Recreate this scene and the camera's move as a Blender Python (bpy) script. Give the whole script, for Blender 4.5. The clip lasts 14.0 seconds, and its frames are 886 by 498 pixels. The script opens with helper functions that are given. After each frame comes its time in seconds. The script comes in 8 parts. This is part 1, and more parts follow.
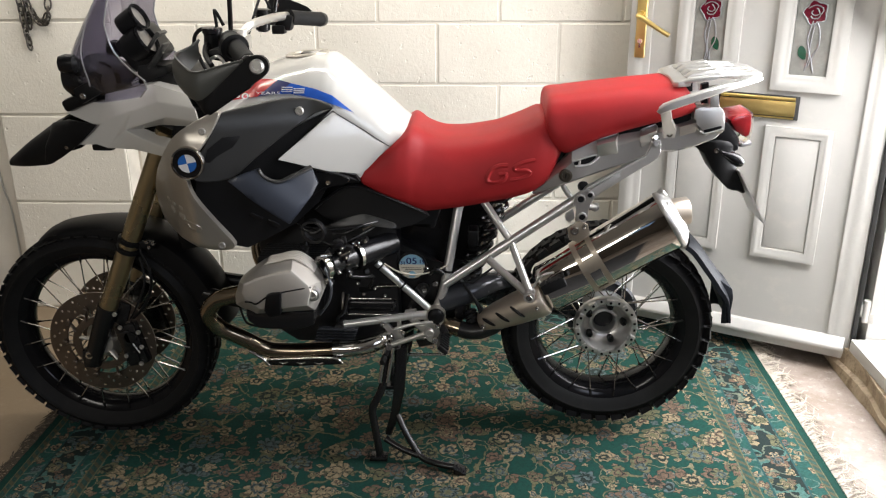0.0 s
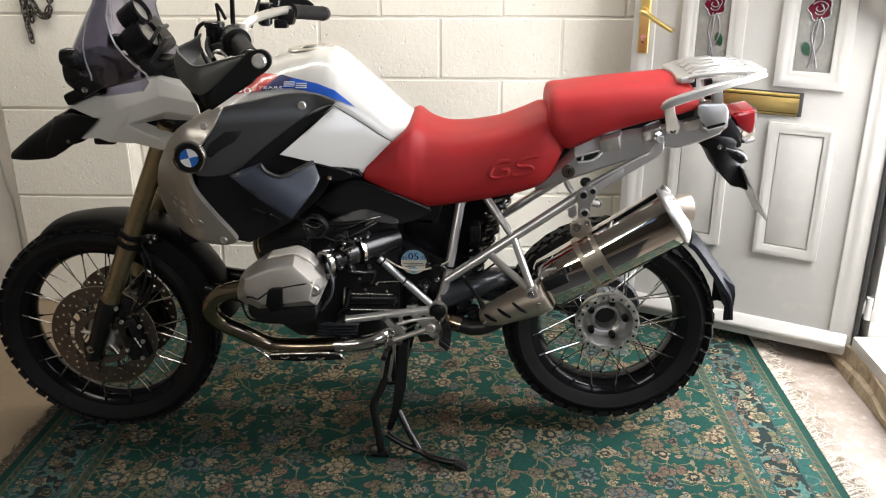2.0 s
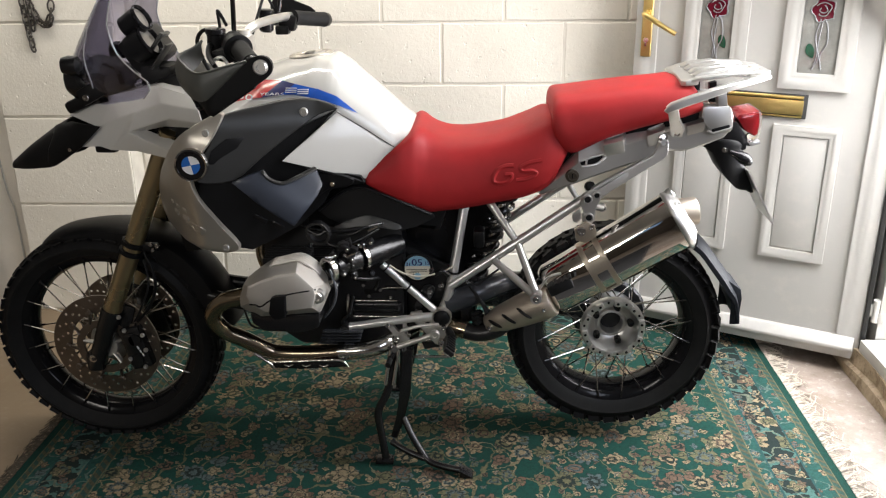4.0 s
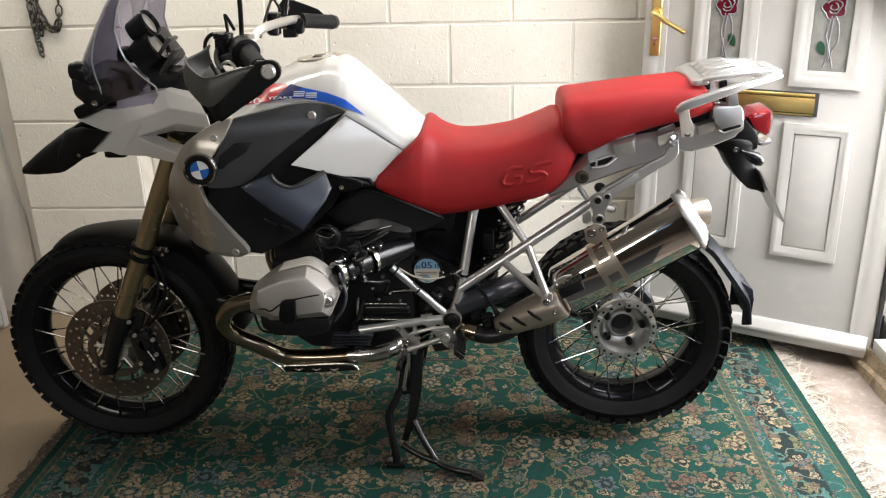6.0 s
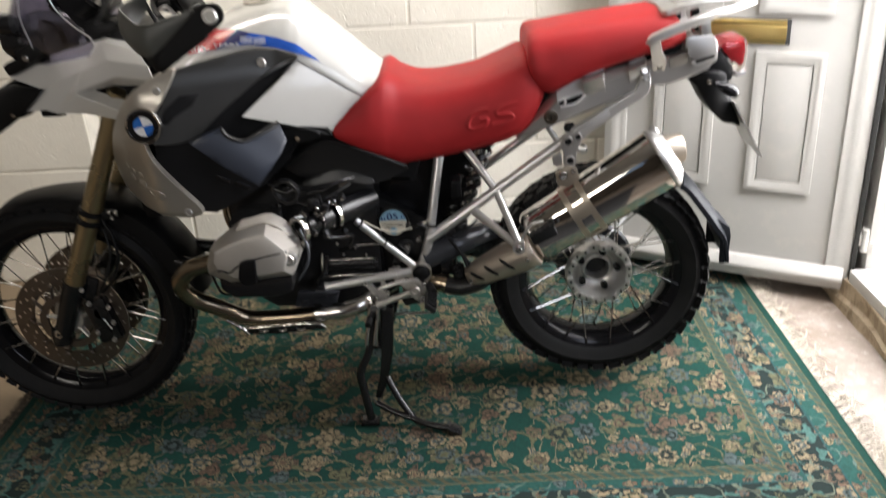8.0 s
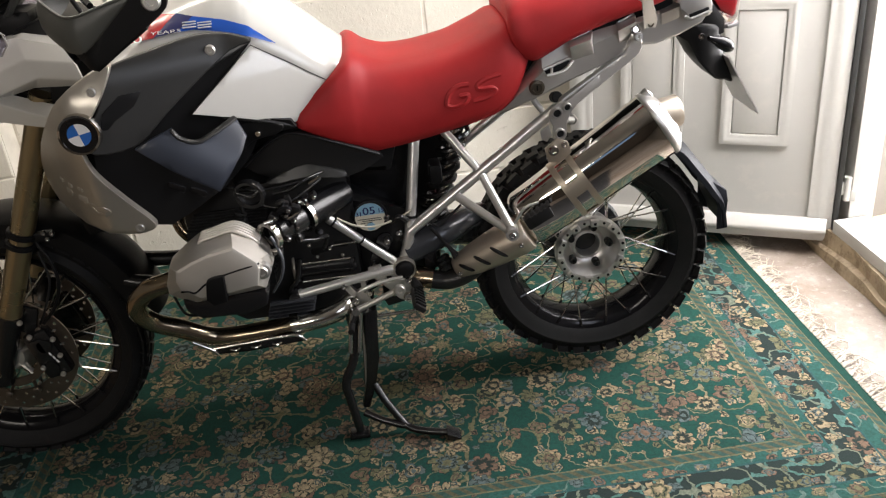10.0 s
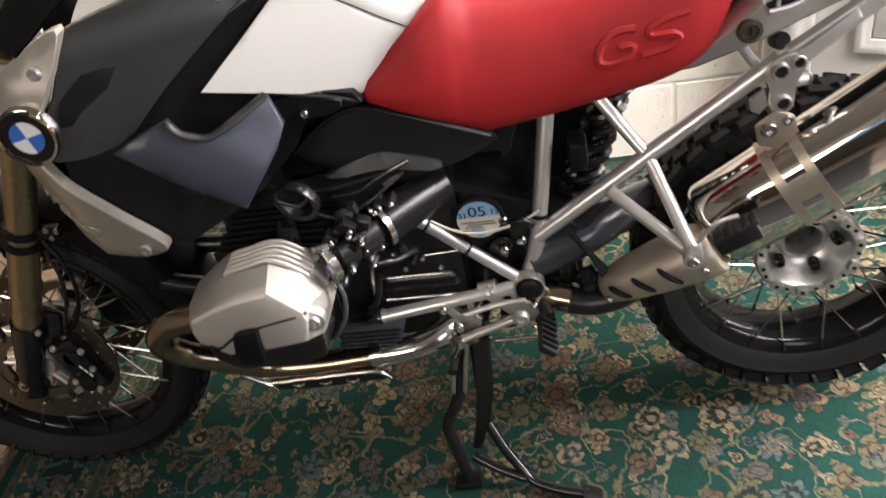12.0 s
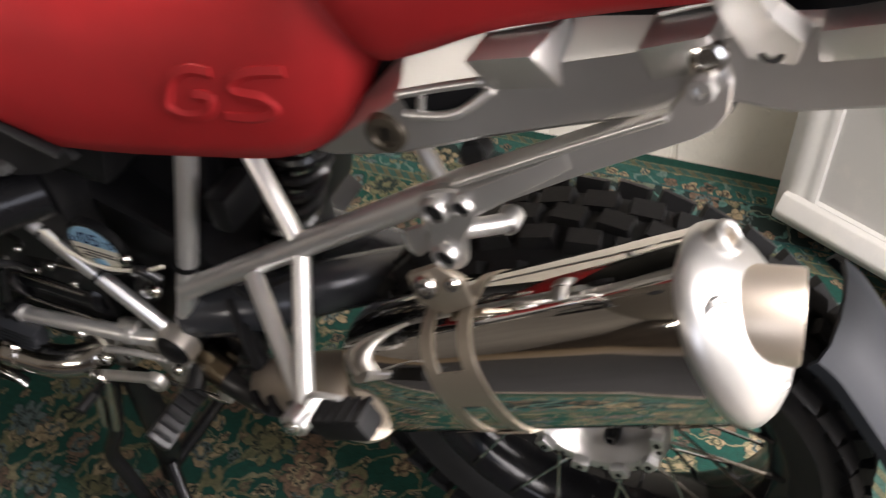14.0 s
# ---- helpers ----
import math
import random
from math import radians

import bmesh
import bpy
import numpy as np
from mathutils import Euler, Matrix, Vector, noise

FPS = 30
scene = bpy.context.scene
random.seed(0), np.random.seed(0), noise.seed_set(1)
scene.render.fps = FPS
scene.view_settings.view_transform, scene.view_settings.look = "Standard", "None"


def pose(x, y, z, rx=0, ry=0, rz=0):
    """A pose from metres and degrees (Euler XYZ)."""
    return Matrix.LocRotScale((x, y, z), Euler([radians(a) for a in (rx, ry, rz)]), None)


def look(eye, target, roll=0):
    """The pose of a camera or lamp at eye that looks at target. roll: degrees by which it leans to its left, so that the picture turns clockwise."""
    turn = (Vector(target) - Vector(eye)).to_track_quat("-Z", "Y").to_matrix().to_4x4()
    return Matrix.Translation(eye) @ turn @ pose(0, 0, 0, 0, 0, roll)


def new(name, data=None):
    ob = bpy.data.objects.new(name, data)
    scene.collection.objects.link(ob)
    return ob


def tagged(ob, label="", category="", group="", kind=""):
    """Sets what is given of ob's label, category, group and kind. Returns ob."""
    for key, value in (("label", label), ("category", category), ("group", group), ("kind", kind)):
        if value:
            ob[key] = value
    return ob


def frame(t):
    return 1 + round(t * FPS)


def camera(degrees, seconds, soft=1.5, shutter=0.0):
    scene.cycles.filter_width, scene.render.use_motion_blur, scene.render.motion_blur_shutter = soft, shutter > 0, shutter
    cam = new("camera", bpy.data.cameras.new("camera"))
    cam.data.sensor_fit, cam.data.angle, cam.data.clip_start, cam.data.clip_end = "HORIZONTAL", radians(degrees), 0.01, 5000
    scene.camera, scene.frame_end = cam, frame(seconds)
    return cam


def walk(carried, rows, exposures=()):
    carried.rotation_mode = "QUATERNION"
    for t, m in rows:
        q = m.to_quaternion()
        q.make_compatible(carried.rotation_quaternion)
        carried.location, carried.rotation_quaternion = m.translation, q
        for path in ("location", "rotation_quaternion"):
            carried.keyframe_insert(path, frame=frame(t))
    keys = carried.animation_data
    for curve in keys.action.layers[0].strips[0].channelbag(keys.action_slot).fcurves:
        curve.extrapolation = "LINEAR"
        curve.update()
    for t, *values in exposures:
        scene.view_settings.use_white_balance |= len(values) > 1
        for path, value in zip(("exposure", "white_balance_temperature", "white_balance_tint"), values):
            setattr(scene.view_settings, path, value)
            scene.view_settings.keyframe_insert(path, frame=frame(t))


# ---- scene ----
cam = camera(54.9, 14.0, soft=1.2, shutter=0.5)
PATH = [
    (0, (-0.374, -2.335, 1.474), (-0.462, -0.466, 0.768), -0.4),
    (0.5, (-0.377, -2.335, 1.475), (-0.464, -0.468, 0.764), -0.4),
    (1, (-0.375, -2.333, 1.472), (-0.461, -0.468, 0.755), -0.4),
    (1.5, (-0.377, -2.329, 1.473), (-0.462, -0.466, 0.751), -0.3),
    (2, (-0.376, -2.33, 1.475), (-0.467, -0.465, 0.757), -0.2),
    (2.5, (-0.372, -2.329, 1.473), (-0.469, -0.463, 0.76), -0.3),
    (3, (-0.378, -2.327, 1.47), (-0.471, -0.457, 0.768), -0.4),
    (5.5, (-0.378, -2.303, 1.474), (-0.493, -0.437, 0.762), -1.3),
    (6, (-0.381, -2.305, 1.477), (-0.5, -0.438, 0.769), -1.4),
    (6.5, (-0.382, -2.3, 1.477), (-0.519, -0.44, 0.755), -2.1),
    (7, (-0.388, -2.277, 1.473), (-0.544, -0.437, 0.705), -2.7),
    (7.5, (-0.387, -2.265, 1.477), (-0.47, -0.418, 0.714), -2.2),
    (8, (-0.379, -2.206, 1.452), (-0.43, -0.387, 0.622), -3.2),
    (8.2, (-0.386, -2.131, 1.432), (-0.403, -0.375, 0.474), -3.3),
    (10.3, (-0.525, -1.948, 1.437), (-0.409, -0.173, 0.521), -6.0),
    (10.5, (-0.526, -1.903, 1.423), (-0.463, -0.143, 0.476), -6.2),
    (11, (-0.504, -1.654, 1.366), (-0.579, 0.09, 0.39), -10.6),
    (11.5, (-0.431, -1.4, 1.397), (-0.544, 0.293, 0.339), -7.4),
    (12, (-0.423, -1.274, 1.381), (-0.716, 0.313, 0.2), -12.1),
    (12.2, (-0.428, -1.209, 1.383), (-0.704, 0.414, 0.247), -13.1),
    (12.5, (-0.383, -1.126, 1.361), (-0.641, 0.474, 0.189), -16.8),
    (13, (-0.162, -0.987, 1.307), (-0.526, 0.574, 0.111), -11.0),
    (13.2, (-0.086, -0.928, 1.308), (-0.566, 0.560, 0.072), -9.3),
    (13.5, (0.012, -0.834, 1.289), (-0.615, 0.588, 0.030), -7.8),
    (14, (0.134, -0.608, 1.259), (-0.537, 0.645, -0.148), -6.3),
]
walk(cam, [(t, look(eye, target, roll)) for t, eye, target, roll in PATH],
     [(0, 0, 6500, 10), (9.0, 0, 6600, 11), (10.5, 0.15, 6850, 13), (11.0, 0.35, 6900, 15), (11.5, 0.25, 6900, 16), (12.2, 0.65, 6900, 16), (12.6, 0.65, 6900, 16), (13.1, 0.1, 6850, 15), (14, 0.1, 6850, 15)])

# ---- world and light ----
world = bpy.data.worlds.new("world")
scene.world = world
world.use_nodes = True
wn = world.node_tree
sky = wn.nodes.new("ShaderNodeTexSky")
sky.sky_type, sky.sun_disc = "NISHITA", False
sky.sun_elevation, sky.sun_rotation = radians(40), radians(60)
wn.links.new(sky.outputs[0], wn.nodes["Background"].inputs[0])
wn.nodes["Background"].inputs[1].default_value = 0.1


def area_lamp(name, eye, target, sx, sy, watts, colour):
    data = bpy.data.lights.new(name, "AREA")
    data.shape, data.size, data.size_y, data.energy, data.color = "RECTANGLE", sx, sy, watts, colour
    ob = new(name, data)
    ob.matrix_world = look(eye, target)
    return tagged(ob, kind="structure")


DOOR_LIGHT = area_lamp("doorway_light", (1.12, -0.03, 1.15), (0.05, -0.60, 0.22), 0.8, 1.9, 122, (0.97, 0.965, 0.985))
TUBE_LIGHT = area_lamp("tube_light", (-1.15, 0.36, 2.33), (-1.15, 0.36, 0.0), 2.8, 0.08, 31, (1.0, 0.95, 0.86))
WINDOW_LIGHT = area_lamp("window_light", (0.955, -2.2, 1.70), (-0.7, -0.2, 0.95), 1.0, 0.8, 14, (0.80, 0.86, 1.0))
# unseen fill lamp added to brighten the back wall and the near flank
FRONT_FILL = area_lamp("front_fill", (-2.02, -4.22, 2.05), (-2.5, 0.9, 0.6), 1.6, 0.45, 36, (1.0, 0.95, 0.87))

# ---- materials ----
def nodes_of(name):
    m = bpy.data.materials.new(name)
    m.use_nodes = True
    t = m.node_tree
    return m, t, t.nodes["Principled BSDF"]


def node(t, kind, **values):
    n = t.nodes.new(kind)
    for key, value in values.items():
        if key in n.inputs:
            n.inputs[key].default_value = value
    return n


def noise_of(t, vec, scale, detail=4.0, rough=0.55):
    n = node(t, "ShaderNodeTexNoise", Scale=scale, Detail=detail, Roughness=rough)
    t.links.new(vec, n.inputs["Vector"])
    return n.outputs["Fac"]


def math_of(t, op, a, b=None, c=None, clamp=False):
    n = t.nodes.new("ShaderNodeMath")
    n.operation, n.use_clamp = op, clamp
    for i, v in enumerate((a, b, c)):
        if v is None:
            continue
        if isinstance(v, (int, float)):
            n.inputs[i].default_value = v
        else:
            t.links.new(v, n.inputs[i])
    return n.outputs[0]


def mix_of(t, fac, a, b):
    n = t.nodes.new("ShaderNodeMix")
    n.data_type = "RGBA"
    for sock, v in ((n.inputs[0], fac), (n.inputs[6], a), (n.inputs[7], b)):
        if isinstance(v, (int, float)):
            sock.default_value = v
        elif isinstance(v, tuple):
            sock.default_value = (*v[:3], 1)
        else:
            t.links.new(v, sock)
    return n.outputs[2]


def step_of(t, value, low, high):
    n = node(t, "ShaderNodeMapRange")
    n.inputs["From Min"].default_value, n.inputs["From Max"].default_value = low, high
    t.links.new(value, n.inputs["Value"])
    return n.outputs[0]


def surface(name, col, rough=0.5, metal=0.0, var=0.12, scale=9.0, fine=160.0, bump=0.15, depth=0.001, coat=0.0, rvar=0.12, dirt=None, dirt_amount=0.4, alpha=1.0, piece=0.0, gloss=0.5):
    """A procedural surface: colour varied at two scales, roughness wear, fine relief."""
    m, t, b = nodes_of(name)
    vec = t.nodes.new("ShaderNodeTexCoord").outputs["Object"]
    big, small = noise_of(t, vec, scale), noise_of(t, vec, fine, 3.0)
    dark = tuple(c * (1 - var) for c in col)
    light = tuple(min(1, c * (1 + var)) for c in col)
    c = mix_of(t, step_of(t, big, 0.3, 0.7), dark, light)
    c = mix_of(t, math_of(t, "MULTIPLY", step_of(t, small, 0.35, 0.75), var * 0.8), c, tuple(x * 0.7 for x in col))
    if dirt:
        patch = step_of(t, noise_of(t, vec, scale * 2.3, 6.0, 0.7), 0.52, 0.75)
        c = mix_of(t, math_of(t, "MULTIPLY", patch, dirt_amount), c, dirt)
    if piece:
        rnd = t.nodes.new("ShaderNodeObjectInfo").outputs["Random"]
        c = mix_of(t, math_of(t, "MULTIPLY", rnd, piece), c, tuple(x * 0.72 for x in col))
    t.links.new(c, b.inputs["Base Color"])
    t.links.new(math_of(t, "ADD", math_of(t, "MULTIPLY", big, rvar), rough - rvar / 2), b.inputs["Roughness"])
    b.inputs["Metallic"].default_value, b.inputs["Specular IOR Level"].default_value = metal, gloss
    if coat:
        b.inputs["Coat Weight"].default_value, b.inputs["Coat Roughness"].default_value = coat, 0.05
    if bump:
        bn = node(t, "ShaderNodeBump", Strength=bump, Distance=depth)
        t.links.new(small, bn.inputs["Height"])
        t.links.new(bn.outputs[0], b.inputs["Normal"])
    if alpha < 1:
        b.inputs["Alpha"].default_value = alpha
    return m


WHITE_PAINT = surface("white_gloss_paint", (0.57, 0.56, 0.53), 0.15, var=0.02, bump=0.02, coat=0.3, rvar=0.04)
GUARD_GREY = surface("grey_green_guard_plastic", (0.066, 0.067, 0.060), 0.42, var=0.1, fine=700, bump=0.12, depth=0.0004)
GREY_PANEL = surface("dark_grey_satin_plastic", (0.019, 0.019, 0.0185), 0.42, var=0.1, fine=700, bump=0.12, depth=0.0004)
# base tinted blue: the deflector's daylight reflection is put into the colour
SHEEN_GREY = surface("sky_sheen_plastic", (0.022, 0.027, 0.040), 0.38, var=0.1, fine=700, bump=0.1, depth=0.0004)
SLATE_DARK = surface("dark_slate_moulded_plastic", (0.008, 0.010, 0.014), 0.6, var=0.1, fine=700, bump=0.1, depth=0.0004, gloss=0.2)
BLACK_PLASTIC = surface("black_moulded_plastic", (0.007, 0.007, 0.0075), 0.42, var=0.2, fine=600, bump=0.2, depth=0.0004, gloss=0.14)
BLACK_GLOSS = surface("black_gloss_plastic", (0.008, 0.008, 0.009), 0.24, var=0.2, bump=0.03, gloss=0.28)
RUBBER = surface("black_rubber", (0.010, 0.010, 0.0105), 0.62, var=0.25, scale=14, fine=260, bump=0.35, depth=0.0008, dirt=(0.028, 0.026, 0.023), dirt_amount=0.3, gloss=0.2)
RED_SEAT = surface("red_vinyl", (0.335, 0.014, 0.016), 0.56, gloss=0.28, var=0.14, scale=9, fine=900, bump=0.35, depth=0.0006)
SILVER = surface("silver_painted_metal", (0.66, 0.65, 0.63), 0.30, metal=0.75, var=0.06, fine=400, bump=0.06, depth=0.0004, dirt=(0.3, 0.29, 0.27), dirt_amount=0.25)
TITAN = surface("magnesium_grey_metal", (0.50, 0.465, 0.41), 0.36, metal=0.7, var=0.08, fine=500, bump=0.08, depth=0.0004)
CAST = surface("cast_aluminium", (0.60, 0.58, 0.54), 0.42, metal=0.8, var=0.08, fine=350, bump=0.3, depth=0.0005, dirt=(0.35, 0.33, 0.3), dirt_amount=0.3)
HEAD_CAST = surface("matt_silver_casting", (0.56, 0.53, 0.485), 0.46, metal=0.65, var=0.06, fine=350, bump=0.25, depth=0.0004, dirt=(0.40, 0.38, 0.34), dirt_amount=0.25)
SATIN_CAST = surface("satin_silver_casting", (0.58, 0.57, 0.55), 0.36, metal=0.9, var=0.05, fine=400, bump=0.08, depth=0.0004)
CARRIER_CAST = surface("fine_cast_silver", (0.56, 0.55, 0.53), 0.38, metal=0.9, var=0.05, fine=600, bump=0.10, depth=0.0003)
LOCK_BRONZE = surface("dark_bronze_lock", (0.10, 0.085, 0.065), 0.35, metal=0.7, var=0.1)
CHROME = surface("polished_chrome", (0.58, 0.555, 0.52), 0.055, metal=1.0, var=0.02, fine=40, bump=0.015, depth=0.0005, rvar=0.03)
STEEL = surface("brushed_steel", (0.62, 0.60, 0.57), 0.17, metal=1.0, var=0.06, bump=0.05, dirt=(0.3, 0.26, 0.2), dirt_amount=0.4)
HEADER = surface("heat_tinted_steel", (0.31, 0.255, 0.185), 0.2, metal=1.0, var=0.15, scale=12, bump=0.05, dirt=(0.25, 0.17, 0.09), dirt_amount=0.6)
STRAP_STEEL = surface("dull_bronzed_steel", (0.44, 0.385, 0.31), 0.42, metal=0.85, var=0.08, bump=0.05)
HEAT_SHIELD = surface("bronze_heat_shield", (0.50, 0.435, 0.36), 0.42, metal=0.85, var=0.1, fine=500, bump=0.1, depth=0.0004)
FORK_GOLD = surface("bronze_anodised_tube", (0.42, 0.33, 0.19), 0.28, metal=0.9, var=0.05, bump=0.03)
DISC_STEEL = surface("brake_disc_steel", (0.17, 0.14, 0.115), 0.36, metal=0.9, var=0.12, scale=16, fine=500, bump=0.05)
BLACK_METAL = surface("black_enamelled_metal", (0.009, 0.009, 0.0095), 0.24, metal=0.0, var=0.2, bump=0.06, gloss=0.45)
ENGINE_DARK = surface("dark_engine_casting", (0.014, 0.014, 0.015), 0.36, metal=0.3, var=0.25, fine=300, bump=0.25, depth=0.0006, dirt=(0.06, 0.055, 0.05), dirt_amount=0.4)
SWING_GREY = surface("dark_grey_painted_casting", (0.045, 0.048, 0.055), 0.26, metal=0.3, var=0.1, bump=0.1)
RED_LENS = surface("red_lamp_lens", (0.13, 0.005, 0.007), 0.12, var=0.05, bump=0.02, coat=0.8)
CLEAR_LENS = surface("grey_lamp_reflector", (0.6, 0.6, 0.6), 0.15, metal=0.6, var=0.05, bump=0.02)
RIM_BLACK = surface("black_enamelled_rim", (0.007, 0.007, 0.008), 0.16, var=0.2, bump=0.02, gloss=0.2)
DECAL_BLUE = surface("blue_decal", (0.015, 0.09, 0.45), 0.25, var=0.03, bump=0, coat=0.5)
DECAL_NAVY = surface("navy_decal", (0.03, 0.035, 0.12), 0.25, var=0.03, bump=0, coat=0.5)
DECAL_RED = surface("red_decal", (0.5, 0.02, 0.025), 0.25, var=0.03, bump=0, coat=0.5)
DECAL_WHITE = surface("white_decal", (0.8, 0.8, 0.8), 0.3, var=0.02, bump=0)
BADGE_BLUE = surface("badge_blue", (0.02, 0.14, 0.50), 0.2, var=0.03, bump=0, coat=0.5)
SKY_BLUE = surface("light_blue_print", (0.22, 0.40, 0.54), 0.35, var=0.06, bump=0)
PAPER = surface("cream_paper_disc", (0.62, 0.58, 0.48), 0.5, var=0.06, fine=500, bump=0.02)
BRASS = surface("polished_brass", (0.80, 0.60, 0.23), 0.33, metal=1.0, var=0.05, scale=14, bump=0.04)
UPVC = surface("white_upvc", (0.42, 0.41, 0.385), 0.32, var=0.03, scale=4, bump=0.03, dirt=(0.62, 0.58, 0.5), dirt_amount=0.25)
FROSTED = surface("obscure_glass", (0.21, 0.21, 0.19), 0.16, var=0.2, scale=22, fine=90, bump=0.5, depth=0.002, coat=0.5)
LEAD = surface("lead_strip", (0.22, 0.22, 0.23), 0.4, metal=0.7, var=0.1)
ROSE_RED = surface("red_stained_glass", (0.10, 0.006, 0.016), 0.15, var=0.2, scale=60, bump=0.1, coat=0.5)
LEAF_GREEN = surface("green_stained_glass", (0.008, 0.055, 0.030), 0.15, var=0.2, scale=60, bump=0.1, coat=0.5)
DIAL_PALE = surface("pale_dial_face", (0.13, 0.12, 0.11), 0.3, var=0.15, scale=60, bump=0, coat=0.6)
COVER_BLACK = surface("charcoal_satin_plastic", (0.011, 0.011, 0.0115), 0.36, var=0.1, fine=700, bump=0.12, depth=0.0004, gloss=0.35)
GASKET = surface("black_door_gasket", (0.02, 0.02, 0.02), 0.6)
MAT_RUBBER = surface("ribbed_dark_matting", (0.016, 0.016, 0.017), 0.8, var=0.3, scale=6, fine=200, bump=0.4, depth=0.002)
CHAIN_IRON = surface("old_iron_chain", (0.09, 0.08, 0.07), 0.5, metal=0.8, var=0.3, scale=60)
FRINGE_DARK = surface("dark_fringe_cotton", (0.07, 0.055, 0.038), 0.9, var=0.3, scale=30, bump=0.3)
FRINGE = surface("rug_fringe_cotton", (0.42, 0.375, 0.31), 0.9, var=0.25, scale=30, bump=0.3)


def glass(name, colour, rough=0.02, ior=1.45):
    m, t, b = nodes_of(name)
    b.inputs["Base Color"].default_value = (*colour, 1)
    b.inputs["Roughness"].default_value, b.inputs["IOR"].default_value = rough, ior
    b.inputs["Transmission Weight"].default_value = 1.0
    return m


SMOKE = glass("smoked_screen", (0.36, 0.35, 0.44))
CLEAR = glass("clear_glass", (0.95, 0.95, 0.95))


def masonry():
    m, t, b = nodes_of("painted_blockwork")
    info = t.nodes.new("ShaderNodeObjectInfo").outputs["Random"]
    co = t.nodes.new("ShaderNodeTexCoord").outputs["Object"]
    off = t.nodes.new("ShaderNodeVectorMath")
    t.links.new(co, off.inputs[0])
    comb = t.nodes.new("ShaderNodeCombineXYZ")
    for i in range(3):
        t.links.new(math_of(t, "MULTIPLY", info, 17.0 + i * 5), comb.inputs[i])
    t.links.new(comb.outputs[0], off.inputs[1])
    vec = off.outputs[0]
    big, mid, fine = noise_of(t, vec, 3.0), noise_of(t, vec, 34.0, 6.0, 0.6), noise_of(t, vec, 95.0, 4.0)
    c = mix_of(t, step_of(t, big, 0.3, 0.7), (0.71, 0.67, 0.585), (0.79, 0.75, 0.665))
    c = mix_of(t, math_of(t, "MULTIPLY", step_of(t, mid, 0.55, 0.8), 0.35), c, (0.55, 0.51, 0.44))
    t.links.new(c, b.inputs["Base Color"])
    b.inputs["Roughness"].default_value = 0.6
    pits = step_of(t, noise_of(t, vec, 46.0, 2.0, 0.5), 0.26, 0.33)
    holes = step_of(t, noise_of(t, vec, 15.0, 5.0, 0.7), 0.21, 0.27)
    h = math_of(t, "ADD", math_of(t, "MULTIPLY", fine, 0.55), math_of(t, "MULTIPLY", mid, 0.5))
    h = math_of(t, "ADD", h, math_of(t, "ADD", math_of(t, "MULTIPLY", pits, 0.8), math_of(t, "MULTIPLY", holes, 1.3)))
    bn = node(t, "ShaderNodeBump", Strength=0.8, Distance=0.0030)
    t.links.new(h, bn.inputs["Height"])
    t.links.new(bn.outputs[0], b.inputs["Normal"])
    return m


def concrete():
    m, t, b = nodes_of("worn_concrete")
    vec = t.nodes.new("ShaderNodeTexCoord").outputs["Object"]
    big, mid, fine = noise_of(t, vec, 1.6, 5.0), noise_of(t, vec, 9.0, 8.0, 0.65), noise_of(t, vec, 120.0, 4.0)
    c = mix_of(t, step_of(t, big, 0.35, 0.68), (0.15, 0.11, 0.08), (0.26, 0.22, 0.19))
    c = mix_of(t, math_of(t, "MULTIPLY", step_of(t, mid, 0.5, 0.72), 0.6), c, (0.36, 0.33, 0.295))
    c = mix_of(t, math_of(t, "MULTIPLY", step_of(t, mid, 0.46, 0.3), 0.5), c, (0.11, 0.085, 0.06))
    grit = noise_of(t, vec, 34.0, 8.0, 0.75)
    c = mix_of(t, math_of(t, "MULTIPLY", step_of(t, grit, 0.55, 0.70), 0.55), c, (0.46, 0.425, 0.395))
    c = mix_of(t, math_of(t, "MULTIPLY", step_of(t, grit, 0.44, 0.32), 0.55), c, (0.10, 0.075, 0.05))
    # browner towards the -x end of the floor
    sp = t.nodes.new("ShaderNodeSeparateXYZ")
    t.links.new(vec, sp.inputs[0])
    brown = step_of(t, math_of(t, "ADD", math_of(t, "MULTIPLY", sp.outputs[0], -1.0), math_of(t, "MULTIPLY", mid, 1.2)), 1.2, 2.2)
    c = mix_of(t, math_of(t, "MULTIPLY", brown, 0.8), c, (0.24, 0.175, 0.105))
    t.links.new(c, b.inputs["Base Color"])
    t.links.new(math_of(t, "ADD", math_of(t, "MULTIPLY", mid, 0.3), 0.5), b.inputs["Roughness"])
    bn = node(t, "ShaderNodeBump", Strength=0.5, Distance=0.003)
    t.links.new(math_of(t, "ADD", math_of(t, "MULTIPLY", mid, 0.6), math_of(t, "MULTIPLY", fine, 0.4)), bn.inputs["Height"])
    t.links.new(bn.outputs[0], b.inputs["Normal"])
    return m


BLOCK, CONCRETE = masonry(), concrete()
MORTAR = surface("painted_mortar", (0.70, 0.66, 0.58), 0.75, var=0.1, scale=12, bump=0.4, depth=0.003)
PLASTER = surface("bare_garage_plaster", (0.20, 0.185, 0.165), 0.8, var=0.12, scale=2, bump=0.3, depth=0.002, dirt=(0.12, 0.105, 0.09))
STAINED = surface("stained_render", (0.33, 0.26, 0.175), 0.8, var=0.3, scale=7, fine=60, bump=0.6, depth=0.006, dirt=(0.09, 0.055, 0.025), dirt_amount=0.9)
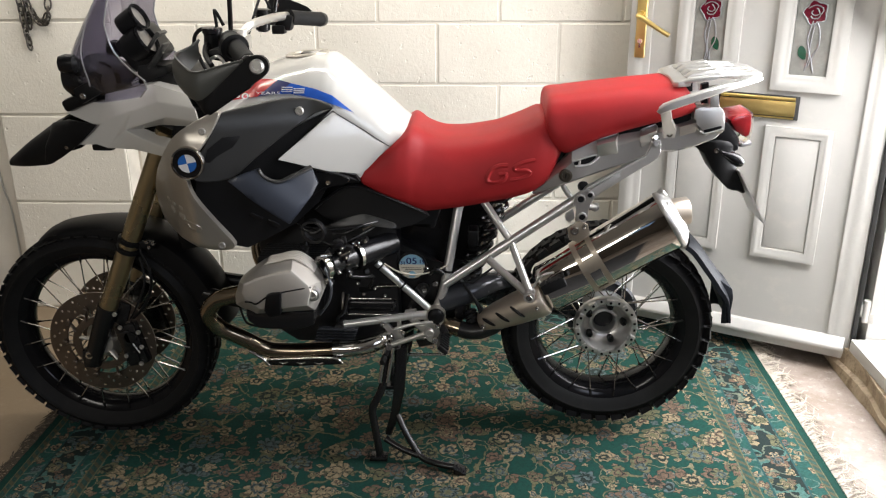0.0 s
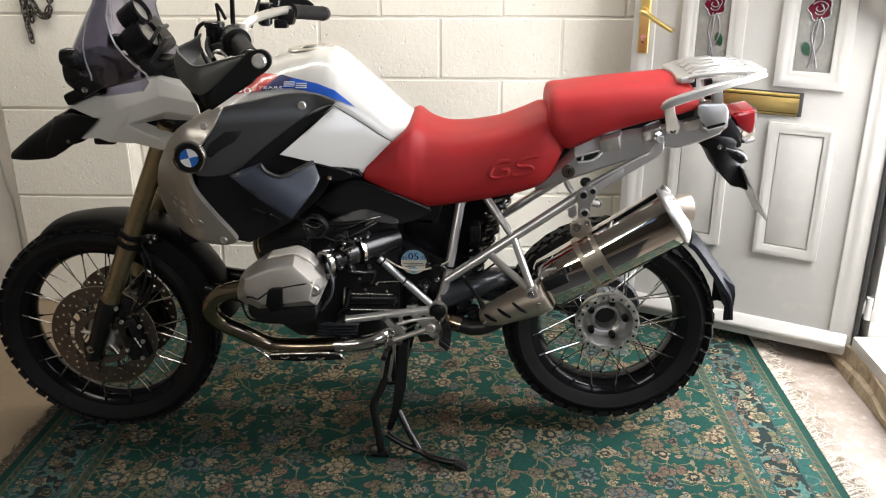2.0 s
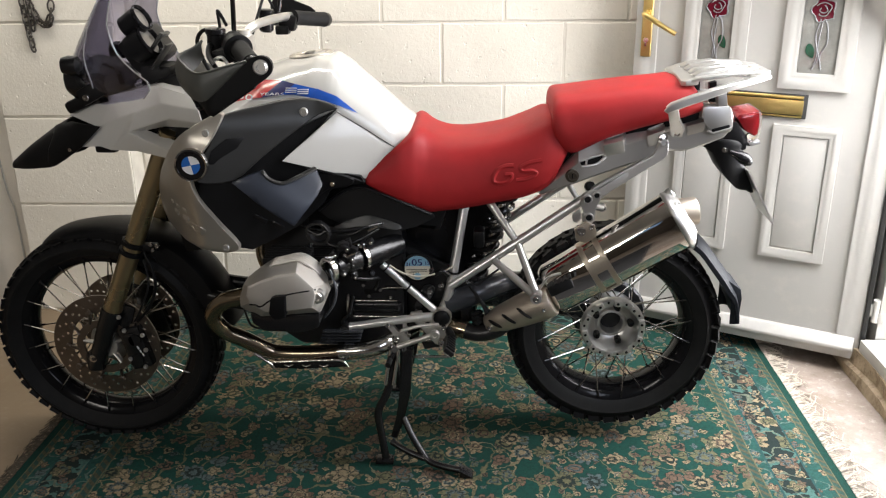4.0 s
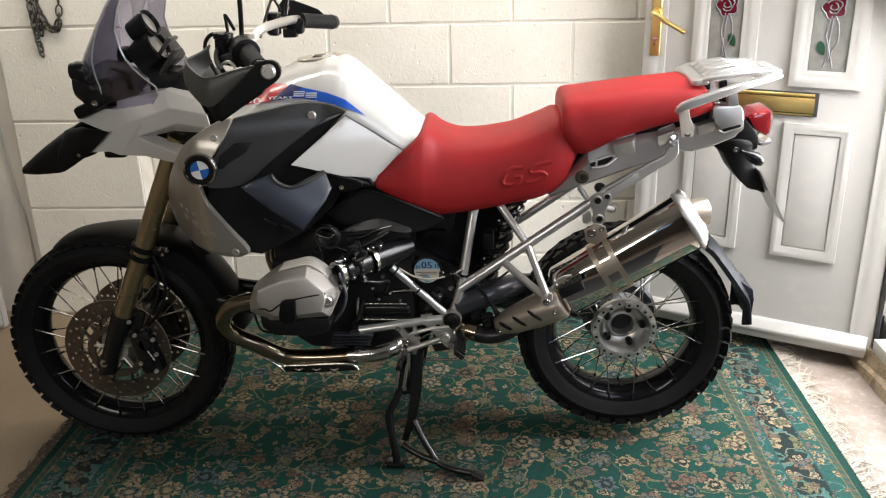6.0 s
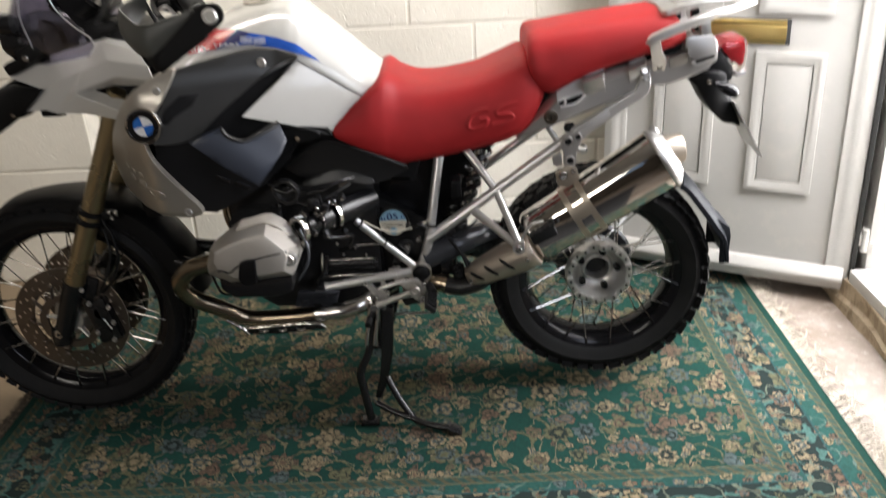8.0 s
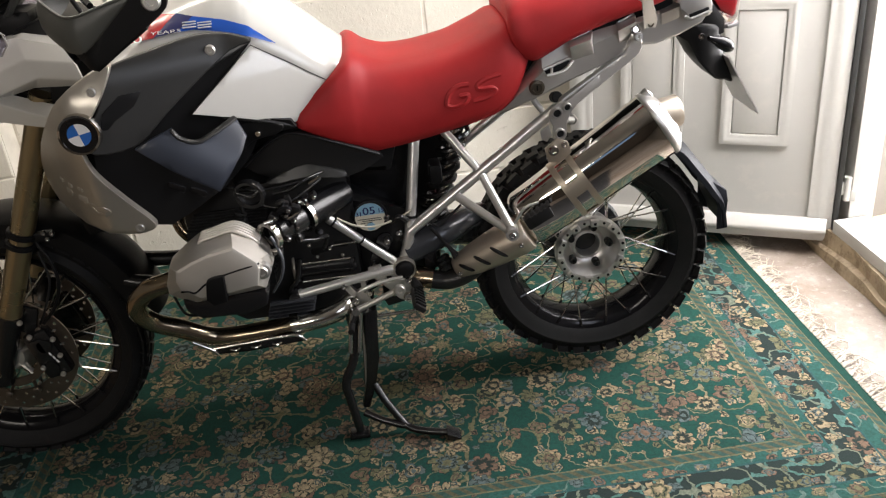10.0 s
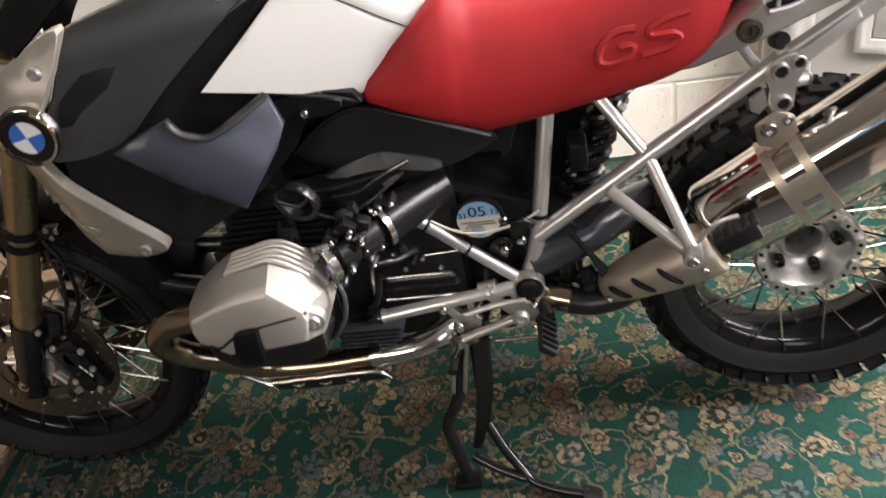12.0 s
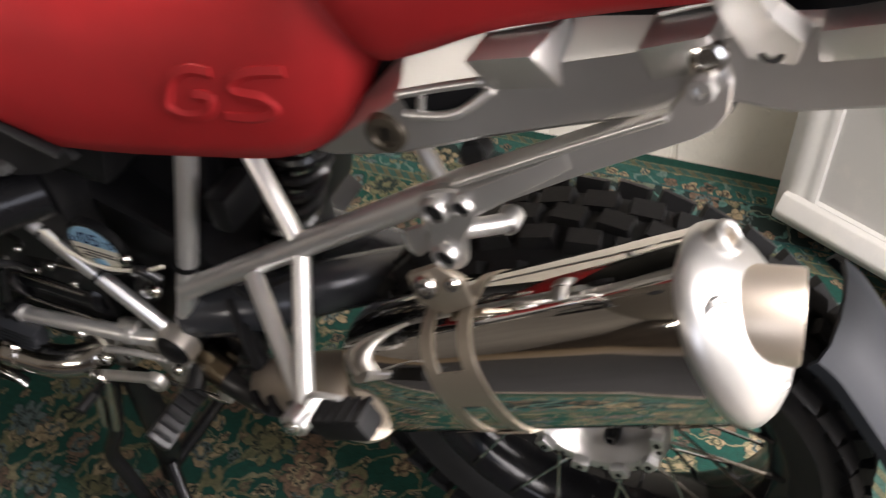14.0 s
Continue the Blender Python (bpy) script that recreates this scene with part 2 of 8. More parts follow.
PIER_GREY = surface("grey_blockwork", (0.72, 0.675, 0.60), 0.8, var=0.08, scale=6, bump=0.4, depth=0.003)
DARK_WALL = surface("dull_brown_wall", (0.07, 0.055, 0.042), 0.8, var=0.3, scale=1.5, bump=0.3, depth=0.002)
CEILING = surface("ceiling_board", (0.22, 0.205, 0.18), 0.8, var=0.06, scale=3)

# rug: extents in x and y
RUG = (-1.737, 0.640, -0.712, 0.945)


def rug_pile():
    m, t, b = nodes_of("floral_wool_pile")
    co = t.nodes.new("ShaderNodeTexCoord").outputs["Object"]
    wob = node(t, "ShaderNodeTexNoise", Scale=30.0, Detail=2.0)
    t.links.new(co, wob.inputs["Vector"])
    mixv = t.nodes.new("ShaderNodeVectorMath")
    mixv.operation = "MULTIPLY_ADD"
    t.links.new(wob.outputs["Color"], mixv.inputs[0])
    mixv.inputs[1].default_value = (0.026, 0.026, 0)
    t.links.new(co, mixv.inputs[2])
    wob2 = node(t, "ShaderNodeTexNoise", Scale=75.0, Detail=2.0)
    t.links.new(co, wob2.inputs["Vector"])
    mix2 = t.nodes.new("ShaderNodeVectorMath")
    mix2.operation = "MULTIPLY_ADD"
    t.links.new(wob2.outputs["Color"], mix2.inputs[0])
    mix2.inputs[1].default_value = (0.014, 0.014, 0)
    t.links.new(mixv.outputs[0], mix2.inputs[2])
    vec = mix2.outputs[0]
    sep = t.nodes.new("ShaderNodeSeparateXYZ")
    t.links.new(co, sep.inputs[0])
    x0, x1, y0, y1 = RUG

    def motifs(scale, petals, size, shift):
        """Flower heads on a jittered grid: petal mask, ring mask and a colour of chance per flower."""
        mp = node(t, "ShaderNodeMapping")
        mp.inputs["Location"].default_value = (shift, shift * 0.7, 0)
        t.links.new(vec, mp.inputs["Vector"])
        v = t.nodes.new("ShaderNodeTexVoronoi")
        v.voronoi_dimensions = "2D"
        v.inputs["Scale"].default_value, v.inputs["Randomness"].default_value = scale, 0.75
        t.links.new(mp.outputs[0], v.inputs["Vector"])
        d = t.nodes.new("ShaderNodeVectorMath")
        d.operation = "SUBTRACT"
        t.links.new(mp.outputs[0], d.inputs[0])
        t.links.new(v.outputs["Position"], d.inputs[1])
        s = t.nodes.new("ShaderNodeSeparateXYZ")
        t.links.new(d.outputs[0], s.inputs[0])
        cs = t.nodes.new("ShaderNodeSeparateColor")
        t.links.new(v.outputs["Color"], cs.inputs[0])
        ang = math_of(t, "ARCTAN2", s.outputs[1], s.outputs[0])
        rad = math_of(t, "SQRT", math_of(t, "ADD", math_of(t, "MULTIPLY", s.outputs[0], s.outputs[0]), math_of(t, "MULTIPLY", s.outputs[1], s.outputs[1])))
        wave = math_of(t, "ABSOLUTE", math_of(t, "COSINE", math_of(t, "MULTIPLY_ADD", ang, petals / 2, math_of(t, "MULTIPLY", cs.outputs[1], 6.0))))
        edge = math_of(t, "MULTIPLY", math_of(t, "MULTIPLY_ADD", wave, 0.40, 0.58), math_of(t, "MULTIPLY_ADD", cs.outputs[0], size * 0.6, size * 0.55))
        rel = math_of(t, "DIVIDE", rad, edge)
        return rel, cs, wave

    def palette(cs_out, stops):
        r = t.nodes.new("ShaderNodeValToRGB")
        r.color_ramp.interpolation = "CONSTANT"
        e = r.color_ramp.elements
        for i, col in enumerate(stops):
            el = e[i] if i < 2 else e.new(i / len(stops))
            el.position, el.color = i / len(stops), (*col, 1)
        t.links.new(cs_out, r.inputs[0])
        return r.outputs[0]

    beige, pink, slate, dark, olive = (0.50, 0.385, 0.235), (0.25, 0.155, 0.105), (0.15, 0.20, 0.205), (0.024, 0.034, 0.031), (0.22, 0.205, 0.11)
    green = (0.009, 0.074, 0.056)

    def bloom(c, scale, petals, size, shift, chance):
        rel, cs, wave = motifs(scale, petals, size, shift)
        on = math_of(t, "LESS_THAN", cs.outputs[2], chance)
        col = palette(cs.outputs[0], [beige, olive, pink, beige, slate, pink, beige, olive])
        inner = palette(cs.outputs[1], [pink, dark, beige, slate, olive])
        c = mix_of(t, math_of(t, "MULTIPLY", math_of(t, "LESS_THAN", rel, 1.05), on), c, dark)
        c = mix_of(t, math_of(t, "MULTIPLY", math_of(t, "LESS_THAN", rel, 1.0), on), c, col)
        vein = math_of(t, "MULTIPLY", math_of(t, "LESS_THAN", wave, 0.36), math_of(t, "LESS_THAN", rel, 1.0))
        c = mix_of(t, math_of(t, "MULTIPLY", math_of(t, "MULTIPLY", vein, on), 0.75), c, dark)
        c = mix_of(t, math_of(t, "MULTIPLY", math_of(t, "LESS_THAN", rel, 0.66), on), c, inner)
        c = mix_of(t, math_of(t, "MULTIPLY", math_of(t, "LESS_THAN", math_of(t, "ABSOLUTE", math_of(t, "SUBTRACT", rel, 0.48)), 0.06), on), c, dark)
        return mix_of(t, math_of(t, "MULTIPLY", math_of(t, "LESS_THAN", rel, 0.3), on), c, col)

    def vines(c, scale, width, col):
        n = node(t, "ShaderNodeTexNoise", Scale=scale, Detail=1.0, Roughness=0.3)
        t.links.new(vec, n.inputs["Vector"])
        line = math_of(t, "LESS_THAN", math_of(t, "ABSOLUTE", math_of(t, "SUBTRACT", n.outputs["Fac"], 0.5)), width)
        return mix_of(t, line, c, col)

    def field(base):
        c = vines(base, 5.2, 0.006, olive)
        c = vines(c, 7.5, 0.0055, (0.34, 0.30, 0.18))
        c = bloom(c, 27.0, 4.0, 0.014, 0.3, 0.65)
        c = bloom(c, 14.5, 3.0, 0.030, 3.1, 0.7)
        return bloom(c, 9.6, 8.0, 0.041, 7.7, 0.8)

    ground = mix_of(t, step_of(t, noise_of(t, co, 4.0), 0.3, 0.7), green, tuple(g * 1.3 for g in green))
    c = field(ground)
    # distance in from the rug's edge
    dx = math_of(t, "MINIMUM", math_of(t, "SUBTRACT", sep.outputs[0], x0), math_of(t, "SUBTRACT", x1, sep.outputs[0]))
    dy = math_of(t, "MINIMUM", math_of(t, "SUBTRACT", sep.outputs[1], y0), math_of(t, "SUBTRACT", y1, sep.outputs[1]))
    inset = math_of(t, "MINIMUM", dx, dy)

    def band(c, lo, hi, col):
        on = math_of(t, "MULTIPLY", math_of(t, "GREATER_THAN", inset, lo), math_of(t, "LESS_THAN", inset, hi))
        return mix_of(t, on, c, col)

    border = bloom(bloom(vines(vines((0.022, 0.034, 0.034), 15.0, 0.034, (0.11, 0.25, 0.22)), 10.0, 0.016, (0.24, 0.27, 0.20)), 10.0, 6.0, 0.044, 5.3, 0.85), 22.0, 4.0, 0.018, 1.9, 0.6)
    guard = bloom(vines((0.030, 0.13, 0.11), 16.0, 0.025, (0.16, 0.25, 0.22)), 24.0, 4.0, 0.019, 2.2, 0.9)
    # little ladder stripes
    along = math_of(t, "ADD", sep.outputs[0], sep.outputs[1])
    rung = math_of(t, "LESS_THAN", math_of(t, "FRACT", math_of(t, "MULTIPLY", along, 30.0)), 0.45)
    ladder = mix_of(t, rung, (0.05, 0.12, 0.10), (0.14, 0.13, 0.075))
    c = band(c, 0.0, 0.262, guard)
    c = band(c, 0.230, 0.260, olive)
    c = band(c, 0.234, 0.256, ladder)
    c = band(c, 0.097, 0.195, border)
    c = band(c, 0.193, 0.199, (0.035, 0.12, 0.12))
    c = band(c, 0.093, 0.099, (0.035, 0.12, 0.12))
    c = band(c, 0.027, 0.049, olive)
    c = band(c, 0.030, 0.046, ladder)
    c = band(c, -1.0, 0.027, green)
    fine = noise_of(t, co, 420.0, 2.0)
    knots = step_of(t, noise_of(t, co, 120.0, 3.0, 0.7), 0.42, 0.62)
    c = mix_of(t, math_of(t, "MULTIPLY", knots, 0.40), c, (0.012, 0.03, 0.026))
    c = mix_of(t, math_of(t, "MULTIPLY_ADD", fine, 0.32, 0.42), c, (0.008, 0.011, 0.009))
    t.links.new(c, b.inputs["Base Color"])
    b.inputs["Roughness"].default_value = 0.95
    b.inputs["Specular IOR Level"].default_value = 0.1
    bn = node(t, "ShaderNodeBump", Strength=0.6, Distance=0.002)
    t.links.new(fine, bn.inputs["Height"])
    t.links.new(bn.outputs[0], b.inputs["Normal"])
    return m


RUG_PILE = rug_pile()

# ---- mesh helpers ----
import mathutils
V = Vector


def part(name, bm, material, parent=None, label="", angle=38):
    """One mesh object out of a bmesh, under a thing or a part."""
    bmesh.ops.recalc_face_normals(bm, faces=bm.faces)
    me = bpy.data.meshes.new(name)
    bm.to_mesh(me)
    bm.free()
    for p in me.polygons:
        p.use_smooth = True
    me.set_sharp_from_angle(angle=radians(angle))
    for mt in material if isinstance(material, (list, tuple)) else [material]:
        me.materials.append(mt)
    ob = new(name, me)
    if parent:
        ob.parent = parent
        ob.matrix_parent_inverse = Matrix.Translation(-parent.location) if parent.type == "EMPTY" else Matrix()
    if label:
        ob["label"] = label
    return ob


def thing(name, at, label, category, group="", kind=""):
    e = new(name)
    e.location, e.empty_display_size = at, 0.1
    return tagged(e, label, category, group, kind)


def curve(pts, n=6, closed=False):
    """A smooth line through the points."""
    pts = [V(p) for p in pts]
    out, k = [], len(pts)
    for i in range(k if closed else k - 1):
        if closed:
            a, b, c, d = pts[i - 1], pts[i], pts[(i + 1) % k], pts[(i + 2) % k]
        else:
            a, b, c, d = pts[max(i - 1, 0)], pts[i], pts[i + 1], pts[min(i + 2, k - 1)]
        for j in range(n):
            s = j / n
            out.append(0.5 * ((2 * b) + (c - a) * s + (2 * a - 5 * b + 4 * c - d) * s * s + (3 * b - 3 * c + d - a) * s ** 3))
    if not closed:
        out.append(pts[-1])
    return out


def loft(bm, rings, cap=True, round_ring=True):
    rows = [[bm.verts.new(p) for p in r] for r in rings]
    n = len(rows[0])
    for a, b in zip(rows, rows[1:]):
        for i in range(n if round_ring else n - 1):
            j = (i + 1) % n
            bm.faces.new((a[i], a[j], b[j], b[i]))
    if cap and round_ring:
        bm.faces.new(rows[0])
        bm.faces.new(rows[-1][::-1])
    return bm


def tube(bm, pts, r, seg=10, closed=False, flat=1.0, up=None):
    """A round bar along the points. r: one radius or one for each point. flat: squash of the section."""
    pts = [V(p) for p in pts]
    k = len(pts)
    radii = r if isinstance(r, (list, tuple)) else [r] * k
    side, rings = None, []
    for i, p in enumerate(pts):
        d = (pts[(i + 1) % k] - pts[i - 1]) if closed else (pts[min(i + 1, k - 1)] - pts[max(i - 1, 0)])
        d.normalize()
        if side is None:
            ref = V(up) if up else (V((0, 0, 1)) if abs(d.z) < 0.9 else V((1, 0, 0)))
            side = d.cross(ref).normalized()
        side = (side - d * side.dot(d)).normalized()
        top = side.cross(d)
        rings.append([p + radii[i] * (side * math.cos(a) + top * flat * math.sin(a)) for a in (2 * math.pi * s / seg for s in range(seg))])
    if closed:
        rings.append(rings[0])
        loft(bm, rings, cap=False)
        bmesh.ops.remove_doubles(bm, verts=bm.verts, dist=1e-6)
    else:
        loft(bm, rings)
    return bm


def lathe(bm, prof, centre, seg=48, axis=(0, 1, 0), loop=True):
    """Spin a profile of (radius, along) round an axis. loop: the profile closes on itself."""
    c, a = V(centre), V(axis).normalized()
    u = a.orthogonal().normalized()
    w = a.cross(u)
    ring = prof + [prof[0]] if loop else prof
    rows = []
    for r, h in ring[:-1] if loop else ring:
        rows.append([bm.verts.new(c + a * h + r * (u * math.cos(t) + w * math.sin(t))) for t in (2 * math.pi * i / seg for i in range(seg))])
    if loop:
        rows.append(rows[0])
    for p, q in zip(rows, rows[1:]):
        for i in range(seg):
            j = (i + 1) % seg
            bm.faces.new((p[i], p[j], q[j], q[i]))
    if not loop:
        for row, r in ((rows[0], ring[0][0]), (rows[-1], ring[-1][0])):
            if r > 0:
                bm.faces.new(row)
    return bm


def soften(bm, edges, width, seg=2):
    if width > 0 and edges:
        bmesh.ops.bevel(bm, geom=list(edges), offset=width, segments=seg, affect="EDGES", profile=0.6, clamp_overlap=True)
    return bm


def box(bm, centre, size, bevel=0.002, turn=None, seg=2):
    got = bmesh.ops.create_cube(bm, size=1.0)["verts"]
    m = Matrix.Translation(centre) @ (turn.to_4x4() if turn else Matrix()) @ Matrix.Diagonal((*size, 1))
    bmesh.ops.transform(bm, matrix=m, verts=got)
    soften(bm, {e for v in got for e in v.link_edges}, min(bevel, min(size) * 0.4), seg)
    return bm


def prism(bm, pts, y0, y1, bevel=0.003):
    """An outline in x and z, drawn out from y0 to y1."""
    a = [bm.verts.new((x, y0, z)) for x, z in pts]
    b = [bm.verts.new((x, y1, z)) for x, z in pts]
    made = [bm.faces.new(a), bm.faces.new(b[::-1])]
    n = len(pts)
    for i in range(n):
        j = (i + 1) % n
        made.append(bm.faces.new((a[i], b[i], b[j], a[j])))
    soften(bm, {e for f in made for e in f.edges}, bevel)
    return bm


def inside(p, poly):
    x, z = p
    hit = False
    for (ax, az), (bx, bz) in zip(poly, poly[1:] + poly[:1]):
        if (az > z) != (bz > z) and x < (bx - ax) * (z - az) / (bz - az) + ax:
            hit = not hit
    return hit


def panel(outline, depth, thick=0.004, cell=0.018, holes=(), bevel=0.0015, smooth_edge=3, toward=1.0):
    """A curved sheet: an outline in x and z laid on the surface y = depth(x, z), thickened towards the middle."""
    out = [(p.x, p.z) for p in curve([(x, 0, z) for x, z in outline], smooth_edge, True)] if smooth_edge > 1 else list(outline)
    loops = [out] + [list(h) for h in holes]
    pts, edges = [], []
    for lp in loops:
        s = len(pts)
        pts += [V(p) for p in lp]
        edges += [(s + i, s + (i + 1) % len(lp)) for i in range(len(lp))]
    xs, zs = [p[0] for p in out], [p[1] for p in out]
    rim = list(pts)
    nx, nz = int((max(xs) - min(xs)) / cell) + 1, int((max(zs) - min(zs)) / cell) + 1
    for i in range(nx + 1):
        for j in range(nz + 1):
            p = (min(xs) + (i + 0.5 * (j % 2)) * cell, min(zs) + j * cell)
            if inside(p, out) and not any(inside(p, h) for h in holes) and all((q - V(p)).length > cell * 0.45 for q in rim):
                pts.append(V(p))
    vs, _, fs, *_ = mathutils.geometry.delaunay_2d_cdt(pts, edges, [], 0, 1e-5)
    bm = bmesh.new()
    front = [bm.verts.new((p.x, depth(p.x, p.y), p.y)) for p in vs]
    for f in fs:
        mid = sum((vs[i] for i in f), V((0, 0))) / len(f)
        if inside(mid, out) and not any(inside(mid, h) for h in holes):
            bm.faces.new([front[i] for i in f])
    bmesh.ops.delete(bm, geom=[v for v in bm.verts if not v.link_faces], context="VERTS")
    if thick:
        got = bmesh.ops.extrude_face_region(bm, geom=bm.faces[:])
        moved = [g for g in got["geom"] if isinstance(g, bmesh.types.BMVert)]
        bmesh.ops.translate(bm, vec=(0, thick * toward, 0), verts=moved)
        if bevel:
            sharp = [e for e in bm.edges if len(e.link_faces) == 2 and e.calc_face_angle(0) > 0.9]
            soften(bm, sharp, bevel, 1)
    return bm


def mirrored(bm):
    two = bm.copy()
    for v in two.verts:
        v.co.y = -v.co.y
    bmesh.ops.reverse_faces(two, faces=two.faces)
    return two


def pair(name, bm, material, parent, label="", angle=38):
    """A part and its twin on the other side."""
    part(name, mirrored(bm), material, parent, label, angle)
    return part(name, bm, material, parent, label, angle)


def ramp(table, x):
    """A straight-line value from a table of (x, value)."""
    if x <= table[0][0]:
        return table[0][1]
    for (a, va), (b, vb) in zip(table, table[1:]):
        if x <= b:
            return va + (vb - va) * (x - a) / (b - a)
    return table[-1][1]


def written(text, size, spread=1.0):
    """Flat lettering as a bmesh, in x and y, from the built-in font."""
    data = bpy.data.curves.new("writing", "FONT")
    data.body, data.size, data.space_character, data.resolution_u = text, size, spread, 3
    ob = bpy.data.objects.new("writing", data)
    me = bpy.data.meshes.new_from_object(ob)
    bm = bmesh.new()
    bm.from_mesh(me)
    bpy.data.objects.remove(ob)
    bpy.data.curves.remove(data)
    bpy.data.meshes.remove(me)
    return bm


def structure(name, bm, material, label):
    return tagged(part(name, bm, material), label, name.split("_")[0], kind="structure")


def slab(x0, x1, y0, y1, z0, z1, bevel=0.0):
    bm = bmesh.new()
    return box(bm, ((x0 + x1) / 2, (y0 + y1) / 2, (z0 + z1) / 2), (x1 - x0, y1 - y0, z1 - z0), bevel)


# ---- the garage ----
WALL_Y, EAST_X, TOP = 0.96, 0.93, 2.42
bm = bmesh.new()
bmesh.ops.create_grid(bm, x_segments=40, y_segments=40, size=1.0)
bmesh.ops.transform(bm, matrix=Matrix.Translation((-0.9, -1.5, 0)) @ Matrix.Diagonal((3.4, 3.2, 1, 1)), verts=bm.verts)
for v in bm.verts:
    v.co.z = 0.004 * (noise.noise(v.co * 1.7) - 0.2) - 0.003
structure("floor", bm, CONCRETE, "worn brownish concrete garage floor with pale patches")
structure("ceiling", slab(-4.0, 1.6, -4.2, 1.3, TOP, TOP + 0.1), CEILING, "plain boarded garage ceiling")
wall_north = structure("wall_north", slab(-4.0, 1.4, WALL_Y - 0.0018, WALL_Y + 0.2, -0.05, TOP), MORTAR, "cream-painted concrete block wall with recessed joints")
structure("wall_west", slab(-4.0, -3.8, -4.2, WALL_Y, -0.05, TOP), PLASTER, "plain dull plastered garage wall")
# east wall with the doorway
DY0, DY1, DZ0, DZ1 = -0.50, 0.44, 0.09, 2.14
bm = slab(EAST_X, EAST_X + 0.22, -4.2, -2.8, -0.05, TOP)
box(bm, (EAST_X + 0.11, (-1.6 + DY0) / 2, TOP / 2), (0.22, DY0 + 1.6, TOP + 0.1), 0)
box(bm, (EAST_X + 0.11, -2.2, 0.60), (0.22, 1.2, 1.30), 0)
box(bm, (EAST_X + 0.11, -2.2, 2.28), (0.22, 1.2, 0.28), 0)
box(bm, (EAST_X + 0.11, (DY1 + WALL_Y) / 2 + 0.002, TOP / 2), (0.22, WALL_Y - DY1, TOP + 0.1), 0)
box(bm, (EAST_X + 0.11, (DY0 + DY1) / 2, (DZ1 + TOP) / 2), (0.22, DY1 - DY0, TOP - DZ1), 0)
structure("wall_east", bm, PLASTER, "plain garage side wall with a doorway and a window opening")
# plain unseen wall behind, its opening made up for the fill lamp, and the strip light
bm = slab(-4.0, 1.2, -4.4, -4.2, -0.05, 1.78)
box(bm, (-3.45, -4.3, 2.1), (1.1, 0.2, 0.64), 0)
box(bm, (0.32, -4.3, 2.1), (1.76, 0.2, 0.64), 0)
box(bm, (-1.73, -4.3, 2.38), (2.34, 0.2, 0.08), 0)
structure("wall_south", bm, DARK_WALL, "plain dull brown garage wall, unseen, with an opening added for a fill lamp")
batten = thing("ceiling_light", (-1.15, 0.36, 2.36), "white fluorescent batten light on the ceiling", "ceiling light")
part("batten_body", slab(-2.57, 0.27, 0.31, 0.41, 2.345, 2.42, 0.01), UPVC, batten)
# concrete threshold, chipped and uneven
bm = slab(0.90, 1.2, DY0 - 0.15, 0.62, -0.01, DZ0, 0.0)
bmesh.ops.subdivide_edges(bm, edges=bm.edges[:], cuts=12, use_grid_fill=True)
for v in bm.verts:
    n1 = noise.noise(v.co * 9)
    v.co += V((0.020 * n1 + 0.008 * noise.noise(v.co * 31) - 0.014 * (v.co.z < 0.03), 0.010 * noise.noise(v.co * 14), 0.010 * n1))
structure("threshold", bm, STAINED, "rough stained concrete door threshold")
# white door frame in the doorway
frame_thing = tagged(new("door_frame"), "white plastic door frame set in the doorway", "door frame", kind="structure")
for nm, bm in (("jamb", slab(0.955, 1.04, DY1 - 0.07, DY1 - 0.002, DZ0, DZ1, 0.004)), ("jamb", slab(0.90, 1.0, DY0 + 0.002, DY0 + 0.07, DZ0, DZ1, 0.004)),
               ("head_rail", slab(0.90, 1.0, DY0 + 0.072, DY1 - 0.072, DZ1 - 0.07, DZ1, 0.004)), ("sill", slab(0.905, 1.02, DY0 + 0.072, DY1 - 0.072, DZ0 + 0.001, DZ0 + 0.045, 0.004))):
    part(nm, bm, UPVC, frame_thing)
# block pier at the left end, grey return and white board beside it
pier = structure("wall_pier", slab(-2.235, -1.755, 0.853, WALL_Y + 0.004, -0.02, TOP, 0.006), MORTAR, "cream-painted block pier")
structure("wall_return", slab(-3.79, -2.237, 0.874, WALL_Y + 0.004, -0.02, TOP), PIER_GREY, "dull grey unpainted wall beside the pier")
board = thing("white_board", (-2.65, 0.74, 0), "tall white painted board standing against the grey wall", "board")
bm = slab(-2.95, -2.352, 0.70, 0.735, 0.0, 2.05, 0.004)
board_body = part("board_body", bm, UPVC, board)
part("edge_batten", slab(-2.40, -2.354, 0.678, 0.698, 0.02, 2.04, 0.004), UPVC, board)
bm = bmesh.new()
lathe(bm, [(0.0, -0.022), (0.009, -0.021), (0.012, -0.012), (0.006, -0.004), (0.006, 0.0), (0.0, 0.0)], (-2.37, 0.6785, 0.135), 14, (0, 1, 0), False)
part("knob", bm, STEEL, board, "small steel knob")
# thin cable on the grey wall
bm = bmesh.new()
tube(bm, curve([(-2.30, 0.868, 2.3), (-2.31, 0.868, 1.1), (-2.29, 0.868, 0.55), (-2.27, 0.868, 0.40), (-2.272, 0.868, 0.02)], 8), 0.004, 8)
tagged(part("cable", bm, UPVC), "thin white cable running down the grey wall", "cable")

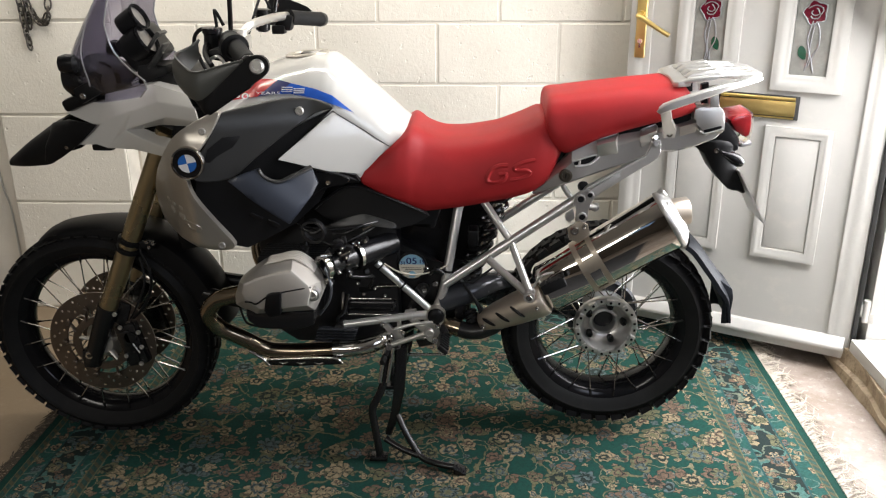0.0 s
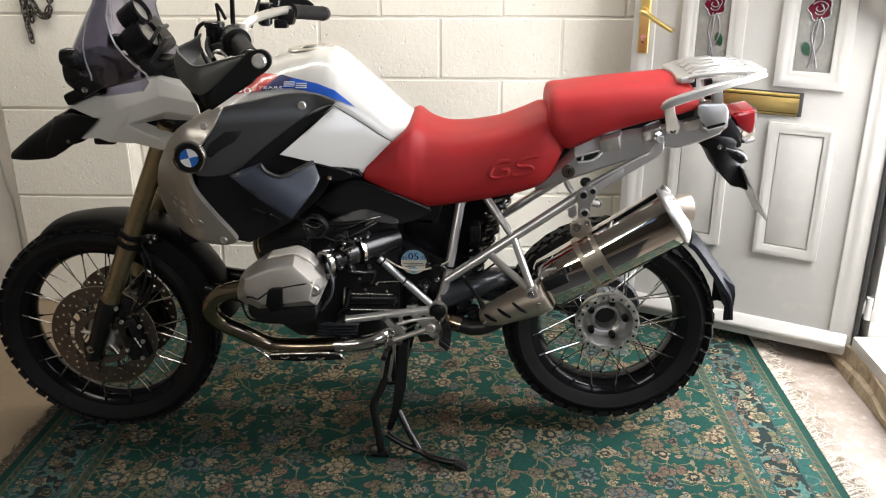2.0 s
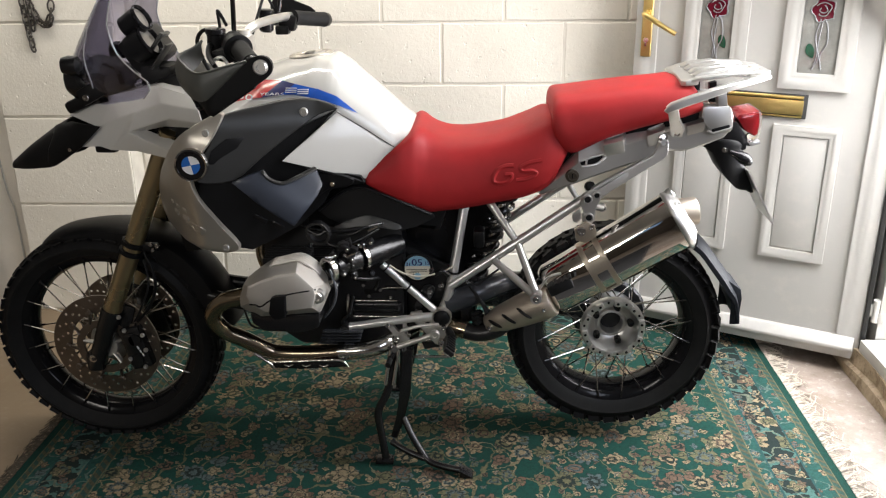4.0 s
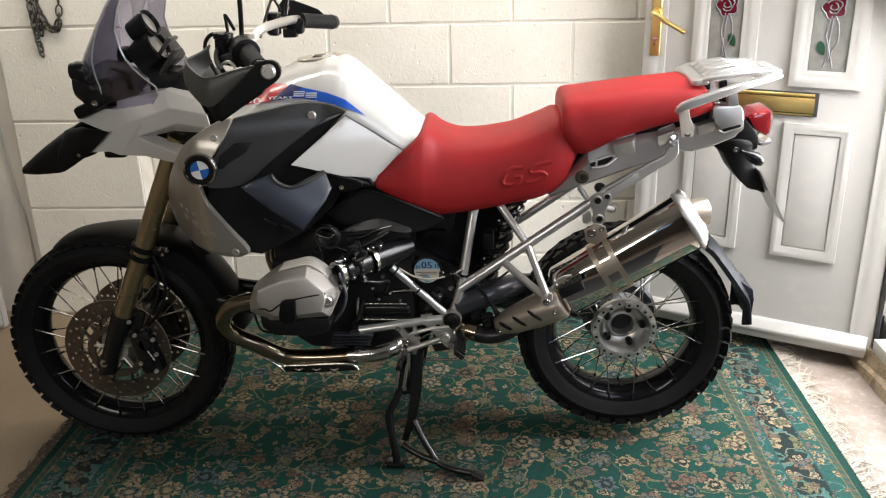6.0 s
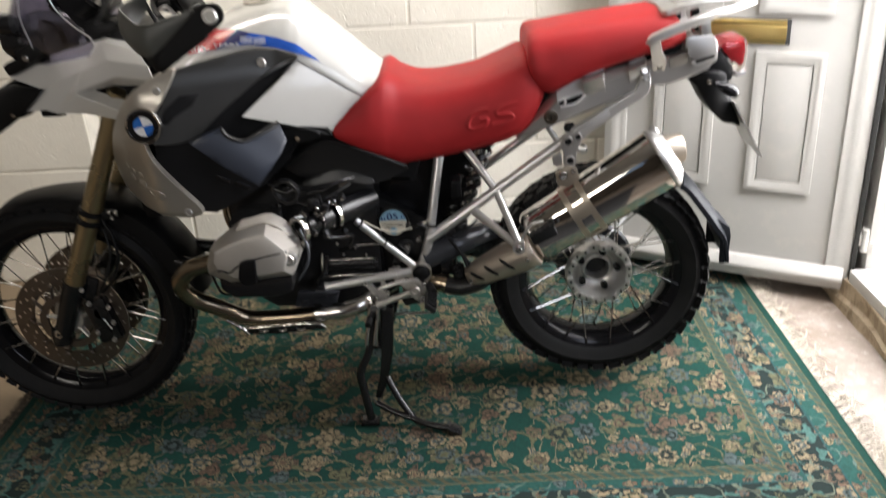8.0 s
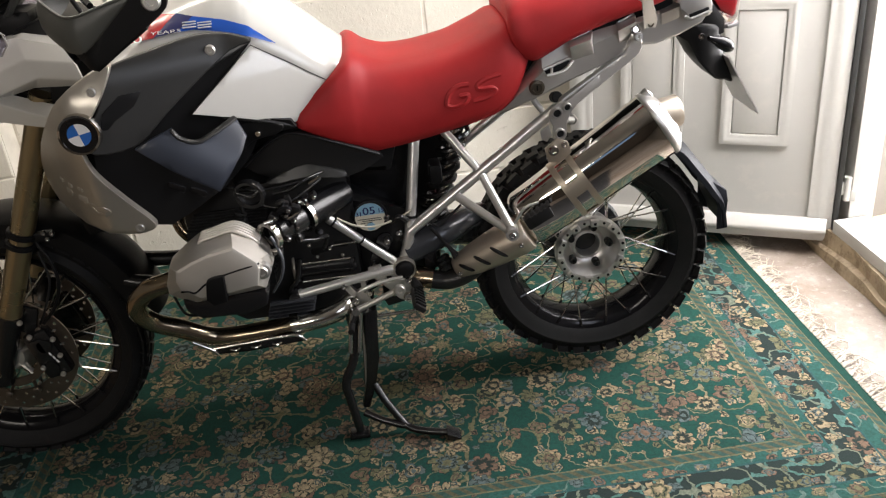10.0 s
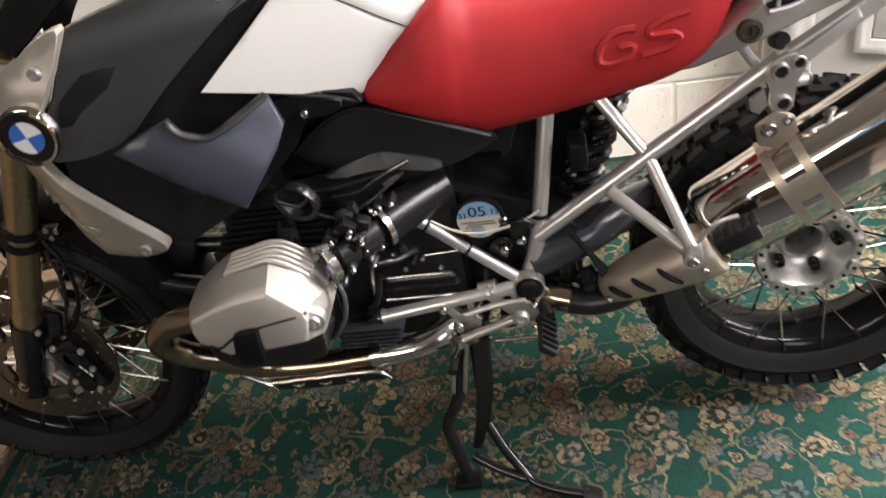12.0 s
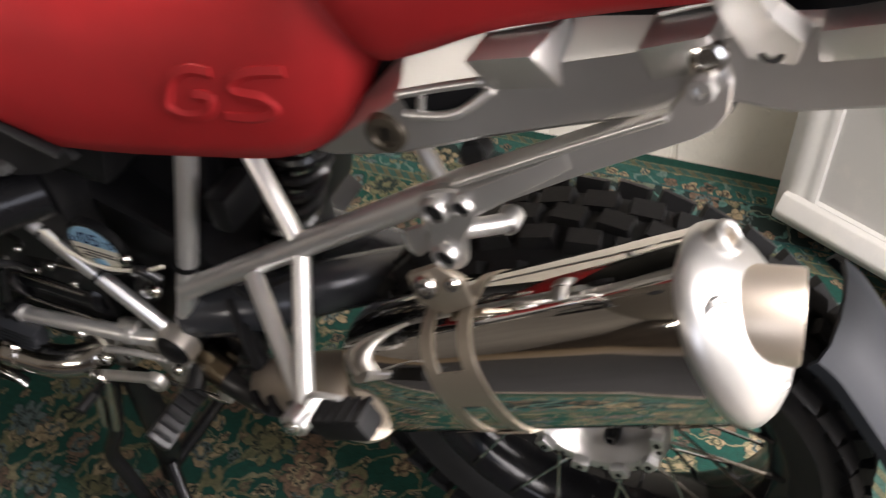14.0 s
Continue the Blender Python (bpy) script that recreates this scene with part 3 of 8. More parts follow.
# rug
rug = thing("rug", (-0.6, 0, 0), "green oriental floral wool rug with a patterned border", "rug")
bm = bmesh.new()
bmesh.ops.create_grid(bm, x_segments=110, y_segments=70, size=0.5)
bmesh.ops.transform(bm, matrix=Matrix.Translation(((RUG[0] + RUG[1]) / 2, (RUG[2] + RUG[3]) / 2, 0)) @ Matrix.Diagonal((RUG[1] - RUG[0], RUG[3] - RUG[2], 1, 1)), verts=bm.verts)
for v in bm.verts:
    v.co.z = 0.0055 + 0.0025 * noise.noise(v.co * 3.1) + 0.001 * noise.noise(v.co * 11)
got = bmesh.ops.extrude_face_region(bm, geom=bm.faces[:])
bmesh.ops.translate(bm, vec=(0, 0, -0.006), verts=[g for g in got["geom"] if isinstance(g, bmesh.types.BMVert)])
part("woven_field", bm, RUG_PILE, rug)
# dark strip before the rug, widened out of sight to dim muffler reflections
bm = slab(-2.2, 0.36, -2.3, -0.735, 0.0005, 0.008, 0.003)
tagged(part("floor_mat", bm, MAT_RUBBER), "dark grey mat in front of the rug, widened to dim reflections", "mat")
rng = random.Random(4)


def fringe(x, way, reach=1.0):
    bm = bmesh.new()
    y = RUG[2] + 0.01
    while y < RUG[3]:
        n = rng.uniform(0.025, 0.085) * reach
        dy, dy2 = rng.uniform(-0.045, 0.045), rng.uniform(-0.05, 0.05)
        p = [(x - way * 0.004, y, 0.006), (x + way * n * 0.4, y + dy * 0.5, 0.009), (x + way * n * 0.75, y + dy, 0.004), (x + way * n, y + dy + dy2, 0.003)]
        tube(bm, p, [0.0022, 0.0015, 0.0016, 0.0009], 5)
        y += rng.uniform(0.002, 0.008)
    return bm


tagged(part("fringe", fringe(RUG[1], 1), FRINGE, rug, "frayed cream cotton fringe"), kind="stuff")
# second cotton, much darker and shorter, for the -x end
tagged(part("fringe", fringe(RUG[0], -1, 0.5), FRINGE_DARK, rug, "short dark brown fringe"), kind="stuff")

# hanging chain at the top of the pier
chain = thing("chain", (-2.0, 0.8, 1.12), "dark iron chain hanging in loops on the wall", "chain")
link_bm = bmesh.new()
tube(link_bm, curve([(0.0095, 0, 0.011), (0.0095, 0, -0.011), (0, 0, -0.021), (-0.0095, 0, -0.011), (-0.0095, 0, 0.011), (0, 0, 0.021)], 3, True), 0.0036, 6, True)
first = part("link", link_bm, CHAIN_IRON, chain)


def hang(pts, n):
    line = curve(pts, 10)
    for i in range(n):
        s = i / max(1, n - 1) * (len(line) - 1)
        a = line[int(s)]
        b = line[min(int(s) + 1, len(line) - 1)]
        d = (line[min(int(s) + 1, len(line) - 1)] - line[max(int(s) - 1, 0)]).normalized()
        m = d.to_track_quat("Z", "Y").to_matrix().to_4x4() @ Matrix.Rotation(radians(90 * (i % 2) + 20), 4, "Z")
        ob = new("link", first.data)
        ob.parent, ob.matrix_parent_inverse = chain, Matrix.Translation(-chain.location)
        ob.matrix_basis = Matrix.Translation(a + (b - a) * (s % 1)) @ m


hang([(-2.075, 0.838, 1.36), (-2.072, 0.838, 1.2), (-2.060, 0.838, 1.075)], 11)
hang([(-2.055, 0.836, 1.36), (-2.050, 0.838, 1.25), (-2.048, 0.838, 1.15)], 8)
hang([(-2.050, 0.834, 1.25), (-2.015, 0.834, 1.165), (-1.985, 0.834, 1.16), (-1.965, 0.834, 1.22), (-1.955, 0.834, 1.36)], 13)
bpy.data.objects.remove(first)

# ---- the white door, standing open ----
HINGE, ALONG, OUT = V((0.917, 0.40, 0.0)), V((-0.891, 0.454, 0.0)).normalized(), V((-0.454, -0.891, 0.0)).normalized()
DOOR_M = Matrix(((ALONG.x, -OUT.x, 0, HINGE.x), (ALONG.y, -OUT.y, 0, HINGE.y), (0, 0, 1, 0), (0, 0, 0, 1)))
# door space: x along the leaf from the hinge, -y out towards the room, z up
door_1 = tagged(new("door_1"), "white panelled plastic door standing open, with rose glazing and brass fittings", "door", kind="structure")


def door_part(name, bm, mat, label="", parent=None, angle=38):
    bmesh.ops.transform(bm, matrix=DOOR_M, verts=bm.verts)
    return part(name, bm, mat, parent or door_1, label, angle)


def ring_frame(s0, s1, z0, z1, w, y0, y1, bevel=0.003):
    """A mitred rectangular moulding with a stepped section."""
    bm = bmesh.new()
    prof = [(0.0, y0), (0.0, y1 * 0.7), (w * 0.25, y1), (w * 0.45, y1), (w * 0.6, y1 * 0.55), (w * 0.8, y1 * 0.6), (w, y1 * 0.15), (w, y0)]
    rings = []
    for cx, cz, ix, iz in ((s0, z0, 1, 1), (s1, z0, -1, 1), (s1, z1, -1, -1), (s0, z1, 1, -1)):
        rings.append([(cx + ix * d, y, cz + iz * d) for d, y in prof])
    rows = [[bm.verts.new(p) for p in r] for r in rings]
    n = len(prof)
    for k in range(4):
        a, b = rows[k], rows[(k + 1) % 4]
        for i in range(n):
            j = (i + 1) % n
            bm.faces.new((a[i], a[j], b[j], b[i]))
    return bm


LEAF_W, LZ0, LZ1 = 0.86, 0.045, 2.06
SASH = 0.062
bm = bmesh.new()
box(bm, (LEAF_W / 2, 0.024, (LZ0 + LZ1) / 2), (LEAF_W - 2 * SASH, 0.028, LZ1 - LZ0 - 2 * SASH), 0.0)
door_part("leaf_panel", bm, UPVC)
bm = ring_frame(0.0, LEAF_W, LZ0, LZ1, SASH + 0.012, 0.045, -0.016)
door_part("sash_frame", bm, UPVC)
for s0, s1 in ((0.155, 0.367), (0.487, 0.690)):
    door_part("lower_moulding", ring_frame(s0, s1, 0.369, 0.838, 0.034, 0.0105, -0.006), UPVC)
    door_part("raised_field", box(bmesh.new(), ((s0 + s1) / 2, 0.0075, 0.604), (s1 - s0 - 0.074, 0.008, 0.395), 0.003), UPVC)
    bead = door_part("glazing_moulding", ring_frame(s0 - 0.004, s1 + 0.004, 0.960, 1.86, 0.052, 0.0105, -0.010), UPVC)
    g0, g1 = s0 + 0.050, s1 - 0.050
    door_part("glass_pane", box(bmesh.new(), ((g0 + g1) / 2, 0.0085, 1.41), (g1 - g0, 0.006, 0.80), 0), FROSTED, "obscure glass pane with a leaded rose")
    # leaded rose: stems, leaf, bloom
    cx = (g0 + g1) / 2
    bm = bmesh.new()
    for p in ([(cx + 0.012, 1.025), (cx + 0.004, 1.08), (cx + 0.014, 1.13), (cx + 0.004, 1.185)], [(cx - 0.014, 1.025), (cx - 0.006, 1.07), (cx - 0.022, 1.11), (cx - 0.018, 1.16), (cx - 0.006, 1.185)], [(cx + 0.012, 1.03), (cx - 0.002, 1.06), (cx + 0.004, 1.10), (cx - 0.002, 1.18)]):
        tube(bm, curve([(x, 0.004, z) for x, z in p], 6), 0.0022, 6)
    door_part("lead_stem", bm, LEAD)
    lz = 1.10 if s0 > 0.3 else 1.085
    lx = cx - 0.022 if s0 > 0.3 else cx + 0.026
    bm = panel([(lx - 0.012, lz - 0.022), (lx + 0.010, lz - 0.010), (lx + 0.012, lz + 0.012), (lx + 0.002, lz + 0.022), (lx - 0.012, lz + 0.006)], lambda x, z: 0.003, 0.002, 0.01, bevel=0)
    door_part("glass_leaf", bm, LEAF_GREEN, "green stained glass leaf")
    ro = [(cx + 0.034 * math.cos(a) * (1 + 0.13 * math.cos(5 * a)), 1.212 + 0.036 * math.sin(a) * (1 + 0.13 * math.cos(5 * a))) for a in (2 * math.pi * i / 20 for i in range(20))]
    door_part("glass_rose", panel(ro, lambda x, z: 0.003, 0.002, 0.012, bevel=0, smooth_edge=1), ROSE_RED, "red stained glass rose")
    bm = bmesh.new()
    tube(bm, [(x, 0.003, z) for x, z in ro], 0.0022, 6, True)
    for rr, ph in ((0.021, 0.5), (0.011, 1.6)):
        tube(bm, [(cx + rr * math.cos(a + ph) * (1 + 0.2 * math.cos(3 * a)), 0.001, 1.214 + rr * math.sin(a + ph)) for a in (2 * math.pi * i / 16 for i in range(14))], 0.0018, 6)
    door_part("lead_outline", bm, LEAD)
# weather bar along the foot
bm = bmesh.new()
prism_pts = [(0.03, 0.0), (0.03, -0.016), (0.0, -0.034), (-0.012, -0.034), (-0.018, 0.0)]
rings = [[(s, y - 0.012, 0.098 + z) for z, y in prism_pts] for s in (0.015, LEAF_W - 0.02)]
loft(bm, rings)
soften(bm, bm.edges[:], 0.003)
door_part("weather_bar", bm, UPVC)
# letter plate
lb = door_part("letter_plate", box(bmesh.new(), (0.405, 0.004, 0.902), (0.268, 0.008, 0.080), 0.004), GASKET, "brass letter plate with a black surround")
door_part("brass_flap", box(bmesh.new(), (0.405, -0.003, 0.899), (0.246, 0.008, 0.050), 0.004), BRASS, "polished brass flap", lb)
bm = bmesh.new()
tube(bm, [(0.284, -0.002, 0.932), (0.526, -0.002, 0.932)], 0.006, 10)
tube(bm, [(0.284, -0.001, 0.868), (0.526, -0.001, 0.868)], 0.0035, 8)
door_part("brass_rim", bm, BRASS, "", lb)
# lever handle on its back plate
hp = door_part("handle_plate", box(bmesh.new(), (0.818, -0.018, 1.15), (0.036, 0.010, 0.225), 0.008, seg=3), BRASS, "brass handle plate")
bm = bmesh.new()
lathe(bm, [(0.0, -0.012), (0.014, -0.012), (0.016, 0.0), (0.0, 0.0)], (0.818, -0.023, 1.185), 20, (0, 1, 0), False)
tube(bm, curve([(0.818, -0.030, 1.185), (0.818, -0.060, 1.184), (0.800, -0.070, 1.178), (0.755, -0.072, 1.152), (0.705, -0.066, 1.124)], 6), [0.010] * 12 + [0.009] * 6 + [0.008] * 7, 12)
door_part("lever", bm, BRASS, "brass lever handle", hp)
bm = bmesh.new()
lathe(bm, [(0.0, -0.003), (0.009, -0.003), (0.010, 0.0), (0.0, 0.0)], (0.818, -0.0235, 1.095), 18, (0, 1, 0), False)
box(bm, (0.818, -0.0245, 1.082), (0.008, 0.004, 0.018), 0.003)
door_part("lock_cylinder", bm, STEEL, "steel lock cylinder", hp)
# hinge and gasket
bm = bmesh.new()
box(bm, (-0.014, 0.006, 0.235), (0.030, 0.030, 0.045), 0.005)
tube(bm, [(-0.034, -0.002, 0.195), (-0.034, -0.002, 0.275)], 0.012, 14)
box(bm, (-0.050, 0.004, 0.212), (0.028, 0.026, 0.04), 0.005)
door_part("hinge", bm, UPVC, "white plastic covered hinge")
door_part("gasket", box(bmesh.new(), (-0.010, 0.008, 1.05), (0.016, 0.055, 2.0), 0.002), GASKET, "black rubber door seal")

# ---- the motorcycle: nose towards -x, its left side towards the room ----
RA, FA = V((0.0, 0.0, 0.358)), V((-1.502, -0.012, 0.318))
bike = thing("motorcycle", (-0.75, 0, 0), "white motorcycle with red seat, parked on its centre stand", "motorcycle")


def bar(name, pts, r, mat, parent=bike, seg=12, n=6, both=False, label="", flat=1.0):
    bm = tube(bmesh.new(), curve(pts, n) if len(pts) > 2 else pts, r, seg, flat=flat)
    return pair(name, bm, mat, parent, label) if both else part(name, bm, mat, parent, label)


def bolt(p, r, mat, parent, h=0.006, way=-1, both=False, socket=True, name="bolt"):
    """A domed bolt head with a hexagon socket."""
    bm = bmesh.new()
    lathe(bm, [(0.0, h * 0.55), (r * 0.42, h * 0.55), (r * 0.45, h), (r * 0.8, h), (r, h * 0.6), (r, -0.002), (0.0, -0.002)] if socket else [(0.0, h), (r * 0.7, h), (r, h * 0.5), (r, -0.002), (0.0, -0.002)], p, 16, (0, way, 0), False)
    return pair(name, bm, mat, parent) if both else part(name, bm, mat, parent)


# wheels -----------------------------------------------------------
def wheel(name, c, rim_r, tyre_r, half, rim_half, pitches, lug_rows, label, lug_h=0.0065):
    rim = bmesh.new()
    r = rim_r
    lathe(rim, [(r, -rim_half), (r + 0.008, -rim_half - 0.003), (r + 0.008, -rim_half + 0.004), (r - 0.004, -rim_half + 0.010), (r - 0.016, -rim_half * 0.55), (r - 0.020, 0), (r - 0.016, rim_half * 0.55), (r - 0.004, rim_half - 0.010), (r + 0.008, rim_half - 0.004), (r + 0.008, rim_half + 0.003), (r, rim_half),
                (r - 0.014, rim_half - 0.006), (r - 0.020, rim_half * 0.75), (r - 0.030, 0), (r - 0.020, -rim_half * 0.75), (r - 0.014, -rim_half + 0.006)], c, 72)
    w = part(name, rim, RIM_BLACK, bike, label)
    ty = bmesh.new()
    base = tyre_r - lug_h - 0.0025
    prof = [(r + 0.004, -rim_half - 0.002), (r + 0.016, -rim_half - 0.010), (r + 0.030, -half * 0.94), ((r + base) / 2, -half), (base - 0.030, -half * 0.95), (base - 0.012, -half * 0.74), (base - 0.003, -half * 0.4), (base, 0)]
    prof = prof + [(a, -b) for a, b in prof[-2::-1]] + [(r + 0.001, rim_half * 0.8), (r + 0.001, -rim_half * 0.8)]
    lathe(ty, prof, c, 96)
    tyre = part("tyre", ty, RUBBER, w, "black dual-sport tyre")
    # tread lugs
    tr = bmesh.new()
    for k in range(pitches):
        for row, (yy, size, drop) in enumerate(lug_rows):
            a = 2 * math.pi * (k + 0.5 * (row % 2)) / pitches
            rr = base - drop
            m = Matrix.Translation(c) @ Matrix.Rotation(-a, 4, "Y") @ Matrix.Translation((rr, yy, 0)) @ Matrix.Rotation(radians(-48 * yy / half * (abs(yy) > half * 0.5) - 10 * (yy / half)), 4, "Z") @ Matrix.Rotation(radians(6 if row % 2 else -6), 4, "X")
            hgt, wy, ln = lug_h, size, 2 * math.pi * base / pitches * 0.80
            vs = [tr.verts.new(m @ V((sx * hgt, sy * wy / 2 * (0.86 if sx > 0 else 1), sz * ln / 2 * (0.86 if sx > 0 else 1)))) for sx in (-0.6, 0.75) for sy in (-1, 1) for sz in (-1, 1)]
            for f in ((4, 5, 7, 6), (0, 1, 5, 4), (2, 6, 7, 3), (0, 4, 6, 2), (1, 3, 7, 5)):
                tr.faces.new([vs[i] for i in f])
    tagged(part("tread", tr, RUBBER, tyre, "worn tread blocks"), kind="stuff")
    # fine sidewall ribs
    ribs = bmesh.new()
    for side in (-1, 1):
        for rr in (r + 0.036, base - 0.036):
            tube(ribs, [(c[0] + rr * math.cos(t), c[1] + side * half * (0.955 if rr < r + 0.05 else 0.965), c[2] + rr * math.sin(t)) for t in (2 * math.pi * i / 72 for i in range(72))], 0.0016, 5, True)
    part("sidewall_rib", ribs, RUBBER, tyre)
    return w, tyre


def spokes(w, c, hub_r, hub_y, rim_r, rim_y, n, skew):
    bm = tube(bmesh.new(), [(0, 0, 0), (1, 0, 0)], 0.0021, 6)
    me_ob = part("spoke", bm, STEEL, w, "steel spoke")
    nip = tube(bmesh.new(), [(0, 0, 0), (0.02, 0, 0)], 0.0036, 6)
    nip_ob = part("nipple", nip, BLACK_METAL, w)
    for k in range(n):
        a = 2 * math.pi * k / n
        side = -1 if k % 2 else 1
        b = a + radians(skew if (k // 2) % 2 else -skew)
        p = V((c[0] + hub_r * math.cos(b), c[1] + side * hub_y, c[2] + hub_r * math.sin(b)))
        q = V((c[0] + rim_r * math.cos(a), c[1] + side * rim_y, c[2] + rim_r * math.sin(a)))
        d = q - p
        turn = d.to_track_quat("X", "Z").to_matrix().to_4x4()
        for src, base, sx in ((me_ob, p, d.length), (nip_ob, q - d.normalized() * 0.018, 1.0)):
            ob = new(src.name.split(".")[0], src.data)
            ob.parent = w
            ob.matrix_basis = Matrix.Translation(base) @ turn @ Matrix.Diagonal((sx, 1, 1, 1))
    bpy.data.objects.remove(me_ob)
    bpy.data.objects.remove(nip_ob)


RW, FW = RA + V((0, 0.012, 0)), V((-1.505, -0.020, 0.328))
rear_wheel, rear_tyre = wheel("rear_wheel", RW, 0.226, 0.3165, 0.074, 0.056, 40, [(-0.063, 0.036, 0.018), (-0.030, 0.027, 0.002), (0.0, 0.026, -0.001), (0.030, 0.027, 0.002), (0.063, 0.036, 0.018)], "black wire-spoked rear wheel", 0.0105)
front_wheel, front_tyre = wheel("front_wheel", FW, 0.262, 0.337, 0.071, 0.042, 50, [(-0.054, 0.026, 0.016), (-0.026, 0.024, 0.002), (0.0, 0.022, -0.001), (0.026, 0.024, 0.002), (0.054, 0.026, 0.016)], "black wire-spoked front wheel", 0.0045)
spokes(rear_wheel, RW, 0.082, 0.010, 0.222, 0.054, 40, 26)
spokes(front_wheel, FW, 0.060, 0.038, 0.256, 0.040, 40, 30)
# rear hub: silver flange, open centre, wheel nuts and lightening notches
bm = bmesh.new()
lathe(bm, [(0.0315, 0.060), (0.0315, 0.018), (0.035, 0.012), (0.042, 0.014), (0.047, 0.022), (0.058, 0.016), (0.066, 0.002), (0.071, -0.016), (0.076, -0.026), (0.081, -0.028), (0.091, -0.026), (0.0945, -0.020), (0.0945, -0.006), (0.070, 0.010), (0.062, 0.050), (0.080, 0.060), (0.080, 0.070), (0.0315, 0.070)], RA, 72)
rear_hub = part("hub", bm, SATIN_CAST, rear_wheel, "silver cast dished rear hub")
bm = bmesh.new()
lathe(bm, [(0.0, 0.045), (0.031, 0.045), (0.031, 0.055), (0.0, 0.055)], RA, 32, (0, 1, 0), False)
part("hub_centre", bm, ENGINE_DARK, rear_hub)
for k in range(5):
    a = radians(72 * k + 4)
    bolt((RA.x + 0.056 * math.cos(a), 0.014, RA.z + 0.056 * math.sin(a)), 0.0105, BLACK_METAL, rear_hub, 0.020, name="wheel_bolt")
for k in range(10):
    a = radians(36 * k + 12)
    d = V((math.cos(a), 0, math.sin(a)))
    # raised spoke seats round the flange, each with a black disc for its hole's shade
    bm = box(bmesh.new(), RA + d * 0.0835 + V((0, -0.029, 0)), (0.017, 0.017, 0.022), 0.003, Matrix.Rotation(-a, 3, "Y"))
    part("lug", bm, SATIN_CAST, rear_hub)
    bm = lathe(bmesh.new(), [(0.0, 0.0), (0.0042, 0.0), (0.0042, 0.004), (0.0, 0.004)], RA + d * 0.0835 + V((0, -0.0345, 0)), 10, (0, -1, 0), False)
    part("lug_hole", bm, BLACK_PLASTIC, rear_hub)
for k in range(10):
    a = radians(36 * k + 30)
    # black discs on the uncut flange paint the shade of its holes
    bm = lathe(bmesh.new(), [(0.0, 0.0), (0.0036, 0.0), (0.0036, 0.003), (0.0, 0.003)], (RA.x + 0.085 * math.cos(a), -0.0262, RA.z + 0.085 * math.sin(a)), 10, (0, -1, 0), False)
    part("hub_hole", bm, BLACK_PLASTIC, rear_hub)
bm = bmesh.new()
lathe(bm, [(0.0, 0.072), (0.105, 0.072), (0.112, 0.085), (0.095, 0.130), (0.04, 0.140), (0.0, 0.140)], RA, 32, (0, 1, 0), False)
part("final_drive", bm, SWING_GREY, bike, "dark grey final drive housing")
# rear disc (left of the drive) and front discs
def disc(c, y, ri, ro, rows, n, mat, parent, th=0.005):
    out = [(c.x + ro * math.cos(t), c.z + ro * math.sin(t)) for t in (2 * math.pi * i / 72 for i in range(72))]
    holes = [[(c.x + ri * math.cos(t), c.z + ri * math.sin(t)) for t in (2 * math.pi * i / 40 for i in range(40))]]
    for row, rr in enumerate(rows):
        for k in range(n):
            a = 2 * math.pi * (k + row / len(rows)) / n
            hx, hz = c.x + rr * math.cos(a), c.z + rr * math.sin(a)
            holes.append([(hx + 0.0042 * math.cos(t), hz + 0.0042 * math.sin(t)) for t in (2 * math.pi * i / 7 for i in range(7))])
    bm = panel(out, lambda x, z: y, th, 0.03, holes, 0, 1)
    return part("brake_disc", bm, mat, parent, "drilled steel brake disc", 60)


for side in (-1, 1):
    disc(FA, side * 0.086 - 0.0025, 0.106, 0.160, (0.119, 0.133, 0.147), 20, DISC_STEEL, front_wheel)
    y = side * 0.084
    for k in range(10):
        a = radians(36 * k)
        d = V((math.cos(a), 0, math.sin(a)))
        t2 = V((-d.z, 0, d.x))
        part("carrier_arm", tube(bmesh.new(), [FA + d * 0.080 + t2 * 0.010 + V((0, y, 0)), FA + d * 0.112 + V((0, y, 0))], [0.010, 0.007], 8, flat=0.4), DISC_STEEL, front_wheel)
        part("disc_bobbin", lathe(bmesh.new(), [(0.0, 0.005), (0.006, 0.005), (0.0085, 0.003), (0.0085, -0.003), (0.0, -0.003)], FA + d * 0.112 + V((0, side * 0.088, 0)), 14, (0, side, 0), False), DISC_STEEL, front_wheel)
    bm = bmesh.new()
    lathe(bm, [(0.064, y - 0.004), (0.086, y - 0.004), (0.086, y + 0.004), (0.064, y + 0.004)], FA, 40)
    part("disc_carrier", bm, DISC_STEEL, front_wheel)
    for k in range(5):
        a = radians(72 * k + 20)
        d = V((math.cos(a), 0, math.sin(a)))
        part("hub_arm", tube(bmesh.new(), [FA + d * 0.028 + V((0, y * 0.9, 0)), FA + d * 0.068 + V((0, y, 0))], [0.010, 0.007], 8, flat=0.6), CAST, front_wheel)
bm = bmesh.new()
lathe(bm, [(0.012, -0.085), (0.034, -0.085), (0.040, -0.070), (0.062, -0.046), (0.064, -0.036), (0.036, -0.026), (0.036, 0.026), (0.064, 0.036), (0.062, 0.046), (0.040, 0.070), (0.034, 0.085), (0.012, 0.085)], FA, 40)
part("hub", bm, CAST, front_wheel, "silver front hub")

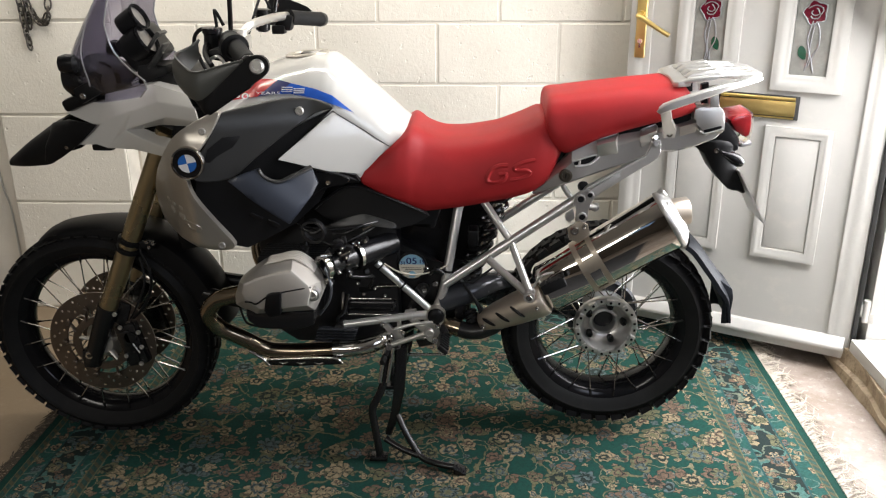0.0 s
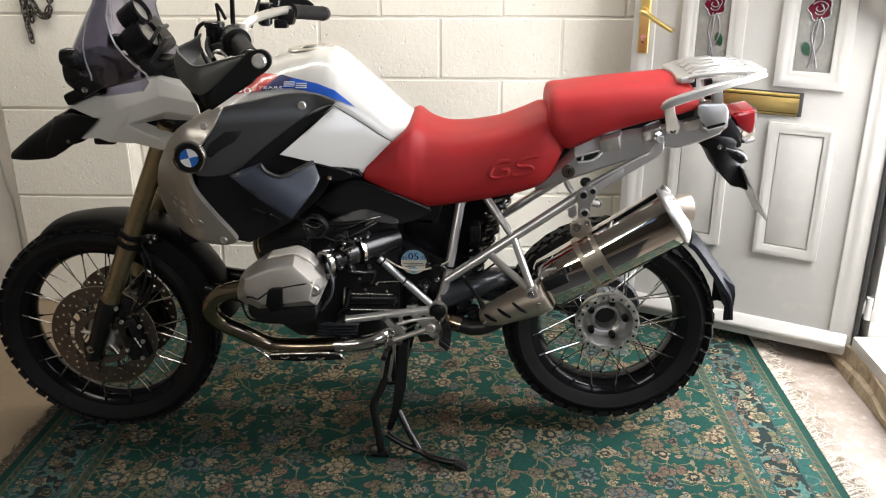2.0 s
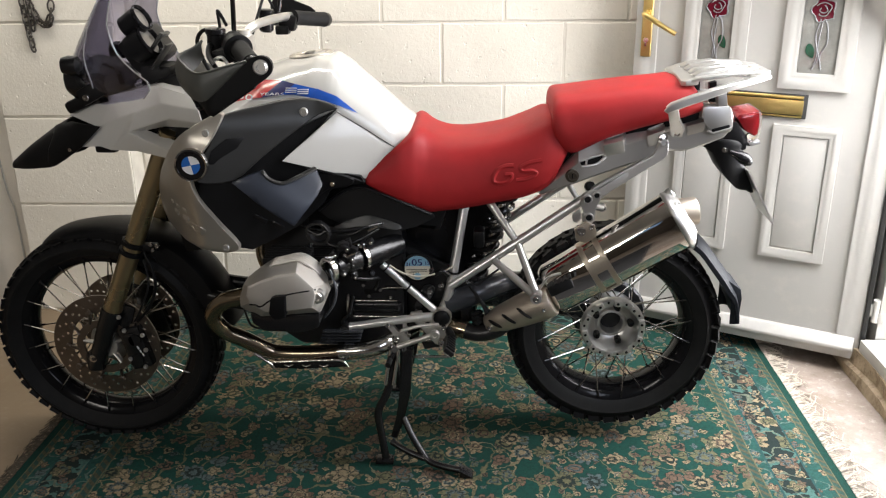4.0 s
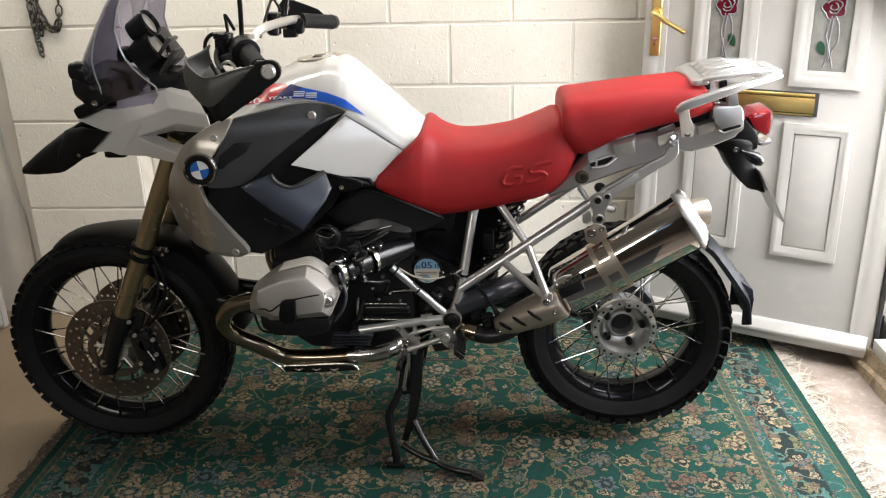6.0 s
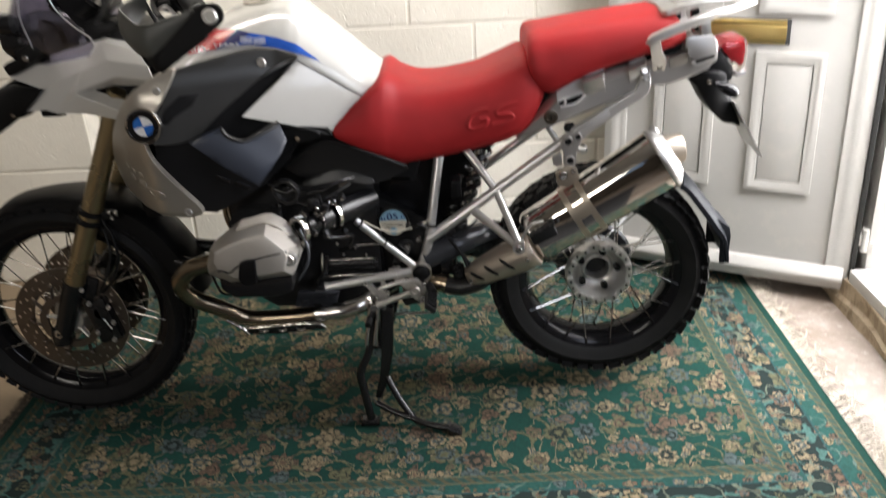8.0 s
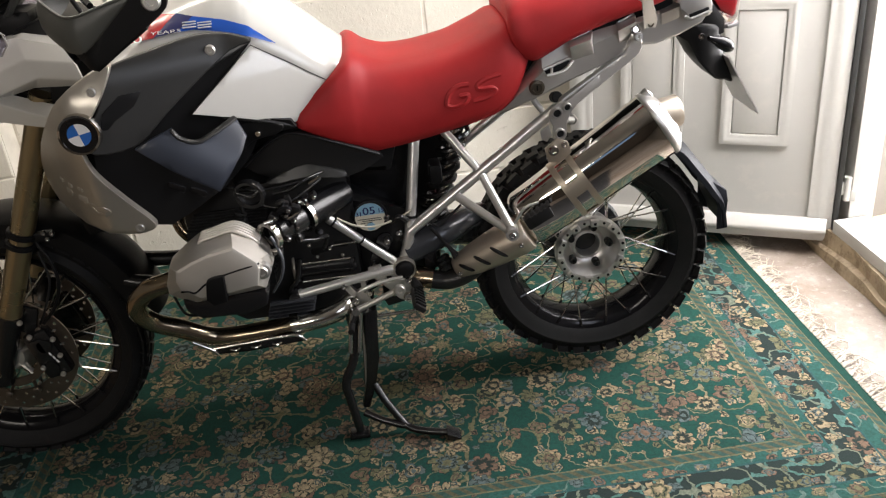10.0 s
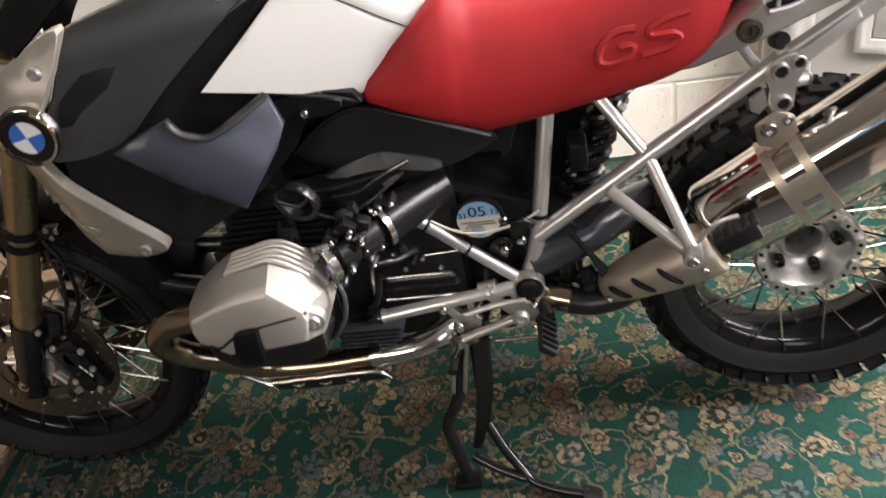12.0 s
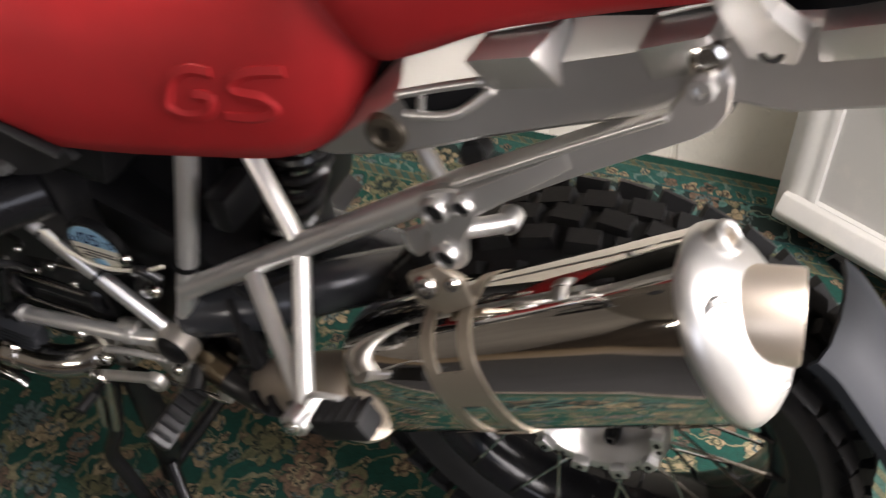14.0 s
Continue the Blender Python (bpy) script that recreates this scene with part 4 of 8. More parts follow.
# fork -------------------------------------------------------------
FT, FM, FB = V((-1.225, -0.105, 0.965)), V((-1.462, -0.105, 0.438)), V((-1.536, -0.105, 0.262))
bm = tube(bmesh.new(), [FT, FM], 0.0275, 24)
fork_tube = pair("fork_tube", bm, FORK_GOLD, bike, "bronze anodised fork tube")
bm = tube(bmesh.new(), [FM + (FT - FM) * 0.01, FM + (FB - FM) * 0.15, FB + (FM - FB) * 0.25, FB], [0.031, 0.030, 0.026, 0.024], 24)
box(bm, (FB.x + 0.002, -0.100, FB.z + 0.012), (0.050, 0.044, 0.060), 0.012)
pair("fork_leg", bm, BLACK_METAL, bike, "black lower fork leg")
c1 = FM + (FT - FM) * 0.37
bm = bmesh.new()
for s in (-0.012, 0.016):
    d = (FT - FM).normalized()
    tube(bm, [c1 + d * (s - 0.007), c1 + d * (s - 0.004), c1 + d * (s + 0.006), c1 + d * (s + 0.009)], [0.030, 0.034, 0.034, 0.030], 24)
tube(bm, [c1 - V((0, -0.02, 0)), V((c1.x, 0.02, c1.z))], 0.024, 16)
box(bm, (c1.x + 0.045, -0.105, c1.z + 0.004), (0.06, 0.022, 0.022), 0.005)
pair("fork_brace", bm, BLACK_PLASTIC, bike, "black fork brace clamp")
for p in ((-0.065, 0.010), (-0.078, 0.022), (-0.060, 0.026)):
    bolt((c1.x - p[0] + 0.0, -0.119, c1.z + p[1] - 0.01), 0.006, STEEL, bike, 0.004)
bolt((-1.531, -0.124, 0.291), 0.013, STEEL, bike, 0.006, both=True, name="axle_bolt")
# telelever arm and shock behind the fork
bar("telelever_arm", [(-1.33, -0.03, 0.54), (-1.18, -0.06, 0.47), (-1.0, -0.08, 0.44)], 0.020, BLACK_METAL, both=True)
bm = bmesh.new()
tube(bm, [(-1.16 + 0.10 * i / 90 + 0.034 * math.cos(i * 0.55), 0.034 * math.sin(i * 0.55), 0.70 + 0.0020 * i) for i in range(90)], 0.006, 6)
part("front_spring", bm, BLACK_METAL, bike)
# calipers
bm = bmesh.new()
cp = V((-1.405, -0.090, 0.320))
box(bm, cp, (0.066, 0.056, 0.135), 0.012, Matrix.Rotation(radians(-14), 3, "Y"))
box(bm, cp + V((-0.010, -0.024, 0.025)), (0.036, 0.020, 0.052), 0.008, Matrix.Rotation(radians(-14), 3, "Y"))
box(bm, cp + V((-0.030, 0.008, 0.090)), (0.050, 0.030, 0.085), 0.008, Matrix.Rotation(radians(20), 3, "Y"))
for dz in (-0.035, 0.030):
    tube(bm, [cp + V((0.004, -0.026, dz)), cp + V((0.004, -0.034, dz))], 0.018, 16)
caliper = pair("brake_caliper", bm, BLACK_METAL, bike, "black four-piston brake caliper")
for dx, dz in ((-0.022, 0.062), (0.030, 0.048), (-0.016, -0.030), (0.026, -0.055), (0.034, 0.0), (-0.032, 0.105)):
    bolt(cp + V((dx, -0.033, dz)), 0.0065, CAST, caliper, 0.005)
bm = bmesh.new()
for i in range(3):
    box(bm, cp + V((0.012 + 0.006 * i, -0.0335, -0.004 + 0.011 * (1 - i))), (0.004, 0.002, 0.010), 0.0005, Matrix.Rotation(radians(-25), 3, "Y"))
part("caliper_lettering", bm, DECAL_WHITE, caliper, "small pale lettering")
bar("brake_hose", [(-1.395, -0.095, 0.40), (-1.345, -0.115, 0.455), (-1.318, -0.118, 0.52), (-1.325, -0.110, 0.58), (-1.345, -0.095, 0.64), (-1.30, -0.06, 0.78)], 0.0045, BLACK_PLASTIC, both=True)
bar("sensor_cable", [(-1.42, -0.075, 0.38), (-1.37, -0.118, 0.45), (-1.335, -0.122, 0.53), (-1.345, -0.110, 0.60)], 0.003, RUBBER)
# disc-side ABS ring
bm = bmesh.new()
for k in range(40):
    a = 2 * math.pi * k / 40
    box(bm, FA + V((0.072 * math.cos(a), -0.083, 0.072 * math.sin(a))), (0.010, 0.003, 0.005), 0.0, Matrix.Rotation(-a, 3, "Y"))
lathe(bm, [(0.075, -0.085), (0.082, -0.085), (0.082, -0.081), (0.075, -0.081)], FA, 48)
part("sensor_ring", bm, CAST, front_wheel)

# low mudguard over the front tyre
def mudguard(line, half, skirt, thick=0.005):
    """A channel along a line in x and z: crown, rounded shoulders and skirts."""
    bm = bmesh.new()
    rows = []
    n = len(line)
    for i, (x, z, w, s) in enumerate(line):
        a, b = line[max(i - 1, 0)], line[min(i + 1, n - 1)]
        t = V((b[0] - a[0], 0, b[1] - a[1])).normalized()
        up = V((-t.z, 0, t.x))
        if up.z < 0:
            up = -up
        o = V((x, 0, z))
        sec = [(-w, -s), (-w, -s * 0.5), (-w * 0.97, -0.012), (-w * 0.80, -0.002), (-w * 0.4, 0.005), (0, 0.007)]
        sec = sec + [(-a2, b2) for a2, b2 in sec[-2::-1]]
        rows.append([o + V((0, yy, 0)) + up * hh for yy, hh in sec])
    loft(bm, rows, round_ring=False)
    bmesh.ops.recalc_face_normals(bm, faces=bm.faces)
    bmesh.ops.solidify(bm, geom=bm.faces[:], thickness=thick)
    return bm


front_line = [(p.x, p.z, ramp([(-1.70, 0.045), (-1.60, 0.070), (-1.40, 0.080), (-1.1, 0.078)], p.x), ramp([(-1.70, 0.004), (-1.62, 0.022), (-1.50, 0.055), (-1.35, 0.080), (-1.22, 0.085), (-1.12, 0.05)], p.x)) for p in curve([(-1.672, 0, 0.618), (-1.630, 0, 0.650), (-1.565, 0, 0.670), (-1.452, 0, 0.679), (-1.352, 0, 0.666), (-1.267, 0, 0.624), (-1.197, 0, 0.552), (-1.143, 0, 0.454), (-1.122, 0, 0.370)], 4)]
part("front_mudguard", mudguard(front_line, 0.08, 0.05), BLACK_PLASTIC, bike, "matt black front mudguard")

# beak and upper mudguard ------------------------------------------
BEAK_TOP = [(-1.715, 0.868), (-1.651, 0.918), (-1.576, 0.968), (-1.532, 0.990), (-1.488, 1.014), (-1.402, 1.050), (-1.311, 1.074), (-1.241, 1.062), (-1.15, 1.022)]
BEAK_LOW = [(-1.715, 0.848), (-1.631, 0.856), (-1.566, 0.864), (-1.530, 0.888), (-1.469, 0.922), (-1.388, 0.936), (-1.313, 0.919), (-1.237, 0.899), (-1.15, 0.89)]
BEAK_W = [(-1.715, 0.040), (-1.66, 0.075), (-1.58, 0.092), (-1.47, 0.105), (-1.38, 0.125), (-1.30, 0.150), (-1.22, 0.185), (-1.10, 0.235)]


def beak_ring(x):
    zt, zl, w = ramp(BEAK_TOP, x), ramp(BEAK_LOW, x), ramp(BEAK_W, x)
    h = zt - zl
    sec = [(-w * 0.92, zl), (-w, zl + h * 0.30), (-w * 0.97, zl + h * 0.52), (-w * 0.80, zl + h * 0.80), (-w * 0.52, zl + h * 0.93), (-w * 0.22, zl + h * 0.985), (0, zt)]
    sec += [(-y, z) for y, z in sec[-2::-1]]
    return [V((x, y, z)) for y, z in sec]


def strip(x0, x1, n, ring, lo, hi, thick=0.004):
    """Part of a body of rings between two stations, and between two points of the rings."""
    bm = bmesh.new()
    loft(bm, [ring(x0 + (x1 - x0) * i / n)[lo:hi] for i in range(n + 1)], round_ring=False)
    bmesh.ops.recalc_face_normals(bm, faces=bm.faces)
    bmesh.ops.solidify(bm, geom=bm.faces[:], thickness=thick)
    return bm


def beak_side(x, z):
    zt, zl, w = ramp(BEAK_TOP, x), ramp(BEAK_LOW, x), ramp(BEAK_W, x)
    q = (z - zl) / max(1e-3, zt - zl)
    return -(w + 0.004) * ramp([(-0.5, 0.86), (0.0, 0.93), (0.3, 1.0), (0.52, 0.97), (0.8, 0.82), (1.1, 0.4)], q)


bm = strip(-1.712, -1.535, 8, beak_ring, 0, 13)
part("beak_tip", bm, BLACK_PLASTIC, bike, "matt black beak tip")
bm = panel([(-1.56, 0.975), (-1.50, 0.990), (-1.405, 0.984), (-1.440, 0.952), (-1.478, 0.920), (-1.530, 0.886), (-1.566, 0.866), (-1.58, 0.88)], lambda x, z: beak_side(x, z) - 0.002, 0.006, 0.015, smooth_edge=1)
pair("tip_flank", bm, BLACK_PLASTIC, bike, "matt black beak flank")
# the white part is faceted: crest, ridge, a lower line over the opening, and a strut below it
CREST = [(-1.506, -0.075, 1.007), (-1.378, -0.096, 1.055), (-1.291, -0.109, 1.084), (-1.239, -0.121, 1.093), (-1.142, -0.149, 1.072)]
RIDGE = [(-1.409, -0.107, 0.986), (-1.352, -0.122, 1.007), (-1.298, -0.137, 1.026), (-1.221, -0.153, 1.052), (-1.110, -0.195, 1.043)]
UNDER = [(-1.475, -0.096, 0.923), (-1.425, -0.106, 0.927), (-1.374, -0.117, 0.933)]
OVER = [(-1.320, -0.143, 0.975), (-1.261, -0.152, 0.994), (-1.199, -0.167, 1.015), (-1.100, -0.205, 1.010)]
STRUT_LOW = [(-1.374, -0.117, 0.933), (-1.304, -0.137, 0.921), (-1.200, -0.172, 0.907), (-1.140, -0.195, 0.902)]
STRUT_TOP = [(-1.320, -0.143, 0.975), (-1.272, -0.156, 0.955), (-1.218, -0.172, 0.938), (-1.130, -0.205, 0.916)]
FLOOR_IN = [(-1.287, -0.110, 0.972), (-1.209, -0.135, 0.953), (-1.120, -0.175, 0.938)]
ROOF_IN = [(-1.287, -0.110, 0.972), (-1.227, -0.125, 0.986), (-1.130, -0.165, 0.990)]


def facets(faces, thick=0.005, bevel=0.004):
    """A shell of flat facets whose shared lines are softly creased."""
    bm = bmesh.new()
    for f in faces:
        bm.faces.new([bm.verts.new(p) for p in f])
    bmesh.ops.remove_doubles(bm, verts=bm.verts, dist=1e-5)
    bmesh.ops.recalc_face_normals(bm, faces=bm.faces)
    inner = [e for e in bm.edges if len(e.link_faces) == 2]
    soften(bm, inner, bevel, 3)
    bmesh.ops.recalc_face_normals(bm, faces=bm.faces)
    bmesh.ops.solidify(bm, geom=bm.faces[:], thickness=thick)
    return bm


def far(p):
    return (p[0], -p[1], p[2])


beak_faces = [(CREST[0], CREST[1], RIDGE[0])]
beak_faces += [(CREST[k], CREST[k + 1], RIDGE[k + 1], RIDGE[k]) for k in range(1, 4)] + [(CREST[1], RIDGE[1], RIDGE[0])]
beak_faces += [(RIDGE[0], RIDGE[1], UNDER[1], UNDER[0]), (RIDGE[1], RIDGE[2], UNDER[2], UNDER[1]), (RIDGE[2], OVER[0], UNDER[2]), (RIDGE[2], RIDGE[3], OVER[1], OVER[0]), (RIDGE[3], RIDGE[4], OVER[3], OVER[2]), (RIDGE[3], OVER[2], OVER[1])]
beak_faces += [(STRUT_TOP[0], STRUT_TOP[1], FLOOR_IN[0]), (STRUT_TOP[1], STRUT_TOP[2], FLOOR_IN[1], FLOOR_IN[0]), (STRUT_TOP[2], STRUT_TOP[3], FLOOR_IN[2], FLOOR_IN[1])]
beak_faces += [(OVER[0], OVER[1], ROOF_IN[0]), (OVER[1], OVER[2], ROOF_IN[1], ROOF_IN[0]), (OVER[2], OVER[3], ROOF_IN[2], ROOF_IN[1])]
beak_faces += [(STRUT_TOP[k], STRUT_TOP[k + 1], STRUT_LOW[k + 1], STRUT_LOW[k]) for k in range(3)]
pair("beak_side", facets(beak_faces), WHITE_PAINT, bike, "white painted beak flank", 50)
part("beak", facets([(CREST[k], CREST[k + 1], far(CREST[k + 1]), far(CREST[k])) for k in range(4)]), WHITE_PAINT, bike, "white painted beak", 24)
bolt((-1.505, -0.104, 0.918), 0.006, STEEL, bike, both=True)
bm = box(bmesh.new(), (-1.415, -0.075, 0.918), (0.06, 0.03, 0.03), 0.01)
pair("beak_vent", bm, BLACK_PLASTIC, bike)
# inner black structure behind the beak
bm = bmesh.new()
box(bm, (-1.27, 0, 0.955), (0.24, 0.16, 0.11), 0.03)
box(bm, (-1.33, 0, 1.02), (0.16, 0.18, 0.07), 0.02)
part("nose_frame", bm, BLACK_PLASTIC, bike)

# silver shroud with round badge ------------------------------------
def shroud_y(x, z):
    return -0.352 + max(0, -1.10 - x) * 0.85 + max(0, -1.16 - x) * 0.5 + max(0, 0.90 - z) * 0.30 + max(0, z - 1.0) * 0.5


bm = panel([(-1.010, 1.060), (-1.057, 1.044), (-1.118, 1.006), (-1.169, 0.950), (-1.235, 0.862), (-1.262, 0.796), (-1.255, 0.735), (-1.215, 0.712), (-1.066, 0.693), (-1.028, 0.694), (-1.009, 0.712), (-1.050, 0.780), (-1.087, 0.848), (-1.095, 0.898), (-1.092, 0.927), (-1.042, 0.991), (-1.017, 1.032)], shroud_y, 0.022, 0.02, smooth_edge=3, bevel=0.004)
shroud = pair("cooler_shroud", bm, TITAN, bike, "satin magnesium-grey side shroud")
by = shroud_y(-1.085, 0.943) - 0.006
badge_c = V((-1.085, by, 0.943))
bm = lathe(bmesh.new(), [(0.034, 0.0), (0.0355, -0.006), (0.0395, -0.007), (0.041, -0.002), (0.041, 0.008), (0.034, 0.008)], badge_c, 40)
badge = part("round_badge", bm, CHROME, shroud, "round badge with blue and white quarters")
bm = lathe(bmesh.new(), [(0.0225, -0.0035), (0.035, -0.0035), (0.035, 0.006), (0.0225, 0.006)], badge_c, 40)
part("badge_ring", bm, BLACK_GLOSS, shroud)
for mat, k0 in ((DECAL_WHITE, 0), (BADGE_BLUE, 1)):
    bm = bmesh.new()
    for k in (k0, k0 + 2):
        fan = [(0.0, 0.0)] + [(0.0225 * math.cos(radians(90 * k + 12 + 90 * i / 8)), 0.0225 * math.sin(radians(90 * k + 12 + 90 * i / 8))) for i in range(9)]
        prism(bm, [(badge_c.x + x, badge_c.z + z) for x, z in fan], by - 0.0045, by + 0.002, 0)
    part("badge_quarter", bm, mat, shroud)
for sx, sz, rr in ((-1.046, 1.018, 0.009), (-1.042, 0.707, 0.010)):
    bolt((sx, shroud_y(sx, sz) - 0.002, sz), rr, SATIN_CAST, shroud, 0.004)
bm = panel([(-1.145, 0.775), (-1.095, 0.770), (-1.085, 0.755), (-1.10, 0.745), (-1.125, 0.747), (-1.14, 0.757)], lambda x, z: shroud_y(x, z) - 0.003, 0.004, 0.012, [[(-1.125, 0.765), (-1.102, 0.763), (-1.10, 0.755), (-1.118, 0.754)]], 0.001, 2)
pair("raised_slot", bm, TITAN, bike)
for x, z, w in ((-1.19, 0.815, 0.016), (-1.165, 0.812, 0.016), (-1.14, 0.808, 0.016), (-1.178, 0.790, 0.028), (-1.142, 0.784, 0.028)):
    bm = box(bmesh.new(), (x, shroud_y(x, z) - 0.0005, z), (w, 0.004, 0.008 if w < 0.02 else 0.014), 0.002, Matrix.Rotation(radians(10), 3, "Y") @ Matrix.Rotation(math.atan(0.85 if x > -1.16 else 1.35) * -1, 3, "Z"))
    part("embossed_mark", bm, TITAN, bike, "shallow embossed mark")

# dark grey tank shroud, black side panel, air deflector tinted for its bluish reflection
def grey_y(x, z):
    return -0.222 - max(0, -0.80 - x) * 0.45 + max(0, z - 1.03) * 0.5


bm = panel([(-1.020, 1.051), (-0.943, 1.066), (-0.867, 1.077), (-0.808, 1.072), (-0.748, 1.051), (-0.795, 1.036), (-0.866, 0.990), (-0.934, 0.940), (-1.000, 0.890), (-1.074, 0.893), (-1.085, 0.928), (-1.049, 0.977), (-1.026, 1.026)], grey_y, 0.014, 0.02, smooth_edge=3, bevel=0.003)
pair("tank_shroud", bm, GREY_PANEL, bike, "dark grey satin tank shroud")
bm = panel([(-1.051, 0.938), (-1.042, 0.970), (-1.006, 0.997), (-0.966, 0.997), (-0.985, 0.971), (-1.024, 0.950), (-1.039, 0.937)], lambda x, z: grey_y(x, z) - 0.002, 0.004, 0.02, smooth_edge=1, bevel=0.001)
pair("shroud_recess", bm, BLACK_PLASTIC, bike)
bolt((-0.831, grey_y(-0.831, 1.045) - 0.001, 1.045), 0.011, SATIN_CAST, bike, 0.006, both=True)


def black_y(x, z):
    return -0.205 - max(0, -0.78 - x) * 0.34 + max(0, 0.86 - z) * 0.10


bm = panel([(-0.752, 1.046), (-0.886, 0.925), (-0.819, 0.898), (-0.700, 0.872), (-0.690, 0.855), (-0.775, 0.842), (-0.800, 0.80), (-0.863, 0.745), (-0.934, 0.710), (-0.985, 0.688), (-1.020, 0.700), (-1.092, 0.845), (-1.085, 0.900), (-1.000, 0.893), (-0.866, 0.994)], black_y, 0.02, 0.022, smooth_edge=1, bevel=0.004)
pair("side_panel", bm, BLACK_PLASTIC, bike, "matt black side panel")
DA = V((-0.995, -0.338, 0.892))


def duct_y(x, z):
    """A flat lower strip that rolls inwards towards the upper edge."""
    d = max(0.0, (x - DA.x) * 0.638 + (z - DA.z) * 0.770)
    return DA.y + 0.11 * (x - DA.x) + 0.06 * d + 4.0 * d * d


bm = panel([(-0.998, 0.893), (-0.963, 0.907), (-0.926, 0.917), (-0.912, 0.896), (-0.884, 0.882), (-0.859, 0.886), (-0.808, 0.903), (-0.790, 0.865), (-0.802, 0.840), (-0.822, 0.816), (-0.855, 0.776), (-0.897, 0.805), (-0.940, 0.838)], duct_y, 0.010, 0.014, smooth_edge=1, bevel=0.002)
pair("air_deflector", bm, SHEEN_GREY, bike, "satin air deflector, its bluish reflection put into the colour", 60)
lip = [(-0.926, 0.917), (-0.912, 0.897), (-0.884, 0.883), (-0.859, 0.887), (-0.808, 0.904)]
bm = tube(bmesh.new(), curve([(x, duct_y(x, z) - 0.001, z) for x, z in lip], 4), [0.003] + [0.006] * 12 + [0.007] * 4, 10, flat=0.7)
pair("deflector_lip", bm, GREY_PANEL, bike)
bm = tube(bmesh.new(), curve([(-0.898, -0.238, 0.915), (-0.846, -0.222, 0.903), (-0.790, -0.214, 0.889), (-0.735, -0.206, 0.872), (-0.692, -0.200, 0.856)], 4), 0.0042, 8)
pair("panel_edge_strip", bm, GREY_PANEL, bike)
bm = panel([(-0.835, 0.880), (-0.775, 0.882), (-0.715, 0.866), (-0.735, 0.845), (-0.785, 0.838), (-0.845, 0.800), (-0.850, 0.84)], lambda x, z: -0.212 - 0.3 * max(0, -0.78 - x), 0.012, 0.02, smooth_edge=2, bevel=0.003)
pair("lower_trim", bm, BLACK_PLASTIC, bike)
bolt((-0.772, -0.214, 0.855), 0.007, STEEL, bike, both=True)
bm = bmesh.new()
for x, z in ((-0.955, 0.775), (-0.915, 0.752)):
    box(bm, (x, black_y(x, z) - 0.004, z), (0.036, 0.012, 0.012), 0.002, Matrix.Rotation(radians(30), 3, "Y"))
part("clip", bm, BLACK_GLOSS, bike)

# fuel tank ---------------------------------------------------------
T_TOP = [(-1.06, 1.06), (-0.991, 1.108), (-0.953, 1.135), (-0.886, 1.152), (-0.823, 1.163), (-0.775, 1.158), (-0.747, 1.137), (-0.703, 1.096), (-0.642, 1.042), (-0.593, 0.995), (-0.560, 0.964)]
T_LOW = [(-1.06, 0.98), (-0.89, 1.005), (-0.755, 1.030), (-0.68, 0.977), (-0.612, 0.927), (-0.585, 0.945), (-0.560, 0.956)]
T_W = [(-1.06, 0.235), (-0.95, 0.226), (-0.85, 0.207), (-0.755, 0.1875), (-0.68, 0.1735), (-0.65, 0.167), (-0.612, 0.156), (-0.585, 0.140), (-0.56, 0.110)]
T_N = [(-1.06, 2.0), (-0.85, 2.1), (-0.75, 2.3), (-0.56, 2.6)]


def tank_y(x, z):
    q = min(0.999, max(0, (z - ramp(T_LOW, x)) / (ramp(T_TOP, x) - ramp(T_LOW, x))))
    n = ramp(T_N, x)
    return -ramp(T_W, x) * (1 - q ** n) ** (1 / n)


def tank_ring(x, n=28):
    zl, zt, w, p = ramp(T_LOW, x), ramp(T_TOP, x), ramp(T_W, x), 2 / ramp(T_N, x)
    ring = []
    for i in range(n + 1):
        a = math.pi * i / n
        ring.append(V((x, -w * math.copysign(abs(math.cos(a)) ** p, math.cos(a)), zl + (zt - zl) * math.sin(a) ** p)))
    return ring + [V((x, w * 0.93, zl - 0.02)), V((x, -w * 0.93, zl - 0.02))]


stations = [p.x for p in curve([(x, 0, 0) for x in (-1.06, -1.02, -0.99, -0.95, -0.92, -0.886, -0.85, -0.823, -0.80, -0.775, -0.76, -0.747, -0.725, -0.703, -0.67, -0.642, -0.615, -0.593, -0.575, -0.562)], 2)]
tank = part("fuel_tank", loft(bmesh.new(), [tank_ring(x) for x in stations]), WHITE_PAINT, bike, "white painted fuel tank", 60)
tp = V((-0.891, -0.252, 0.927)), V((-0.757, -0.187, 1.044)), V((-0.69, -0.184, 0.865))
tn = (tp[1] - tp[0]).cross(tp[2] - tp[0])


def tankside_y(x, z):
    return tp[0].y - (tn.x * (x - tp[0].x) + tn.z * (z - tp[0].z)) / tn.y - 0.010 * math.sin(max(0, min(1, (z - 0.86) / 0.18)) * math.pi)


